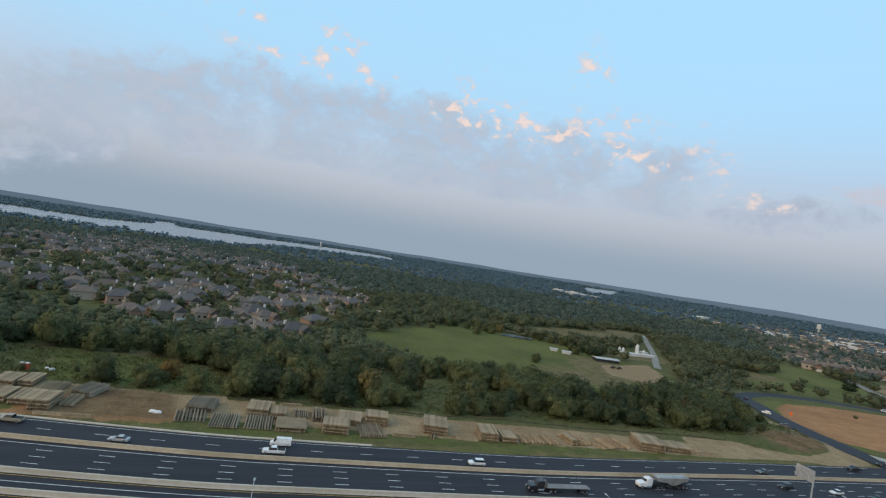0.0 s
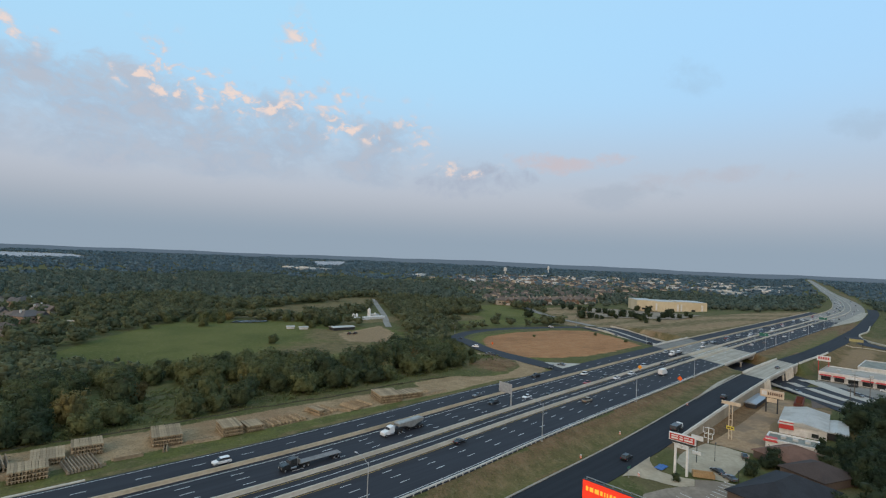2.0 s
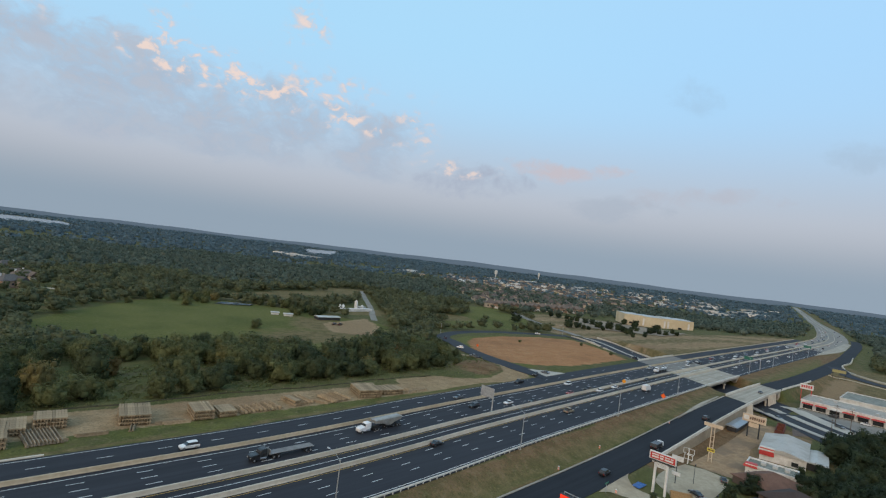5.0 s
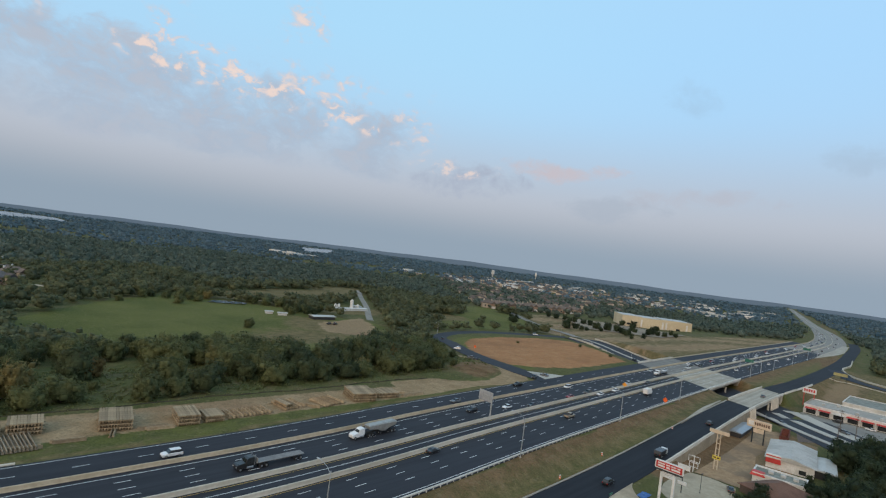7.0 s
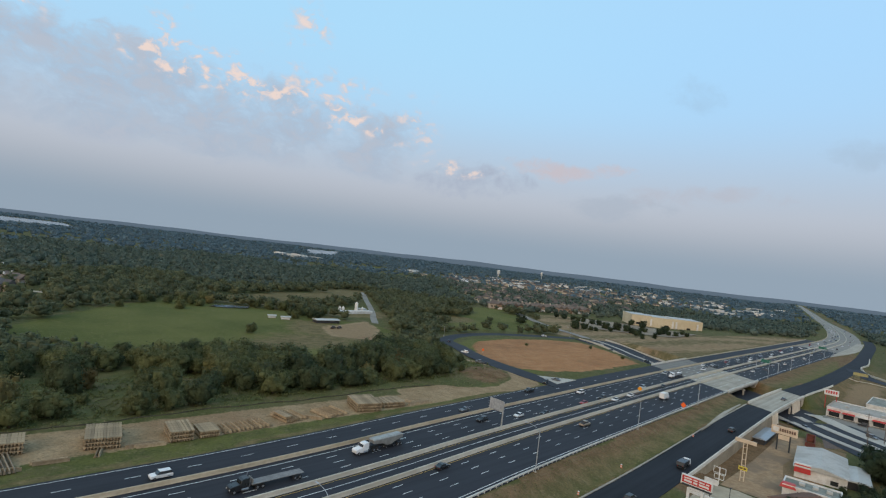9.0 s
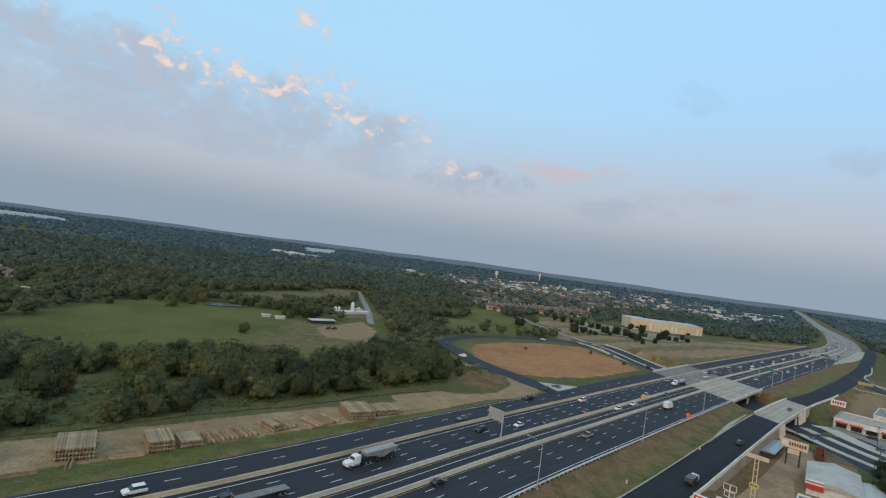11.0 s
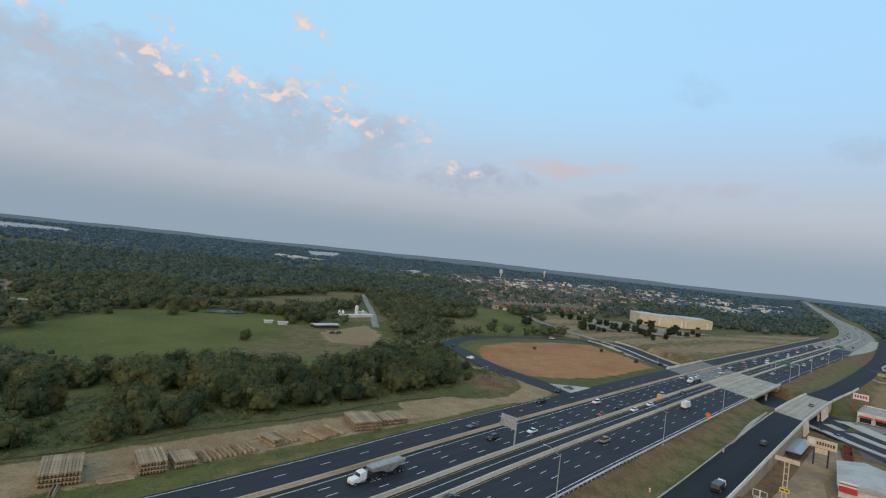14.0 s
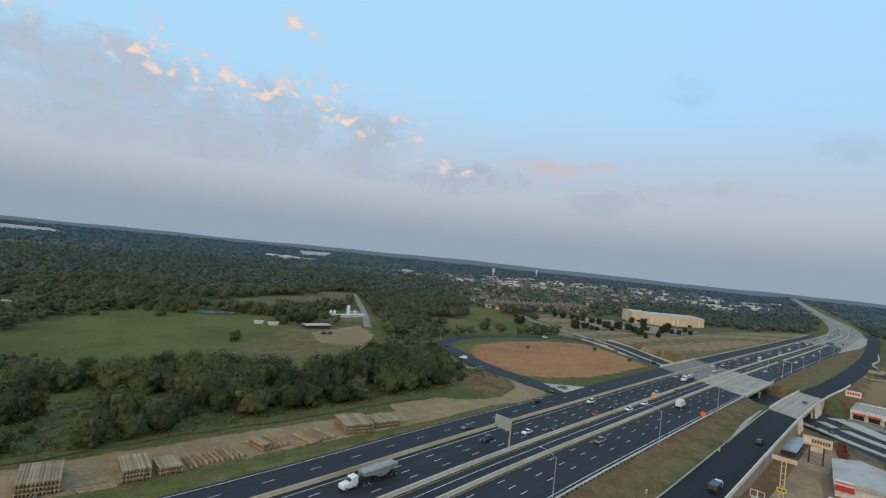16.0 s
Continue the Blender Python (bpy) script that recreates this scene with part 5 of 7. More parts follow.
BODY = {
    "sedan": ([(2.35, 0.30), (2.38, 0.62), (2.15, 0.78), (0.95, 0.95), (-1.55, 0.98), (-2.25, 0.95), (-2.35, 0.60), (-2.30, 0.30)], [(0.95, 0.93), (0.15, 1.40), (-0.95, 1.42), (-1.75, 0.97)], 0.90),
    "suv": ([(2.35, 0.35), (2.40, 0.80), (2.15, 0.98), (1.15, 1.10), (-2.30, 1.12), (-2.42, 0.70), (-2.35, 0.35)], [(1.15, 1.08), (0.50, 1.68), (-1.85, 1.74), (-2.28, 1.12)], 0.96),
    "pickup": ([(2.85, 0.42), (2.90, 0.90), (2.65, 1.08), (1.35, 1.18), (-0.75, 1.20), (-2.85, 1.20), (-2.90, 0.60), (-2.80, 0.42)], [(1.35, 1.16), (0.75, 1.82), (-0.60, 1.84), (-0.80, 1.20)], 0.98),
    "van": ([(2.75, 0.35), (2.80, 0.90), (2.55, 1.10), (1.85, 1.25), (-2.75, 1.25), (-2.80, 0.60), (-2.75, 0.35)], [(1.85, 1.24), (1.20, 2.10), (-2.72, 2.15), (-2.76, 1.25)], 0.98),
}


def vehicle(kind, colour, note=""):
    prof, cab, half = BODY[kind]
    s = thing(kind if kind != "suv" else "sport_utility_vehicle", "%s %s on the road%s" % (colour, {"sedan": "saloon car", "suv": "sport utility vehicle", "pickup": "pickup truck", "van": "panel van"}[kind], note), "car" if kind in ("sedan", "suv") else kind, "road traffic")
    bm = bmesh.new()
    prism(bm, prof, half)
    bmesh.ops.bevel(bm, geom=[e for e in bm.edges], offset=0.06, segments=1, affect="EDGES")
    part("body", bm, COAT[colour], s)
    # glasshouse below a painted roof
    bm = bmesh.new()
    prism(bm, cab, half * 0.95, half * 0.78, cab[0][1])
    part("glasshouse", bm, COAT[colour] if kind == "van" else GLASS, s)
    top = max(z for _, z in cab)
    x0, x1 = cab[1][0], cab[2][0]
    bm = bmesh.new()
    box(bm, (x0 + x1) / 2, 0, top + 0.015, abs(x0 - x1) + 0.08, half * 1.56, 0.07, bevel=0.02)
    part("roof", bm, COAT[colour], s)
    if kind == "van":
        bm = bmesh.new()
        prism(bm, [(1.90, 1.28), (1.32, 2.02), (1.20, 2.02), (1.55, 1.28)], half * 0.97, half * 0.86, 1.28)
        part("windscreen", bm, GLASS, s)
    if kind == "pickup":
        bm = bmesh.new()
        box(bm, -1.82, 0, 1.215, 1.85, half * 1.7, 0.03)
        part("cargo_bed", bm, RUBBER, s)
    wheels(s, (prof[0][0] - 0.85, prof[-1][0] + 0.85), half, 0.40 if kind in ("pickup", "van") else 0.34)
    lamps(s, prof[1][0] - 0.02, prof[-2][0] + 0.02, half, 0.68)
    return s


FLEET = {}
LANES = {"w1": 131.9, "w2": 128.4, "w3": 125.0, "w4": 121.6, "hov": 117.0, "hove": 113.6, "e1": 108.9, "e2": 105.6, "e3": 102.3, "e4": 98.9, "fn1": 145.0, "fn2": 139.6}


def drive(kind, colour, x, lane):
    """Stands a vehicle in its lane, facing the way that lane runs."""
    east = lane[0] == "e" or lane in ("hove", "near")
    if lane == "near":
        y, z = float(near_mid(x)) - 1.5, float(near_z(x))
        a = math.atan2(float(near_mid(x + 2) - near_mid(x - 2)), 4)
    else:
        y, z = LANES[lane] + float(bend(x)), 0.02 if 336 < x < 402 else 0.0
        a = math.atan2(float(bend(x + 2) - bend(x - 2)), 4)
    m = Matrix.Translation((x, y, z)) @ Matrix.Rotation(a + (0 if east else math.pi), 4, "Z")
    if (kind, colour) in FLEET:
        return copy_thing(FLEET[(kind, colour)], m)
    FLEET[(kind, colour)] = v = vehicle(kind, colour)
    v.matrix_world = m
    return v


for row in (("suv", "white", 59, "fn2"), ("sedan", "grey", 167, "fn2"), ("pickup", "black", 219, "fn1"), ("suv", "black", 164, "w2"), ("sedan", "white", 182.6, "w3"), ("sedan", "red", 228, "w4"), ("suv", "white", 244, "w1"), ("suv", "black", 246, "w4"),
            ("sedan", "white", 250, "hov"), ("sedan", "white", 267, "hov"), ("sedan", "black", 310, "hov"), ("suv", "silver", 293, "w4"), ("sedan", "silver", 385, "w4"), ("pickup", "tan", 199, "e2"), ("sedan", "black", 121.5, "e1"), ("sedan", "grey", 362, "near"), ("suv", "black", 258, "near"), ("suv", "black", 160, "near"),
            ("pickup", "white", 3, "fn2"), ("van", "white", 4.5, "fn1"), ("sedan", "silver", -34, "fn2"), ("pickup", "tan", -61, "fn1"), ("suv", "black", 118, "w2"), ("sedan", "black", 420, "w2"), ("suv", "silver", 352, "w1"), ("sedan", "white", 368, "w2"), ("pickup", "white", 404, "w3"), ("sedan", "black", 196, "w4")):
    drive(*row)
hues = ("white", "white", "silver", "black", "grey", "grey", "white", "blue", "red")
for k in range(74):
    drive(("sedan", "suv", "pickup", "suv")[k % 4], hues[int(rng.integers(0, 9))], 424 + 9.0 * k * (0.7 + 0.010 * k) + rng.uniform(-4, 4), ("w1", "w3", "w2", "w4", "e2", "w3", "w2", "e3")[k % 8])
for x, y, a, kind, col in ((268, 234.5, 120, "suv", "white"), (247, 204, 105, "pickup", "grey"), (254, 158, 95, "sedan", "grey"), (243, 157, 200, "suv", "black"), (302, 281, 55, "sedan", "black"), (432, 283, -40, "suv", "white"), (428, 214, 57, "sedan", "grey"), (441, 230, 57, "sedan", "silver"), (418, 180, 57, "suv", "black"), (330, 62, -125, "sedan", "grey"), (345, 38, -125, "suv", "grey")):
    v = vehicle(kind, col) if (kind, col) not in FLEET else copy_thing(FLEET[(kind, col)], Matrix())
    FLEET.setdefault((kind, col), v)
    if abs(y - 60) < 30:
        z = float(lie(x, y)) + 0.2
    else:
        z = float(lie(x, y)) + 0.25
    v.matrix_world = Matrix.Translation((x, y, z)) @ Matrix.Rotation(radians(a), 4, "Z")


def tractor(s, colour, x=0.0):
    """The pulling unit of a lorry, its front towards +x."""
    bm = bmesh.new()
    prism(bm, [(x + 3.2, 0.6), (x + 3.3, 1.5), (x + 2.9, 1.75), (x + 1.2, 1.95), (x + 1.0, 2.0), (x - 0.9, 2.0), (x - 0.9, 0.6)], 1.05)
    bmesh.ops.bevel(bm, geom=list(bm.edges), offset=0.08, segments=1, affect="EDGES")
    part("bonnet", bm, COAT[colour], s)
    bm = bmesh.new()
    prism(bm, [(x + 1.1, 1.9), (x + 0.75, 2.75), (x + 0.3, 3.0), (x - 1.1, 3.05), (x - 1.1, 1.2), (x + 1.0, 1.2)], 1.15, 1.0, 2.2)
    bmesh.ops.bevel(bm, geom=list(bm.edges), offset=0.06, segments=1, affect="EDGES")
    part("cab", bm, COAT[colour], s)
    bm = bmesh.new()
    prism(bm, [(x + 1.16, 2.02), (x + 0.86, 2.68), (x + 0.74, 2.68), (x + 0.95, 2.02)], 0.95, 0.85, 2.1)
    part("windscreen", bm, GLASS, s)
    bm = bmesh.new()
    box(bm, x - 3.0, 0, 0.85, 4.6, 0.9, 0.3)
    part("chassis", bm, RUBBER, s)
    for side in (-1, 1):
        bm = bmesh.new()
        tube(bm, (x - 1.25, side * 0.95, 1.0), (x - 1.25, side * 0.95, 3.5), 0.09, 0.09, 8)
        part("exhaust_pipe", bm, RIM, s)
        bm = bmesh.new()
        tube(bm, (x - 0.9, side * 0.95, 0.75), (x + 0.7, side * 0.95, 0.75), 0.3, 0.3, 10)
        part("fuel_tank", bm, RIM, s)
    wheels(s, (x + 2.3,), 1.2, 0.5)
    wheels(s, (x - 3.1, x - 4.4), 1.25, 0.5, True)
    for side in (-1, 1):
        bm = bmesh.new()
        box(bm, x + 3.28, side * 0.8, 1.15, 0.1, 0.3, 0.22)
        part("headlight", bm, LENS, s)


def lorry(x, lane, colour, label, build):
    east = lane[0] == "e"
    s = thing("lorry", label, "truck", "lorries on the highway", (x, LANES[lane] + float(bend(x)), 0.02 if 336 < x < 402 else 0.0), math.atan2(float(bend(x + 3) - bend(x - 3)), 6) + (0 if east else math.pi))
    tractor(s, colour)
    build(s)
    return s


TRAILER_DECK = surface("trailer_deck", (0.16, 0.155, 0.15), (0.26, 0.25, 0.24), 2.0, 0.7, 0.1, patch=0.4)
ALLOY = surface("trailer_aluminium", (0.30, 0.29, 0.265), (0.40, 0.39, 0.36), 1.0, 0.45, 0.05, metal=0.4, patch=0.3)


def flatbed(s):
    bm = bmesh.new()
    box(bm, -8.3, 0, 1.42, 13.2, 2.5, 0.16, bevel=0.03)
    part("flat_bed", bm, TRAILER_DECK, s)
    for side in (-1, 1):
        bm = bmesh.new()
        box(bm, -8.3, side * 0.5, 1.15, 12.6, 0.16, 0.4)
        part("bed_rail", bm, RUBBER, s)
    bm = bmesh.new()
    box(bm, -1.9, 0, 2.0, 0.12, 2.4, 1.2)
    part("headboard", bm, ALLOY, s)
    wheels(s, (-12.6, -13.9), 1.25, 0.5, True)


def bulk(s):
    bm = bmesh.new()
    prism(bm, [(-2.6, 3.3), (-14.2, 3.3), (-14.0, 2.4), (-11.6, 1.9), (-9.6, 1.1), (-8.0, 1.1), (-6.2, 1.9), (-2.9, 2.3)], 1.25, 1.25)
    bmesh.ops.bevel(bm, geom=list(bm.edges), offset=0.08, segments=1, affect="EDGES")
    part("hopper", bm, ALLOY, s)
    bm = bmesh.new()
    prism(bm, [(-2.6, 3.3), (-3.2, 3.6), (-13.6, 3.6), (-14.2, 3.3)], 1.27, 0.8, 3.3)
    part("tarpaulin", bm, ALLOY, s)
    bm = bmesh.new()
    box(bm, -8.6, 0, 1.15, 11.5, 1.0, 0.2)
    part("trailer_frame", bm, RUBBER, s)
    for k in range(6):
        bm = bmesh.new()
        box(bm, -3.6 - 1.9 * k, 0, 2.75, 0.10, 2.58, 0.95)
        part("rib", bm, ALLOY, s)
    wheels(s, (-12.4, -13.7), 1.25, 0.5, True)


lorry(71.5, "w3", "black", "black semi-trailer truck with an empty flatbed", flatbed)
lorry(108.5, "w2", "white", "white semi-trailer truck with an aluminium bulk hopper", bulk)
lorry(346, "w3", "white", "white semi-trailer truck with an empty flatbed", flatbed)
BOX_WHITE = paint("box_body_white", (0.70, 0.69, 0.66), 0.5)


def box_truck(x, lane=None, near=False):
    if near:
        at, rz = (x, float(near_mid(x)) - 2.0, float(near_z(x))), math.atan2(float(near_mid(x + 3) - near_mid(x - 3)), 6)
    else:
        at, rz = (x, LANES[lane] + float(bend(x)), 0.0), math.atan2(float(bend(x + 3) - bend(x - 3)), 6)
    s = thing("box_truck" if not near else "dump_truck", "white box truck with a tall cargo body" if not near else "black dump truck with a white cab", "truck", "lorries on the highway", at, rz)
    bm = bmesh.new()
    prism(bm, [(3.4, 0.5), (3.45, 1.5), (3.0, 2.3), (1.7, 2.4), (1.7, 0.5)], 1.05, 0.95, 1.5)
    bmesh.ops.bevel(bm, geom=list(bm.edges), offset=0.06, segments=1, affect="EDGES")
    part("cab", bm, COAT["white"], s)
    bm = bmesh.new()
    prism(bm, [(3.47, 1.55), (3.1, 2.2), (2.95, 2.2), (3.2, 1.55)], 0.92, 0.85, 1.6)
    part("windscreen", bm, GLASS, s)
    bm = bmesh.new()
    if near:
        prism(bm, [(1.5, 1.0), (1.5, 2.3), (-3.6, 2.3), (-4.0, 1.2), (-3.4, 1.0)], 1.2, 1.25, 1.5)
        part("dump_body", bm, COAT["black"], s)
    else:
        box(bm, -1.1, 0, 2.15, 5.4, 2.4, 2.5, bevel=0.05)
        part("cargo_body", bm, BOX_WHITE, s)
    bm = bmesh.new()
    box(bm, -0.6, 0, 0.75, 7.4, 0.9, 0.25)
    part("chassis", bm, RUBBER, s)
    wheels(s, (2.5,), 1.1, 0.45)
    wheels(s, (-2.4,) if not near else (-1.8, -3.0), 1.2, 0.45, True)
    lamps(s, 3.42, -3.8, 1.0, 0.9)


box_truck(281, "e2")
box_truck(200, near=True)


# ---- lots south of the frontage road ----
def drape(name, poly, lift, material, label, category, cell=3.0):
    """A paved patch that lies on the land."""
    bm = bmesh.new()
    bm.faces.new([bm.verts.new((x, y, 0)) for x, y in poly])
    for k in (0, 1):
        lo, hi = min(p[k] for p in poly), max(p[k] for p in poly)
        for v in np.arange(lo + cell, hi, cell):
            co, no = [0, 0, 0], [0, 0, 0]
            co[k], no[k] = float(v), 1.0
            bmesh.ops.bisect_plane(bm, geom=bm.verts[:] + bm.edges[:] + bm.faces[:], plane_co=co, plane_no=no)
    bmesh.ops.recalc_face_normals(bm, faces=bm.faces)
    if bm.faces and sum(f.normal.z for f in bm.faces) < 0:
        bmesh.ops.reverse_faces(bm, faces=bm.faces)
    for v in bm.verts:
        v.co.z = float(lie(v.co.x, v.co.y)) + lift
    return tagged(part(name, bm, material), label, category, kind="structure")


LOT_CONCRETE = surface("lot_concrete", (0.34, 0.28, 0.192), (0.42, 0.35, 0.25), 0.8, 0.85, 0.1, c=(0.24, 0.195, 0.135), patch=0.10, coord="Position")
YARD_WORN = surface("yard_worn", (0.27, 0.168, 0.088), (0.36, 0.242, 0.138), 0.7, 0.9, 0.15, c=(0.155, 0.110, 0.074), patch=0.09, coord="Position")
LOT_WORN = surface("lot_worn", (0.205, 0.165, 0.12), (0.285, 0.235, 0.178), 0.7, 0.9, 0.15, c=(0.16, 0.125, 0.095), patch=0.09, coord="Position")
drape("pavement_driveway", [(146.5, 68.6), (152, 69.2), (160, 69.5), (168, 69.7), *path_points([(168, 69.7), (164.2, 68), (162, 65.5), (161.2, 62), (162, 57.5), (163.6, 54.4)], 1.2)[1:].tolist(), (158.5, 52.6), *path_points([(154.5, 55.5), (153.4, 59), (152.8, 63), (150.5, 66.6), (146.5, 68.6)], 1.2)[:-1].tolist()], 0.16, LOT_CONCRETE, "pale concrete driveway curving off the frontage road", "driveway", 2.0)
drape("pavement_lot", [(173, 63.4), (180, 65), (188, 65.4), (201, 64), (203, 58), (201.5, 50), (193, 48.2), (176, 47.4), (169, 47.2), (168, 52), (167, 56), (170, 60)], 0.18, LOT_CONCRETE, "pale concrete parking lot with worn joints", "parking lot")
drape("pavement_plaza", [(126, 55), (142, 60), (150, 57.6), (154.5, 55.4), (158.5, 52.5), (163.6, 54.3), (167, 50.5), (170, 44.5), (160, 36), (126, 36)], 0.15, LOT_WORN, "worn grey-brown asphalt parking lot", "parking lot")
drape("pavement_yard", [(203.2, 63.4), (222, 63.6), (246, 63.8), (300, 66), (304, 58), (284, 54), (250, 55.4), (230, 51.4), (219, 48), (204, 49.4)], 0.14, YARD_WORN, "bare worn forecourt stained brown", "parking lot")
drape("pavement_mall", [(350, 56), (376, 62), (376, -20), (312, -20), (338, 30)], 0.14, ASPHALT_OLD, "grey asphalt parking lot before the shops", "parking lot")
bays = []
for k in range(7):
    bays.append((152 + k * 2.9, 40.5, 154.2 + k * 2.4, 48.0))
for k in range(6):
    bays.append((135 + k * 2.8, 47, 136.5 + k * 2.8, 53.5))
bm = bmesh.new()
for x0, y0, x1, y1 in bays:
    box(bm, (x0 + x1) / 2, (y0 + y1) / 2, float(lie((x0 + x1) / 2, (y0 + y1) / 2)) + 0.19, 0.14, math.hypot(x1 - x0, y1 - y0), 0.03, math.atan2(y1 - y0, x1 - x0) - math.pi / 2)
tagged(part("parking_lines", bm, WHITE_LINE), "white painted parking bay lines", "road marking", kind="stuff")

WHITE_WALL = surface("white_painted_wall", (0.58, 0.57, 0.54), (0.70, 0.69, 0.66), 2.0, 0.8, 0.08, c=(0.46, 0.44, 0.40), patch=0.3)
METAL_ROOF = surface("pale_metal_roof", (0.40, 0.395, 0.37), (0.50, 0.495, 0.465), 1.5, 0.55, 0.05, metal=0.1, c=(0.32, 0.31, 0.28), patch=0.15)
RED_PANEL = paint("red_panel", (0.48, 0.035, 0.03), 0.5)
DIRTY_ROOF = surface("dirty_flat_roof", (0.18, 0.19, 0.16), (0.28, 0.28, 0.25), 1.0, 0.9, 0.1, c=(0.12, 0.13, 0.10), patch=0.25)
BROWN_SHINGLE = surface("brown_shingles", (0.135, 0.072, 0.050), (0.185, 0.104, 0.072), 3.0, 0.9, 0.2, c=(0.105, 0.056, 0.040), patch=0.2)
DARK_SHINGLE = surface("dark_shingles", (0.021, 0.022, 0.026), (0.034, 0.036, 0.042), 3.0, 0.9, 0.2, c=(0.017, 0.018, 0.020), patch=0.2)
DARK_BRICK = surface("dark_brick", (0.10, 0.075, 0.06), (0.15, 0.11, 0.09), 3.0, 0.9, 0.1)
BLUE_TARP = paint("blue_tarpaulin", (0.025, 0.10, 0.30), 0.5)
WOOD_TAN = surface("tan_boards", (0.30, 0.20, 0.10), (0.40, 0.28, 0.15), 4.0, 0.85, 0.1, patch=0.4)
DARK_OPEN = paint("dark_shopfront_glass", (0.03, 0.033, 0.035), 0.15)
STEEL_DARK = paint("dark_steel", (0.03, 0.03, 0.032), 0.6)


def hip(bm, sx, sy, z, rise, over=0.5, ridge=0.45):
    """A hipped roof over a rectangle; ridge 1 makes it a gable."""
    a, b = sx / 2 + over, sy / 2 + over
    r = max(a - b, 0) if ridge < 1 else a
    v = [bm.verts.new(p) for p in ((-a, -b, z), (a, -b, z), (a, b, z), (-a, b, z), (-r, 0, z + rise), (r, 0, z + rise), (-a, -b, z - 0.2), (a, -b, z - 0.2), (a, b, z - 0.2), (-a, b, z - 0.2))]
    for f in ((0, 1, 5, 4), (2, 3, 4, 5), (1, 2, 5), (3, 0, 4), (0, 6, 7, 1), (1, 7, 8, 2), (2, 8, 9, 3), (3, 9, 6, 0), (6, 9, 8, 7)):
        bm.faces.new([v[i] for i in f])
    bmesh.ops.recalc_face_normals(bm, faces=bm.faces)


def low_building(name, label, at, rz, sx, sy, h, wall, roof, rise, ridge=0.45, category="building", floor=None):
    z = float(lie(*at)) if floor is None else floor
    b = thing(name, label, category, at=(*at, z), rz=rz)
    bm = bmesh.new()
    box(bm, 0, 0, h / 2 - 0.3, sx, sy, h + 0.6)
    part("wall", bm, wall, b)
    bm = bmesh.new()
    if rise > 0:
        hip(bm, sx, sy, h, rise, 0.6, ridge)
    else:
        box(bm, 0, 0, h + 0.02, sx - 0.5, sy - 0.5, 0.10)
    part("roof", bm, roof, b)
    if rise <= 0:
        for x, y, lx, ly in ((0, sy / 2, sx, 0.3), (0, -sy / 2, sx, 0.3), (sx / 2, 0, 0.3, sy), (-sx / 2, 0, 0.3, sy)):
            bm = bmesh.new()
            box(bm, x, y, h + 0.2, lx + 0.1, ly + 0.1, 0.7)
            part("parapet", bm, wall, b)
    return b


def opening(b, x, y, z, sx, sy, sz, name="window", material=None):
    bm = bmesh.new()
    box(bm, x, y, z, sx, sy, sz)
    return part(name, bm, material or DARK_OPEN, b)


diner = low_building("restaurant", "white metal-roofed restaurant with a red mansard front", (257, 45), radians(8), 30, 15, 3.8, WHITE_WALL, METAL_ROOF, 1.6, 1.0)
for k in range(14):
    for side in (-1, 1):
        bm = bmesh.new()
        box(bm, -14.4 + k * 2.2, side * 4.0, 4.68, 0.10, 8.2, 0.06)
        bmesh.ops.rotate(bm, cent=(0, side * 4.0, 4.68), matrix=Matrix.Rotation(-side * math.atan2(1.6, 8.1), 3, "X"), verts=bm.verts)
        part("roof_seam", bm, METAL_ROOF, diner)
for z, h, m in ((2.9, 1.7, RED_PANEL), (4.1, 0.5, WHITE_WALL), (4.6, 0.4, RED_PANEL), (5.0, 0.4, WHITE_WALL)):
    bm = bmesh.new()
    box(bm, -15.2, 5.2, z, 1.1, 5.0, h, taper=0.92)
    part("mansard_panel", bm, m, diner)
opening(diner, -15.05, -4.0, 1.3, 0.12, 2.2, 1.5)
annex = low_building("restaurant_annex", "low white building with a stained flat roof", (221.5, 42), radians(6), 9.5, 15, 3.2, WHITE_WALL, DIRTY_ROOF, 0)
bm = bmesh.new()
box(bm, -3.6, 6.0, 3.3, 3.2, 4.6, 1.3, bevel=0.1, taper=0.75)
part("mansard_panel", bm, RED_PANEL, annex)
for k in range(3):
    bm = bmesh.new()
    box(bm, 0.5, -4.5 + k * 3.6, 3.7, 1.6, 1.6, 0.9, bevel=0.08)
    part("roof_unit", bm, METAL_ROOF, annex)
opening(annex, -4.78, 2.0, 1.5, 0.1, 3.0, 1.6)
low_building("storage_container", "grey-blue metal-roofed store against the retaining wall", (283, 68.9), radians(2), 24, 4.0, 2.3, STEEL_DARK, surface("blue_grey_metal", (0.285, 0.315, 0.345), (0.350, 0.385, 0.415), 1.5, 0.5, 0.04, metal=0.2, patch=0.2), 0.5, 1.0)
RED_BRICK = surface("red_brick", (0.125, 0.040, 0.030), (0.175, 0.060, 0.043), 4.0, 0.9, 0.2, c=(0.09, 0.035, 0.028), patch=0.3)
yard_wall = thing("brick_enclosure", "roofless red brick enclosure beside the sunken street", "enclosure", at=(300, 55.2, float(lie(300, 55.2)) - 0.1), rz=radians(8))
for x, y, w, d in ((0, 1.6, 18, 0.35), (0, -1.6, 18, 0.35), (-8.8, 0, 0.35, 2.8), (8.8, 0, 0.35, 2.8), (1.5, 0, 0.35, 2.8)):
    bm = bmesh.new()
    box(bm, x, y, 1.0, w, d, 2.1, bevel=0.03)
    part("brick_wall", bm, RED_BRICK, yard_wall)
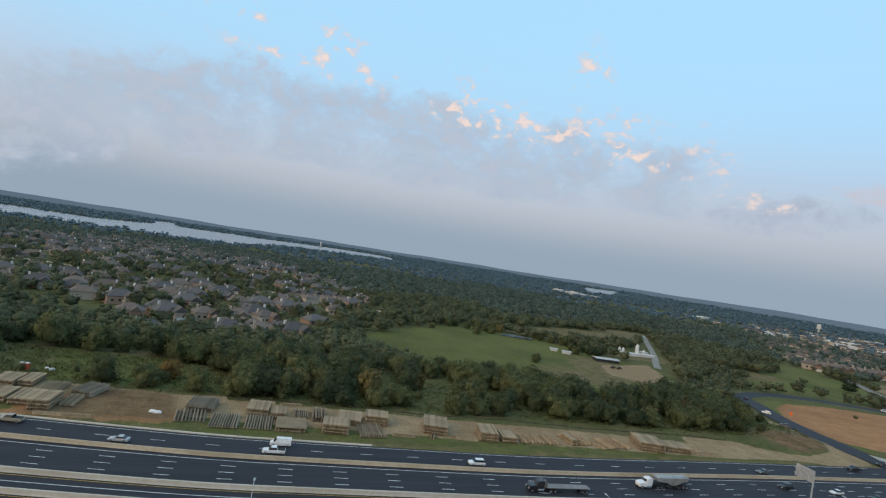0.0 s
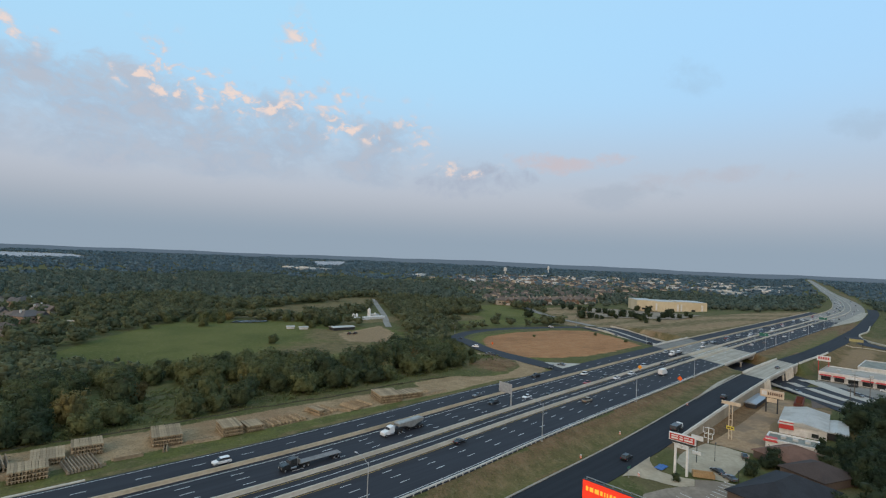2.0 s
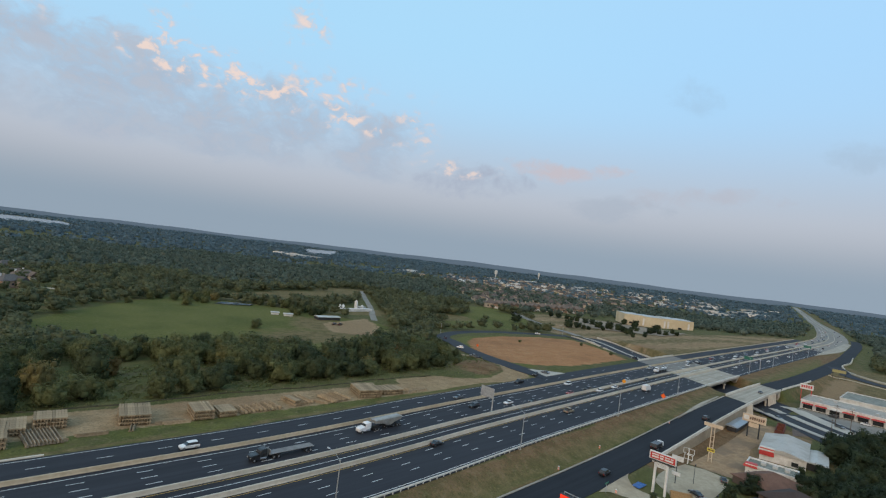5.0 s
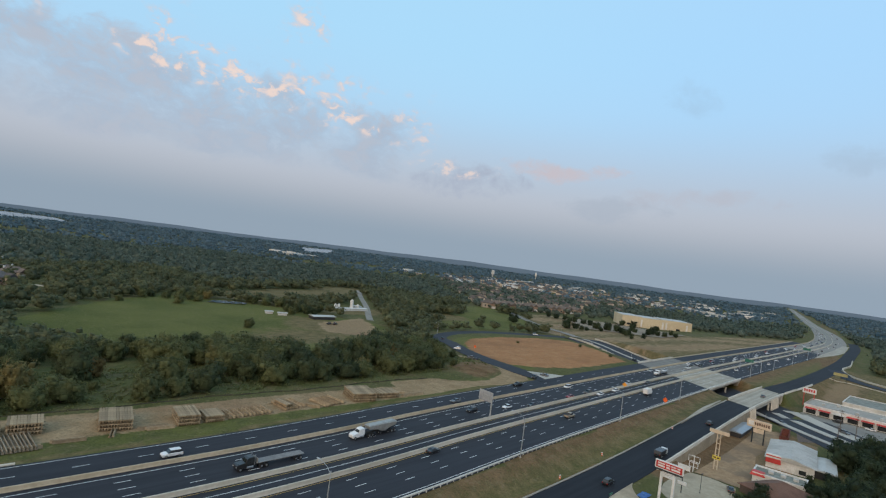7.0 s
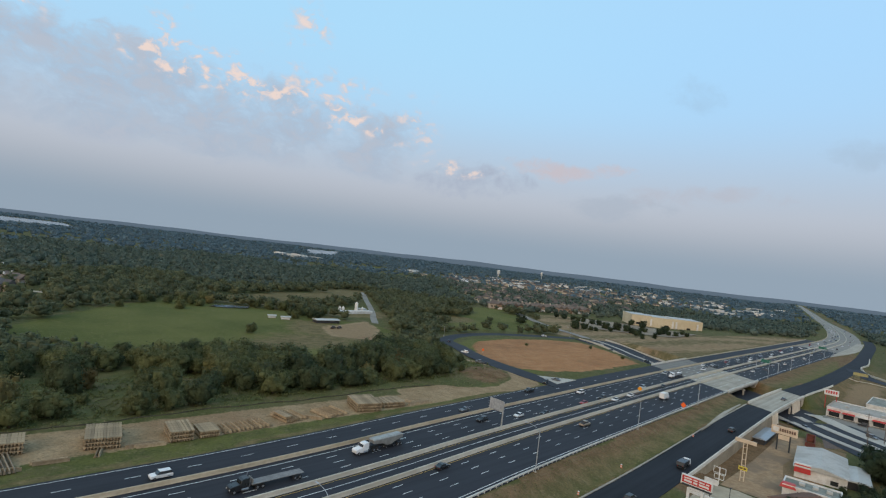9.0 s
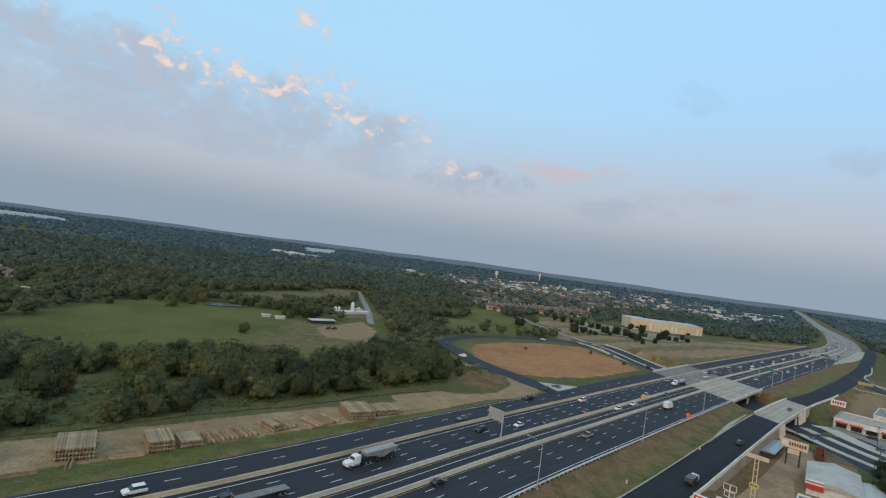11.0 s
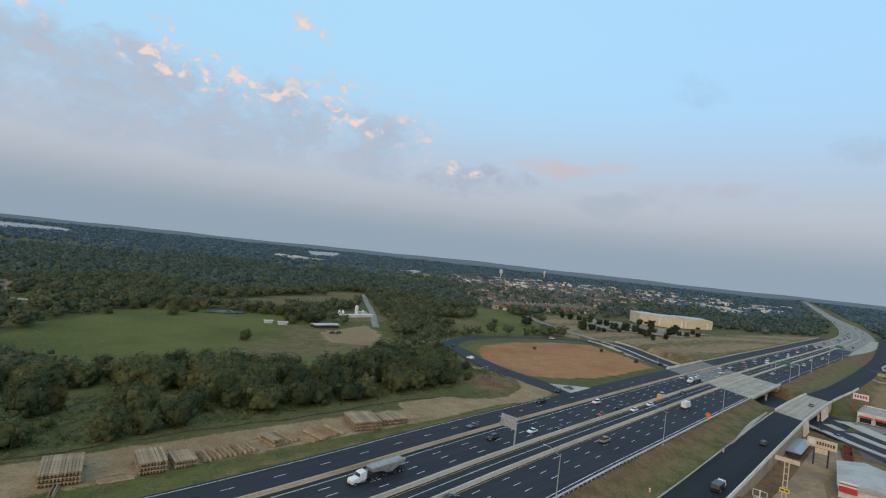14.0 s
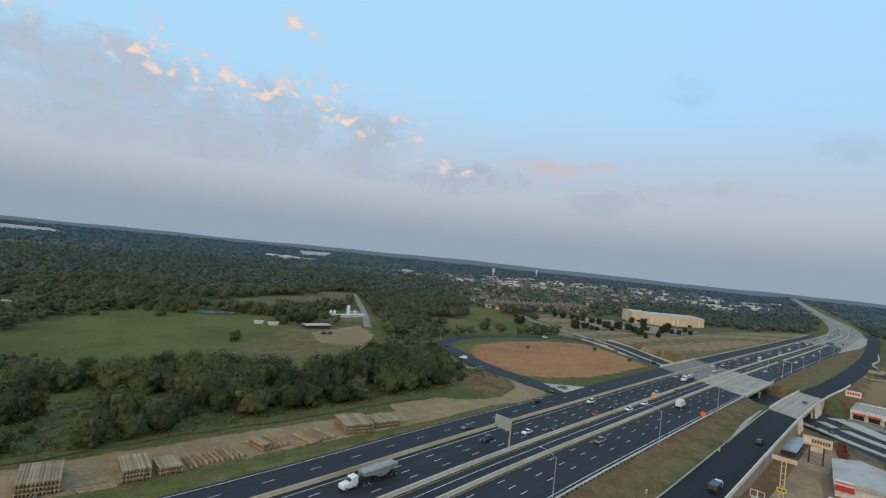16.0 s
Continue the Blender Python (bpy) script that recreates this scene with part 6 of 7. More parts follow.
drape("pavement_yard", [(297, 49.5), (316, 53.5), (319, 46), (306, 43.5)], 0.12, surface("brown_paving", (0.105, 0.075, 0.060), (0.150, 0.110, 0.088), 2.0, 0.9, 0.15, patch=0.3, coord="Position"), "brown paved yard beside the enclosure", "pavement")
# closed box; dark walls paint in the shade of its open side
shed = low_building("open_shed", "shed under a pale lean-to metal roof, its shaded open side painted dark", (257, 34.2), radians(8), 20, 6, 2.9, STEEL_DARK, METAL_ROOF, 0.5, 1.0)
brown = low_building("brown_roof_house", "house under a reddish brown hipped shingle roof", (207, 39.5), radians(-22), 18, 13, 2.7, DARK_BRICK, BROWN_SHINGLE, 2.6)
dark = low_building("dark_roof_house", "long building under a dark grey hipped shingle roof", (168.5, 33.0), radians(-12), 27, 16, 2.8, DARK_BRICK, DARK_SHINGLE, 3.6)
low_building("brown_roof_house", "low house under a dull brown hipped shingle roof", (195, 30.0), radians(-22), 15, 13, 2.8, DARK_BRICK, surface("dull_brown_shingles", (0.050, 0.036, 0.031), (0.075, 0.054, 0.046), 3.0, 0.9, 0.2, patch=0.2), 2.8)


def shops():
    b = low_building("shop_row", "long low row of shops with red awnings and a pale roof", (392, 22), radians(0), 27, 78, 4.6, WHITE_WALL, surface("pale_membrane_roof", (0.29, 0.265, 0.225), (0.40, 0.37, 0.32), 0.6, 0.85, 0.05, c=(0.27, 0.25, 0.215), patch=0.12), 0, floor=-5.3)
    b.children[0].data.materials[0] = surface("tan_shop_wall", (0.30, 0.26, 0.215), (0.40, 0.35, 0.295), 2.0, 0.85, 0.08, c=(0.24, 0.20, 0.16), patch=0.3)
    for k in range(12):
        y = 35.5 - k * 6.4
        bm = bmesh.new()
        box(bm, -14.9, y, 3.5, 2.8, 6.0, 0.5, bevel=0.06, taper=0.8)
        part("awning", bm, RED_PANEL if k % 4 != 2 else WHITE_WALL, b)
        opening(b, -13.55, y, 1.5, 0.14, 4.6, 2.3, "shopfront")
        bm = bmesh.new()
        box(bm, -16.1, y + 3.1, 1.5, 0.3, 0.3, 3.6)
        part("canopy_post", bm, WHITE_WALL, b)
    for k in range(8):
        bm = bmesh.new()
        box(bm, rng.uniform(-8, 8), 33 - k * 9.4 + rng.uniform(-2, 2), 5.2, 2.0, 1.6, 1.1, bevel=0.08)
        part("roof_unit", bm, METAL_ROOF, b)


shops()
low_building("warehouse", "grey flat-roofed building behind the shops", (440, 18), 0.0, 36, 60, 4.0, WHITE_WALL, DIRTY_ROOF, 0, floor=-4.8)

SIGN_WHITE = paint("sign_white", (0.66, 0.65, 0.62), 0.5)
SIGN_CREAM = paint("sign_cream", (0.58, 0.46, 0.33), 0.6)
SIGN_BROWN = paint("sign_dark_brown", (0.10, 0.045, 0.03), 0.6)
BILLBOARD_RED = paint("billboard_red", (0.80, 0.045, 0.02), 0.4, emit=0.55)
BILLBOARD_GOLD = paint("billboard_gold", (0.85, 0.45, 0.05), 0.4, emit=0.6)


def bars(s, x, y0, y1, z, h, material, words, depth=0.04):
    """Unreadable lettering as plain bars along y."""
    y, total = y0, sum(words) + 0.35 * (len(words) - 1)
    k = (y1 - y0) / total
    for w in words:
        bm = bmesh.new()
        box(bm, x, y + w * k / 2, z, depth, w * k, h)
        part("lettering", bm, material, s)
        y += (w + 0.35) * k


pylon = thing("pylon_sign", "white two-legged pylon sign with a red panel", "sign", at=(164.2, 58.6, float(lie(164.2, 58.6))))
for dy in (-1.7, 1.8):
    bm = bmesh.new()
    box(bm, 0, dy, 4.3, 0.55, 0.65, 9.2, bevel=0.04)
    part("leg", bm, SIGN_WHITE, pylon)
for k in range(4):
    bm = bmesh.new()
    box(bm, 0, 0.05, 7.9 + k * 0.42, 0.3, 3.2, 0.28)
    part("slat", bm, SIGN_WHITE, pylon)
bm = bmesh.new()
box(bm, 0, -0.1, 9.4, 0.5, 7.4, 0.35)
part("soffit", bm, STEEL_DARK, pylon)
bm = bmesh.new()
box(bm, 0, -0.1, 10.9, 0.7, 7.8, 2.3, bevel=0.05)
part("cabinet", bm, SIGN_WHITE, pylon)
bm = bmesh.new()
box(bm, 0, -0.1, 10.9, 0.76, 7.2, 1.8)
part("panel", bm, RED_PANEL, pylon)
bars(pylon, -0.40, -3.2, 3.0, 11.3, 0.35, SIGN_WHITE, (0.8, 1.4, 1.1, 2.0))
bars(pylon, -0.40, -3.2, 3.0, 10.6, 0.5, SIGN_WHITE, (2.2, 0.9, 1.8))

tall = thing("pylon_sign", "cream cross-shaped sign on a lattice post", "sign", at=(214.6, 60.1, float(lie(214.6, 60.1))))
for dy in (-0.55, 0.55):
    bm = bmesh.new()
    box(bm, 0, dy, 6.6, 0.25, 0.25, 13.4)
    part("post", bm, SIGN_CREAM, tall)
for k in range(6):
    bm = bmesh.new()
    box(bm, 0, 0, 1.4 + 2.0 * k, 0.16, 1.1, 0.16)
    part("rung", bm, SIGN_CREAM, tall)
bm = bmesh.new()
box(bm, 0, 0, 13.4, 0.6, 6.4, 1.2, bevel=0.05)
part("cabinet", bm, SIGN_CREAM, tall)
bm = bmesh.new()
box(bm, 0, 0, 4.4, 0.3, 2.6, 1.2)
part("panel", bm, paint("sign_yellow", (0.62, 0.50, 0.06), 0.5), tall)
bars(tall, -0.17, -1.0, 1.0, 4.4, 0.5, SIGN_BROWN, (1, 1.2))

wide = thing("pylon_sign", "cream sign box on two black posts", "sign", at=(270.4, 59.8, float(lie(270.4, 59.8))))
for dy in (-2.2, 2.2):
    bm = bmesh.new()
    tube(bm, (0, dy, -0.3), (0, dy, 7.2), 0.28, 0.28, 10)
    part("post", bm, STEEL_DARK, wide)
bm = bmesh.new()
box(bm, 0, 0, 8.4, 0.8, 9.2, 3.2, bevel=0.06)
part("cabinet", bm, SIGN_CREAM, wide)
bars(wide, -0.43, -4.0, 1.6, 8.5, 1.2, SIGN_BROWN, (0.8, 0.6, 0.7, 0.6, 0.7, 0.7, 0.6))
bm = bmesh.new()
box(bm, -0.43, 3.0, 8.5, 0.04, 2.0, 1.8)
part("emblem", bm, SIGN_WHITE, wide)
bm = bmesh.new()
box(bm, 0, 0, 5.6, 0.3, 4.0, 1.8)
part("lower_panel", bm, SIGN_CREAM, wide)

small = thing("price_sign", "white sign boards on a thin dark post", "sign", at=(178, 59, float(lie(178, 59))))
bm = bmesh.new()
tube(bm, (0, 0, -0.3), (0, 0, 8.4), 0.14, 0.12, 8)
part("post", bm, STEEL_DARK, small)
for z, w, h in ((8.0, 3.6, 1.5), (3.2, 2.6, 1.0)):
    bm = bmesh.new()
    box(bm, 0, 0, z, 0.3, w, h, bevel=0.04)
    part("board", bm, SIGN_WHITE, small)
frames_ = thing("sign_frame", "empty white steel sign frame on one post", "sign", at=(203, 63.8, float(lie(203, 63.8))))
bm = bmesh.new()
tube(bm, (0, 0, -0.4), (0, 0, 5.6), 0.18, 0.16, 8)
part("post", bm, SIGN_WHITE, frames_)
for z0, z1, w in ((3.6, 5.4, 3.6), (1.7, 3.2, 2.8)):
    for y, z, ly, lz in ((0, z0, w, 0.14), (0, z1, w, 0.14), (-w / 2, (z0 + z1) / 2, 0.14, z1 - z0), (w / 2, (z0 + z1) / 2, 0.14, z1 - z0)):
        bm = bmesh.new()
        box(bm, 0, y, z, 0.16, ly, lz)
        part("frame_bar", bm, SIGN_WHITE, frames_)

board = thing("billboard", "glowing red advertising billboard with a steel catwalk", "billboard", at=(101.8, 48.6, float(lie(101.8, 48.6))))
bm = bmesh.new()
tube(bm, (1.4, 0, -0.3), (1.4, 0, 13.0), 0.55, 0.55, 12)
part("column", bm, GALV, board)
bm = bmesh.new()
box(bm, 0.3, 0, 14.4, 0.6, 14.2, 4.3)
part("backing", bm, STEEL_DARK, board)
bm = bmesh.new()
box(bm, -0.06, 0, 14.4, 0.1, 14.0, 4.1)
part("screen", bm, BILLBOARD_RED, board)
bars(board, -0.14, -3.0, 6.2, 14.9, 0.9, BILLBOARD_GOLD, (0.7, 0.5, 0.3, 0.6, 0.6, 0.3, 0.3, 0.6, 1.0, 0.9, 0.6))
bars(board, -0.14, -2.0, 5.0, 12.9, 0.5, BILLBOARD_GOLD, (0.9, 1.2, 0.6, 1.0))
for z in (13.3, 14.9, 16.5):
    bm = bmesh.new()
    box(bm, 1.6, 0, z, 0.12, 14.0, 0.12)
    part("catwalk_rail", bm, GALV, board)
for k in range(8):
    bm = bmesh.new()
    box(bm, 1.6, -7 + 2 * k, 14.8, 0.12, 0.12, 3.6)
    part("stanchion", bm, GALV, board)
bm = bmesh.new()
box(bm, 1.2, 0, 12.9, 1.0, 14.0, 0.1)
part("catwalk", bm, GALV, board)

mall_sign = thing("pylon_sign", "red and white sign box on steel legs beside the frontage road", "sign", at=(402, 62.5, float(lie(402, 62.5))))
for dy in (-2.6, 2.6):
    bm = bmesh.new()
    tube(bm, (0, dy, -0.3), (0, dy, 9.0), 0.2, 0.2, 8)
    part("post", bm, RED_PANEL, mall_sign)
bm = bmesh.new()
box(bm, 0, 0, 9.6, 0.6, 7.0, 3.2, bevel=0.05)
part("cabinet", bm, SIGN_WHITE, mall_sign)
bars(mall_sign, -0.32, -2.8, 2.8, 9.8, 1.6, RED_PANEL, (0.8, 0.7, 0.8, 0.7, 0.7))
yellow = thing("billboard", "weathered yellow billboard on steel posts", "billboard", at=(528, 62, float(lie(528, 62))))
for dy in (-4, 0, 4):
    bm = bmesh.new()
    box(bm, 0.4, dy, 3.0, 0.25, 0.25, 7.4)
    part("post", bm, STEEL_DARK, yellow)
bm = bmesh.new()
box(bm, 0, 0, 6.4, 0.3, 9.0, 2.2)
part("panel", bm, surface("faded_yellow", (0.30, 0.27, 0.12), (0.38, 0.34, 0.16), 1.0, 0.7, 0.03, patch=0.3), yellow)
far_sign = thing("pylon_sign", "tall pole sign with a bright red box", "sign", at=(930, 38, float(lie(930, 38))))
bm = bmesh.new()
tube(bm, (0, 0, 0), (0, 0, 14), 0.5, 0.4, 8)
part("post", bm, SIGN_WHITE, far_sign)
bm = bmesh.new()
box(bm, 0, 0, 16.5, 1.5, 9, 7, bevel=0.1)
part("cabinet", bm, RED_PANEL, far_sign)

# small things on the lots
tarp = thing("tarpaulin", "crumpled blue tarpaulin lying in the grass", "tarpaulin", at=(164.5, 64.6, float(lie(164.5, 64.6)) + 0.05))
bm = bmesh.new()
bmesh.ops.create_grid(bm, x_segments=10, y_segments=8, size=1.0)
for v in bm.verts:
    v.co = Vector((v.co.x * 2.4, v.co.y * 1.3, 0.30 + 0.25 * noise.noise(v.co * 2.3)))
bmesh.ops.solidify(bm, geom=bm.faces[:], thickness=0.05)
part("cloth", bm, BLUE_TARP, tarp)
skip = thing("skip_bin", "open tan waste container beside the lot", "container", at=(167.6, 53.4, float(lie(167.6, 53.4)) + 0.15), rz=radians(-60))
for x, y, sx, sy in ((0, 1.1, 6.0, 0.12), (0, -1.1, 6.0, 0.12), (2.95, 0, 0.12, 2.2), (-2.95, 0, 0.12, 2.2)):
    bm = bmesh.new()
    box(bm, x, y, 0.75, sx, sy, 1.4)
    part("side", bm, WOOD_TAN, skip)
bm = bmesh.new()
box(bm, 0, 0, 0.1, 5.9, 2.1, 0.12)
part("floor", bm, STEEL_DARK, skip)
for x, y, h in ((184, 55.5, 6.0), (164, 43, 6.0)):
    s = thing("lot_lamp", "dark post with a small lot lamp", "lamp post", "lot lamps", (x, y, float(lie(x, y))))
    bm = bmesh.new()
    tube(bm, (0, 0, 0), (0, 0, h), 0.09, 0.07, 8)
    part("post", bm, STEEL_DARK, s)
    bm = bmesh.new()
    box(bm, 0.3, 0, h, 0.9, 0.4, 0.2, bevel=0.04)
    part("lamp_head", bm, STEEL_DARK, s)
for x, y, a, kind, col in ((174.5, 51.6, 60, "sedan", "black"), (197, 50.4, 20, "sedan", "black"), (172, 47.4, 60, "sedan", "grey"), (360, 20, 90, "suv", "grey"), (360, 8, 90, "sedan", "red"), (372, 30, 90, "sedan", "white"), (371, 44, 90, "suv", "black")):
    if (kind, col) not in FLEET:
        FLEET[(kind, col)] = vehicle(kind, col)
        v = FLEET[(kind, col)]
    else:
        v = copy_thing(FLEET[(kind, col)], Matrix())
    v.matrix_world = Matrix.Translation((x, y, float(lie(x, y)) + 0.2)) @ Matrix.Rotation(radians(a), 4, "Z")
    v["label"] = "parked %s %s" % (col, "saloon car" if kind == "sedan" else "sport utility vehicle")
for x, y in ((345, 40), (338, 33), (300, 36)):
    s = thing("utility_pole", "weathered wooden utility pole with cross-arms", "utility pole", "utility poles", (x, y, float(lie(x, y))))
    bm = bmesh.new()
    tube(bm, (0, 0, -0.5), (0, 0, 11.5), 0.17, 0.12, 8)
    part("pole", bm, BARK, s)
    for z in (10.0, 11.0):
        bm = bmesh.new()
        box(bm, 0, 0, z, 0.14, 2.4, 0.14)
        part("cross_arm", bm, BARK, s)
for x, y, rz in ((148, 69.2, 0), (330, 71.5, 0.2)):
    s = thing("street_name_sign", "small green street sign on a thin post", "road sign", "green street signs", (x, y - 2, float(lie(x, y - 2))), rz)
    bm = bmesh.new()
    tube(bm, (0, 0, 0), (0, 0, 3.2), 0.04, 0.04, 6)
    part("post", bm, GALV, s)
    bm = bmesh.new()
    box(bm, 0, 0, 3.0, 2.0, 0.04, 0.6)
    part("panel", bm, GREEN_SIGN, s)
for x, y in ((152, 66.0), (235, 83), (150, 84), (180, 86)):
    s = thing("marker_post", "orange and white construction barrel", "barrel", "construction barrels", (x, y, float(lie(x, y))))
    for k in range(4):
        bm = bmesh.new()
        tube(bm, (0, 0, 0.27 * k), (0, 0, 0.27 * (k + 1)), 0.30 - 0.02 * k, 0.29 - 0.02 * k, 10)
        part("band", bm, ORANGE if k % 2 == 0 else SIGN_WHITE, s)
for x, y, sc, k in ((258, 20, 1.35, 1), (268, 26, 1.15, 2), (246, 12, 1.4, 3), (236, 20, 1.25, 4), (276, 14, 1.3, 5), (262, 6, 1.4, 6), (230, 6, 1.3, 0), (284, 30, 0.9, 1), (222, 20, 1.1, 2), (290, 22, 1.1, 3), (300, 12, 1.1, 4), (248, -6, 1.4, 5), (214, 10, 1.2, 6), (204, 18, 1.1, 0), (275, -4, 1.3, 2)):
    plant(x, y, sc, k, "trees behind the restaurant", "big spreading tree behind the restaurant, shade painted into its leaves", True)
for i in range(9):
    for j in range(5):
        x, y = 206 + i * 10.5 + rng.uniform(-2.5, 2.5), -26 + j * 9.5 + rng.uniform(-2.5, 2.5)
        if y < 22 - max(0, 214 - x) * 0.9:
            plant(x, y, rng.uniform(1.0, 1.4), int(rng.integers(0, 7)), "trees behind the restaurant", "big spreading tree behind the restaurant, shade painted into its leaves", True)
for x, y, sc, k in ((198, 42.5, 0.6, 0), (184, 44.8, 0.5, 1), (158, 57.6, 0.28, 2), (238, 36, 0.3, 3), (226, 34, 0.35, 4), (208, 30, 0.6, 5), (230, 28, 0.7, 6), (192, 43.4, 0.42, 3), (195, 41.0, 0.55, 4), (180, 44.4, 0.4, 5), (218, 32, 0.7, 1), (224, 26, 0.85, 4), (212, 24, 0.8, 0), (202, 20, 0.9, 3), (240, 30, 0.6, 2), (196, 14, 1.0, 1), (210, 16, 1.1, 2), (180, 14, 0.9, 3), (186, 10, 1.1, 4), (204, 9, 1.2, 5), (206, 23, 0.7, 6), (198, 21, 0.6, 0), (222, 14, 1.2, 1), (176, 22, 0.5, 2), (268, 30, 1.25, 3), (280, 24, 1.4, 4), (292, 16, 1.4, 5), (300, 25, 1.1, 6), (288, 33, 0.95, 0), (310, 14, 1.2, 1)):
    plant(x, y, sc, k, "bushes by the lots", "leafy bush beside the building, shade painted into its leaves", True)
tagged(path_road("road_spur", [(604, 74), (580, 67), (562, 57), (548, 44), (536, 26), (520, -4), (505, -40)], 13.0, ASPHALT, 0.4), "dark asphalt side street curving off the frontage road", "road", kind="structure")
side_wall("kerb_wall", [(531, 69), (536, 58), (530, 44), (519, 24), (505, -6)], 0.0, 0.75, 0.3, BARRIER, -0.15, "pale curved concrete kerb of the side street", "wall")
side_wall("kerb_wall", [(740, 76), (670, 70.5), (612, 69.5), (588, 61), (572, 50), (556, 32), (538, 0)], 0.0, 1.5, 0.9, BARRIER, -0.15, "pale curved concrete parapet of the side street", "wall")
tagged(slab("merge_apron", [(690, 103.5), (745, 99.5), (800, 96), (850, 95.5), (930, 101), (1000, 106.5), (1000, 114), (920, 111), (850, 108.2), (760, 106.6)], -0.9, 0.03, DECK), "pale concrete apron where the roads merge", "apron", kind="structure")


# ---- the housing and town beyond the woods ----
BRICK = [surface("house_brick", (0.30, 0.20, 0.145), (0.40, 0.28, 0.205), 2.0, 0.9, 0.1, vary=0.3), surface("house_stone", (0.36, 0.30, 0.235), (0.45, 0.385, 0.305), 2.0, 0.9, 0.1, vary=0.3)]
SLATE = [surface("house_shingles", (0.085, 0.078, 0.075), (0.13, 0.12, 0.115), 2.5, 0.9, 0.1, vary=0.4), surface("house_shingles_brown", (0.12, 0.095, 0.08), (0.175, 0.14, 0.115), 2.5, 0.9, 0.1, vary=0.4)]
TRIM = paint("house_trim", (0.62, 0.60, 0.56), 0.6)


def make_house(k):
    w, d, wall_h, up = ((17, 12, 3.2, 4.2), (19, 13, 5.6, 4.4), (15, 12, 5.2, 3.8), (20, 12, 3.2, 4.6))[k]
    b = thing("house", ("brick house with a steep grey hipped roof", "two-storey brick house with a grey roof", "tan stone house with a brown roof", "wide low house with a brown hipped roof")[k], "house", "suburban houses")
    bm = bmesh.new()
    box(bm, 0, 0, wall_h / 2 - 0.5, w, d, wall_h + 1.0)
    part("wall", bm, BRICK[k // 2], b)
    bm = bmesh.new()
    hip(bm, w, d, wall_h, up, 0.5)
    part("roof", bm, SLATE[k // 2], b)
    bm = bmesh.new()
    box(bm, w * 0.22, -d * 0.5 - 2.0, wall_h / 2 - 0.5, w * 0.38, 5.0, wall_h + 1.0)
    part("gable_wing", bm, BRICK[1 if k % 2 else 0], b)
    bm = bmesh.new()
    hip(bm, 6.0, w * 0.38, wall_h, up * 0.8, 0.5, 1.0)
    bmesh.ops.rotate(bm, cent=(0, 0, 0), matrix=Matrix.Rotation(radians(90), 3, "Z"), verts=bm.verts)
    bmesh.ops.translate(bm, verts=bm.verts, vec=(w * 0.22, -d * 0.5 - 1.6, 0.05))
    part("wing_roof", bm, SLATE[k // 2], b)
    bm = bmesh.new()
    box(bm, -w * 0.3, d * 0.15, wall_h + up * 0.62, 1.3, 1.1, up * 0.95)
    part("chimney", bm, TRIM if k % 2 else BRICK[1], b)
    for x in (-w * 0.32, -w * 0.08):
        opening(b, x, -d / 2 - 0.02, wall_h * 0.5, 1.6, 0.1, 1.5)
    opening(b, w * 0.22, -d / 2 - 4.52, 1.2, 4.6, 0.1, 2.3, "garage_door", TRIM)
    return b


HOUSES = [make_house(k) for k in range(4)]
used = [False] * 4


def settle_house(x, y, rz, k, s=1.0):
    m = Matrix.Translation((x, y, float(lie(x, y)) + 0.15)) @ Matrix.Rotation(rz, 4, "Z") @ Matrix.Scale(s, 4)
    if used[k]:
        copy_thing(HOUSES[k], m)
    else:
        HOUSES[k].matrix_world = m
        used[k] = True


for pts in ([(-420, 560), (-260, 600), (-130, 560), (-60, 450), (-20, 380)], [(-330, 820), (-200, 760), (-90, 640), (20, 560), (95, 530)], [(-300, 1050), (-150, 930), (-20, 800), (50, 700)], [(-130, 440), (-90, 520), (-100, 650), (-160, 800)]):
    tagged(path_road("road_estate", pts, 9.0, LOT_CONCRETE, 0.35, step=8.0), "pale concrete residential street between houses", "road", kind="structure")
ESTATE = [(-430, 470), (-450, 900), (-330, 1180), (-60, 1100), (60, 760), (84, 580), (40, 450), (8, 325), (-70, 310), (-140, 400)]
a0 = radians(24)
for i in range(-26, 30):
    for j in range(-3, 40):
        u, v = i * 21.0 + rng.uniform(-3, 3), j * 25.0 + (9 if j % 2 else -4) + rng.uniform(-2, 2)
        x, y = u * math.cos(a0) - v * math.sin(a0) - 20, u * math.sin(a0) + v * math.cos(a0) + 300
        if inside(np.array(x), np.array(y), ESTATE, 1.0) > 0.6 and rng.random() < (0.66 if y < 560 else 0.34):
            settle_house(x, y, a0 + (0 if j % 2 else math.pi) + rng.uniform(-0.25, 0.25), int(rng.integers(0, 4)))
for k in range(13):
    settle_house(610 + k * 15 + rng.uniform(-3, 3), 488 - k * 3 + rng.uniform(-4, 4), radians(-35) + rng.uniform(-0.2, 0.2), 2, 1.3)


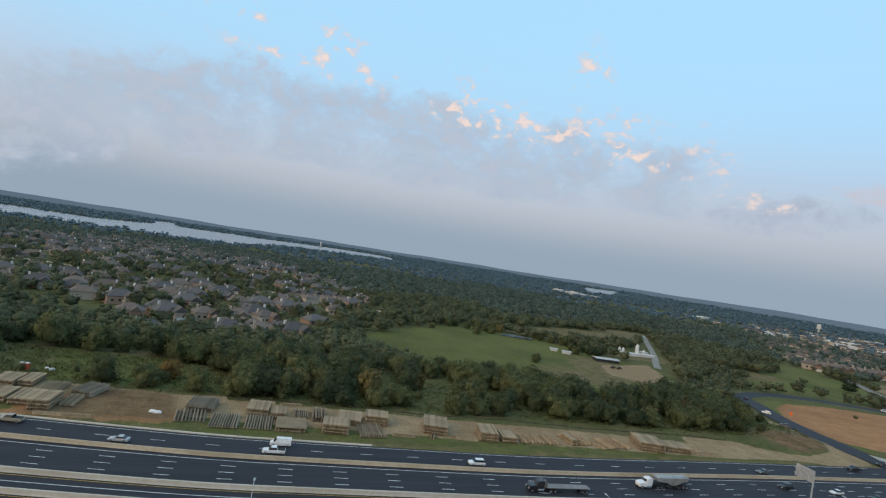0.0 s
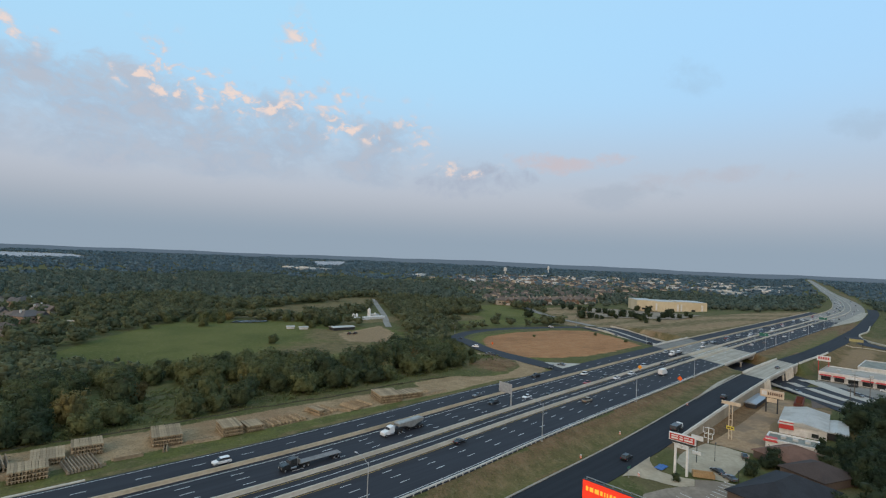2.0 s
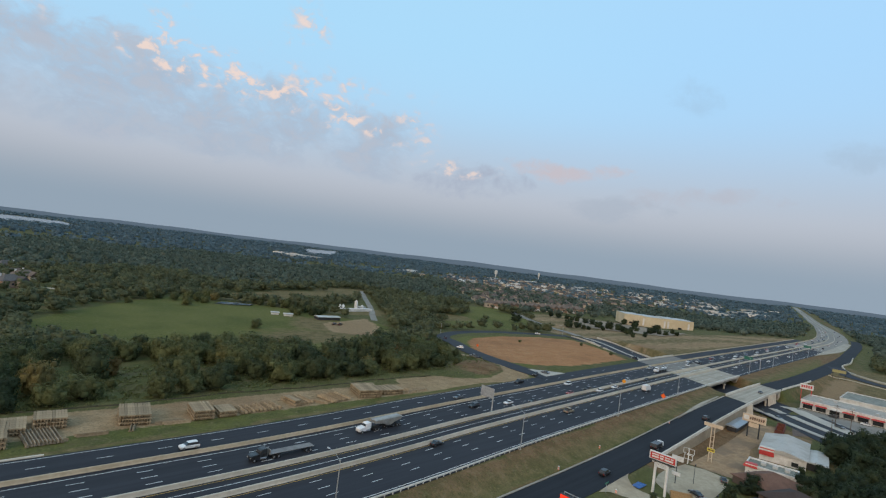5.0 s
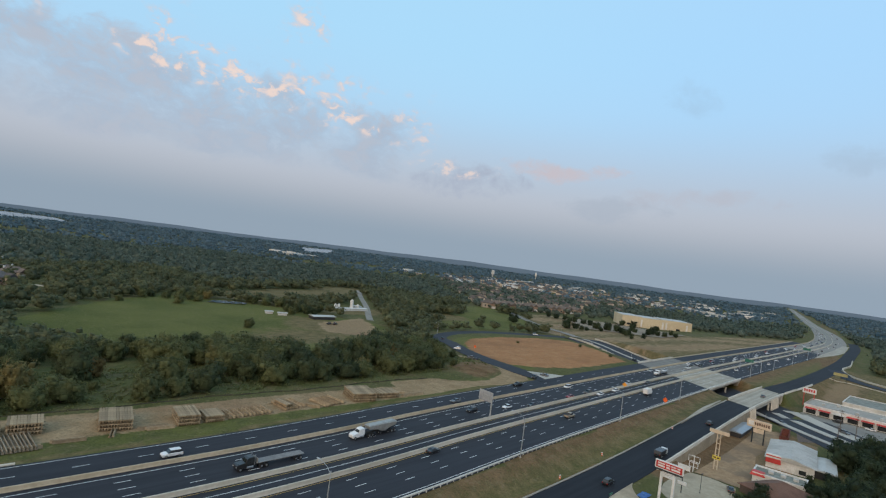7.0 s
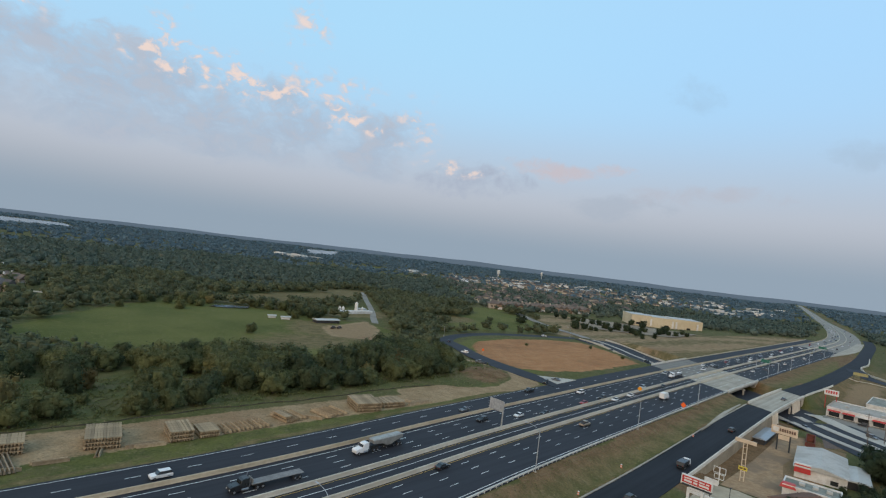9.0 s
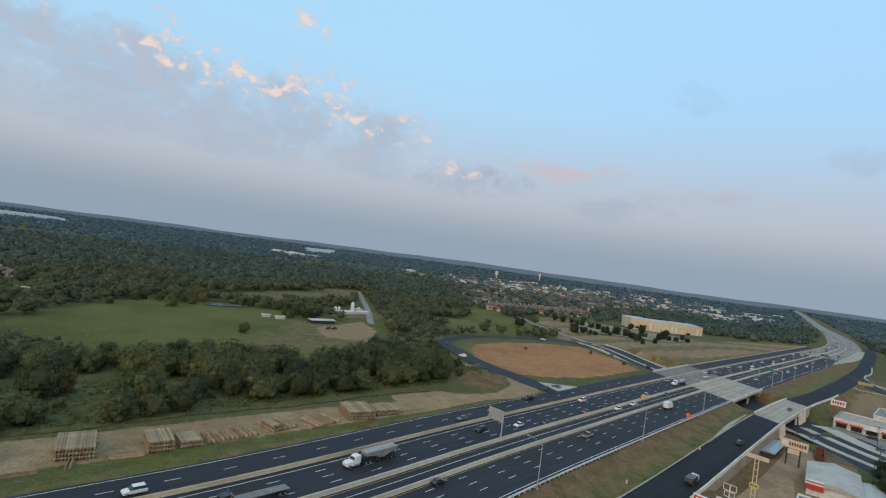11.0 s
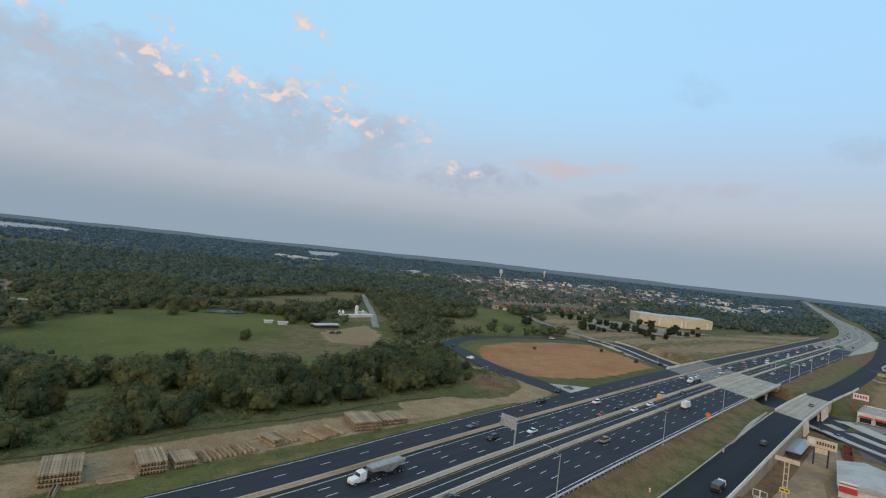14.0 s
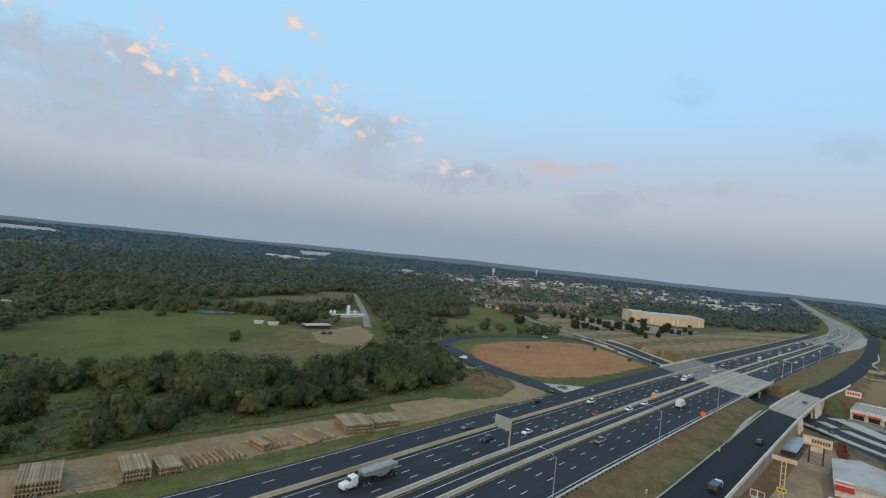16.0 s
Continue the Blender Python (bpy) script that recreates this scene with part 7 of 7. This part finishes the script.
def far_houses():
    """Hundreds of small roofs and walls of the far estates, too small to tell apart."""
    wv, wf, rv, rf = [], [], [], []
    spots = [(rng.uniform(640, 1150), rng.uniform(470, 950)) for _ in range(190)] + [(rng.uniform(1100, 2000), rng.uniform(620, 1400)) for _ in range(320)] + [(rng.uniform(-420, 0), rng.uniform(900, 1250)) for _ in range(110)]
    for x, y in spots:
        if x > 600 and (y > 500 + (x - 600) * 1.1 or y < 440 + (x - 640) * 0.12):
            continue
        z, a = float(lie(x, y)) + 0.2, rng.uniform(0, 3.14)
        w, d, h, up = rng.uniform(6, 9.5), rng.uniform(5, 6.5), rng.uniform(3, 5.6), rng.uniform(3, 4.4)
        c, s = math.cos(a), math.sin(a)

        def at(u, v, t):
            return (x + u * c - v * s, y + u * s + v * c, z + t)
        k = len(wv)
        wv += [at(u * w, v * d, t) for t in (-1, h) for u, v in ((-1, -1), (1, -1), (1, 1), (-1, 1))]
        wf += [(k + i, k + (i + 1) % 4, k + 4 + (i + 1) % 4, k + 4 + i) for i in range(4)]
        k = len(rv)
        rv += [at(u * (w + 0.5), v * (d + 0.5), h) for u, v in ((-1, -1), (1, -1), (1, 1), (-1, 1))] + [at(-(w - d) - 1.5, 0, h + up), at(w - d + 1.5, 0, h + up)]
        rf += [(k, k + 1, k + 5, k + 4), (k + 2, k + 3, k + 4, k + 5), (k + 1, k + 2, k + 5), (k + 3, k, k + 4)]
    tagged(sheet("far_house_wall", wv, wf, BRICK[1]), "tan walls of distant suburban houses", "houses", kind="stuff")
    tagged(sheet("far_house_roof", rv, rf, SLATE[1]), "brown roofs of distant suburban houses", "houses", kind="stuff")


far_houses()


def big_store():
    b = thing("store", "large tan windowless store building", "building", at=(769, 302, -7.0), rz=radians(-49))
    tan = surface("tan_stucco", (0.52, 0.44, 0.30), (0.60, 0.52, 0.37), 0.5, 0.9, 0.05, c=(0.47, 0.39, 0.26), patch=0.05)
    for x, w, h in ((-36, 28, 13.2), (-7, 30, 12.4), (29, 42, 13.0)):
        bm = bmesh.new()
        box(bm, x, 22, h / 2 - 1, w - 0.4, 44 if w < 40 else 40, h + 2)
        part("block", bm, tan, b)
        bm = bmesh.new()
        box(bm, x, 22, h + 0.15, w - 2.0, 40, 0.12)
        part("roof", bm, METAL_ROOF, b)
    for x in (-22, 8, 13, 42):
        bm = bmesh.new()
        box(bm, x, -0.2, 4.5, 2.4, 0.6, 10.0)
        part("pilaster", bm, WHITE_WALL, b)
    for x in (-40, 0, 30):
        opening(b, x, -0.1, 1.4, 5, 0.5, 2.8, "loading_door", DARK_OPEN)


big_store()
drape("pavement_store_lot", [(600, 230), (590, 330), (690, 400), (745, 345), (725, 290), (690, 235)], 0.7, surface("store_lot", (0.215, 0.172, 0.122), (0.29, 0.238, 0.172), 0.3, 0.9, 0.1, c=(0.17, 0.135, 0.095), patch=0.03, coord="Position"), "pale worn parking lot before the store", "parking lot", 12)
tagged(path_road("road_store", [(468, 258), (498, 292), (530, 338), (562, 386), (600, 436), (650, 500)], 9.0, ASPHALT_OLD, 0.4), "worn grey street past the store", "road", kind="structure")
for k in range(26):
    x, y = rng.uniform(520, 690), rng.uniform(225, 330)
    if inside(np.array(x), np.array(y), [(500, 240), (560, 330), (690, 320), (700, 225), (560, 215)], 1) > 0.5:
        plant(x, y, rng.uniform(0.5, 0.95), int(rng.integers(0, 7)), "trees by the store", "single round dark green tree on dry grass", True)

for x, y, sc in ((645, 405, 0.95), (648, 394, 0.9), (656, 385, 0.85), (651, 374, 0.8), (650, 366, 0.85), (647, 351, 0.9), (644, 340, 0.95), (608, 312, 1.15), (614, 301, 1.1), (595, 273, 0.9), (562, 327, 1.2), (568, 330, 1.0), (556, 324, 0.9), (506, 363, 1.3), (735, 338, 1.0), (745, 326, 1.0)):
    plant(x, y, sc, int(rng.integers(0, 7)), "trees by the store", "single round dark green tree on dry grass", True)

# the yard with silos and sheds beside the field
yard = thing("batch_plant", "white yard buildings with a tall silo", "industrial plant", at=(326, 434, float(lie(326, 434))), rz=radians(2))
bm = bmesh.new()
box(bm, 0, 0, 1.2, 40, 6, 2.6)
part("long_wall", bm, WHITE_WALL, yard)
for x, r, h in ((4, 1.7, 9.5), (-12, 1.3, 5), (-16, 1.3, 5), (12, 1.4, 4.5)):
    bm = bmesh.new()
    tube(bm, (x, 4, 0), (x, 4, h), r, r, 14)
    tube(bm, (x, 4, h), (x, 4, h + 1.4), r, 0.3, 14)
    part("silo", bm, WHITE_WALL, yard)
bm = bmesh.new()
box(bm, 14, 8, 1.8, 9, 6, 4.0)
part("shed", bm, METAL_ROOF, yard)
for x, y, w, d, r in ((226, 411, 6, 3, METAL_ROOF), (234, 403, 7, 3, METAL_ROOF)):
    low_building("field_shed", "small pale farm shed beside the field", (x, y), radians(-20), w, d, 1.9, WHITE_WALL, r, 0.7, 1.0)
low_building("open_shed", "dark blue-green shed with a pale roof on the gravel yard", (262, 386), radians(-8), 20, 9, 2.6, STEEL_DARK, METAL_ROOF, 0.8, 1.0)
for x, y in ((252, 360), (257, 359)):
    v = copy_thing(FLEET[("pickup", "black")], Matrix.Translation((x, y, float(lie(x, y)) + 0.1)) @ Matrix.Rotation(radians(30), 4, "Z"))
    v["label"] = "parked dark pickup truck on the gravel lot"
tagged(path_road("road_farm", [(308, 378), (326, 404), (348, 434), (384, 487), (414, 533), (473, 619)], 6.0, ASPHALT_OLD, 0.3), "pale lane past the yard", "road", kind="structure")
pond = [(196, 466), (206, 476), (220, 473), (232, 464), (226, 456), (210, 459)]
tagged(sheet("water_pond", [(x, y, max(float(lie(a, b)) for a, b in pond) + 0.6) for x, y in pond], [tuple(reversed(range(6)))], WATER), "small pale pond at the field's edge", "water", kind="structure")
plant(180, 350, 0.8, 2, "field trees", "lone dark green tree standing in the mown field")
for x, y, s in ((169, 455, 0.95), (169, 484, 0.9), (192, 491, 0.9), (202, 497, 1.0), (204, 484, 0.9), (238, 472, 0.9), (244, 406, 0.8), (259, 405, 0.9), (267, 408, 0.8), (150, 486, 0.9), (158, 492, 0.8), (185, 478, 0.8), (190, 470, 0.9), (180, 484, 1.0), (238, 462, 0.9), (246, 456, 1.0), (252, 466, 0.9), (262, 452, 0.9), (256, 448, 1.0), (128, 462, 0.7), (247, 420, 0.8), (256, 418, 0.9), (266, 422, 0.9), (276, 418, 0.9), (284, 424, 0.9)):
    plant(x, y, s, int(rng.integers(0, 7)), "field trees", "dark green tree at the field's edge")
for x, y, s in ((352, 246, 0.28), (392, 214, 0.3), (372, 178, 0.3), (386, 170, 0.28)):
    plant(x, y, s, int(rng.integers(0, 7)), "infield bushes", "small dark bush on the clay infield")

# the town on the horizon
town = paint("town_white", (0.56, 0.55, 0.52), 0.7)
TOWN_MESH = []
for k in range(4):
    bm = bmesh.new()
    box(bm, 0, 0, 3.0, (30, 44, 60, 22)[k], (18, 22, 30, 16)[k], 8.0)
    box(bm, 3, 2, 7.6, 6, 4, 1.4)
    me = bpy.data.meshes.new("wall")
    bm.to_mesh(me)
    bm.free()
    me.materials.append((town, WHITE_WALL, METAL_ROOF, BRICK[1])[k])
    TOWN_MESH.append(me)


def far_block(x, y, k, label):
    b = thing("far_building", label, "building", "far town buildings", (x, y, float(lie(x, y))), rng.uniform(0, 3))
    w = new("wall", TOWN_MESH[k])
    w.parent = b


for k in range(70):
    t = rng.random()
    x, y = 1150 + 1700 * t + rng.uniform(-150, 150), 1250 - 320 * t + rng.uniform(-260, 260)
    far_block(x, y, int(rng.integers(0, 4)), "small pale flat-roofed building in the far town")
for k in range(26):
    far_block(rng.uniform(1500, 2500), rng.uniform(420, 760), int(rng.integers(1, 4)), "small pale building beyond the woods")
for k in range(14):
    far_block(1075 + rng.uniform(-60, 60), 1880 + rng.uniform(-120, 120), int(rng.integers(0, 3)), "pale building near the far inlet")
for x, y, h, w in ((1800, 1432, 36, 7.0), (81, 2235, 46, 3.0), (2350, 1580, 44, 5.0)):
    s = thing("water_tower", "pale cylindrical water tower above the trees", "water tower", "water towers", (x, y, float(lie(x, y))))
    bm = bmesh.new()
    tube(bm, (0, 0, 0), (0, 0, h * 0.6), w * 0.4, w * 0.4, 14)
    part("shaft", bm, town, s)
    bm = bmesh.new()
    tube(bm, (0, 0, h * 0.6), (0, 0, h), w, w, 16)
    tube(bm, (0, 0, h), (0, 0, h + 2), w, w * 0.3, 16)
    part("tank", bm, town, s)


# ---- the skyline strip, with its haze painted in ----
def skyline():
    far = surface("distant_land_haze_glow", (0.19, 0.255, 0.325), (0.215, 0.285, 0.36), 0.004, 1.0, 0.0, c=(0.18, 0.24, 0.305), patch=0.0015, coord="Position", spec=0.0)
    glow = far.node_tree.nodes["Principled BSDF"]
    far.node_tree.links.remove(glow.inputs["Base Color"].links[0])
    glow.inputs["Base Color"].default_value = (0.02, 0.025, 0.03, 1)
    # the land gives out blue-grey itself, standing in for haze before it
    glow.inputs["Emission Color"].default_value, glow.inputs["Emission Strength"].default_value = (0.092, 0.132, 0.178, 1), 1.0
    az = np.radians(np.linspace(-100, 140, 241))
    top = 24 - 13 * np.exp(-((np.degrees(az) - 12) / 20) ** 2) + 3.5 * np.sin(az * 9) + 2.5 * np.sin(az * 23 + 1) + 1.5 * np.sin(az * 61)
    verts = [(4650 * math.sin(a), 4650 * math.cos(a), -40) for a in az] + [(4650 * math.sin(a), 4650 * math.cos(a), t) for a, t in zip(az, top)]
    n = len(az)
    tagged(sheet("backdrop", verts, [(i, i + 1, n + i + 1, n + i) for i in range(n - 1)], far), "blue-grey strip of land along the horizon, haze painted in as glow", "backdrop", kind="structure")


skyline()
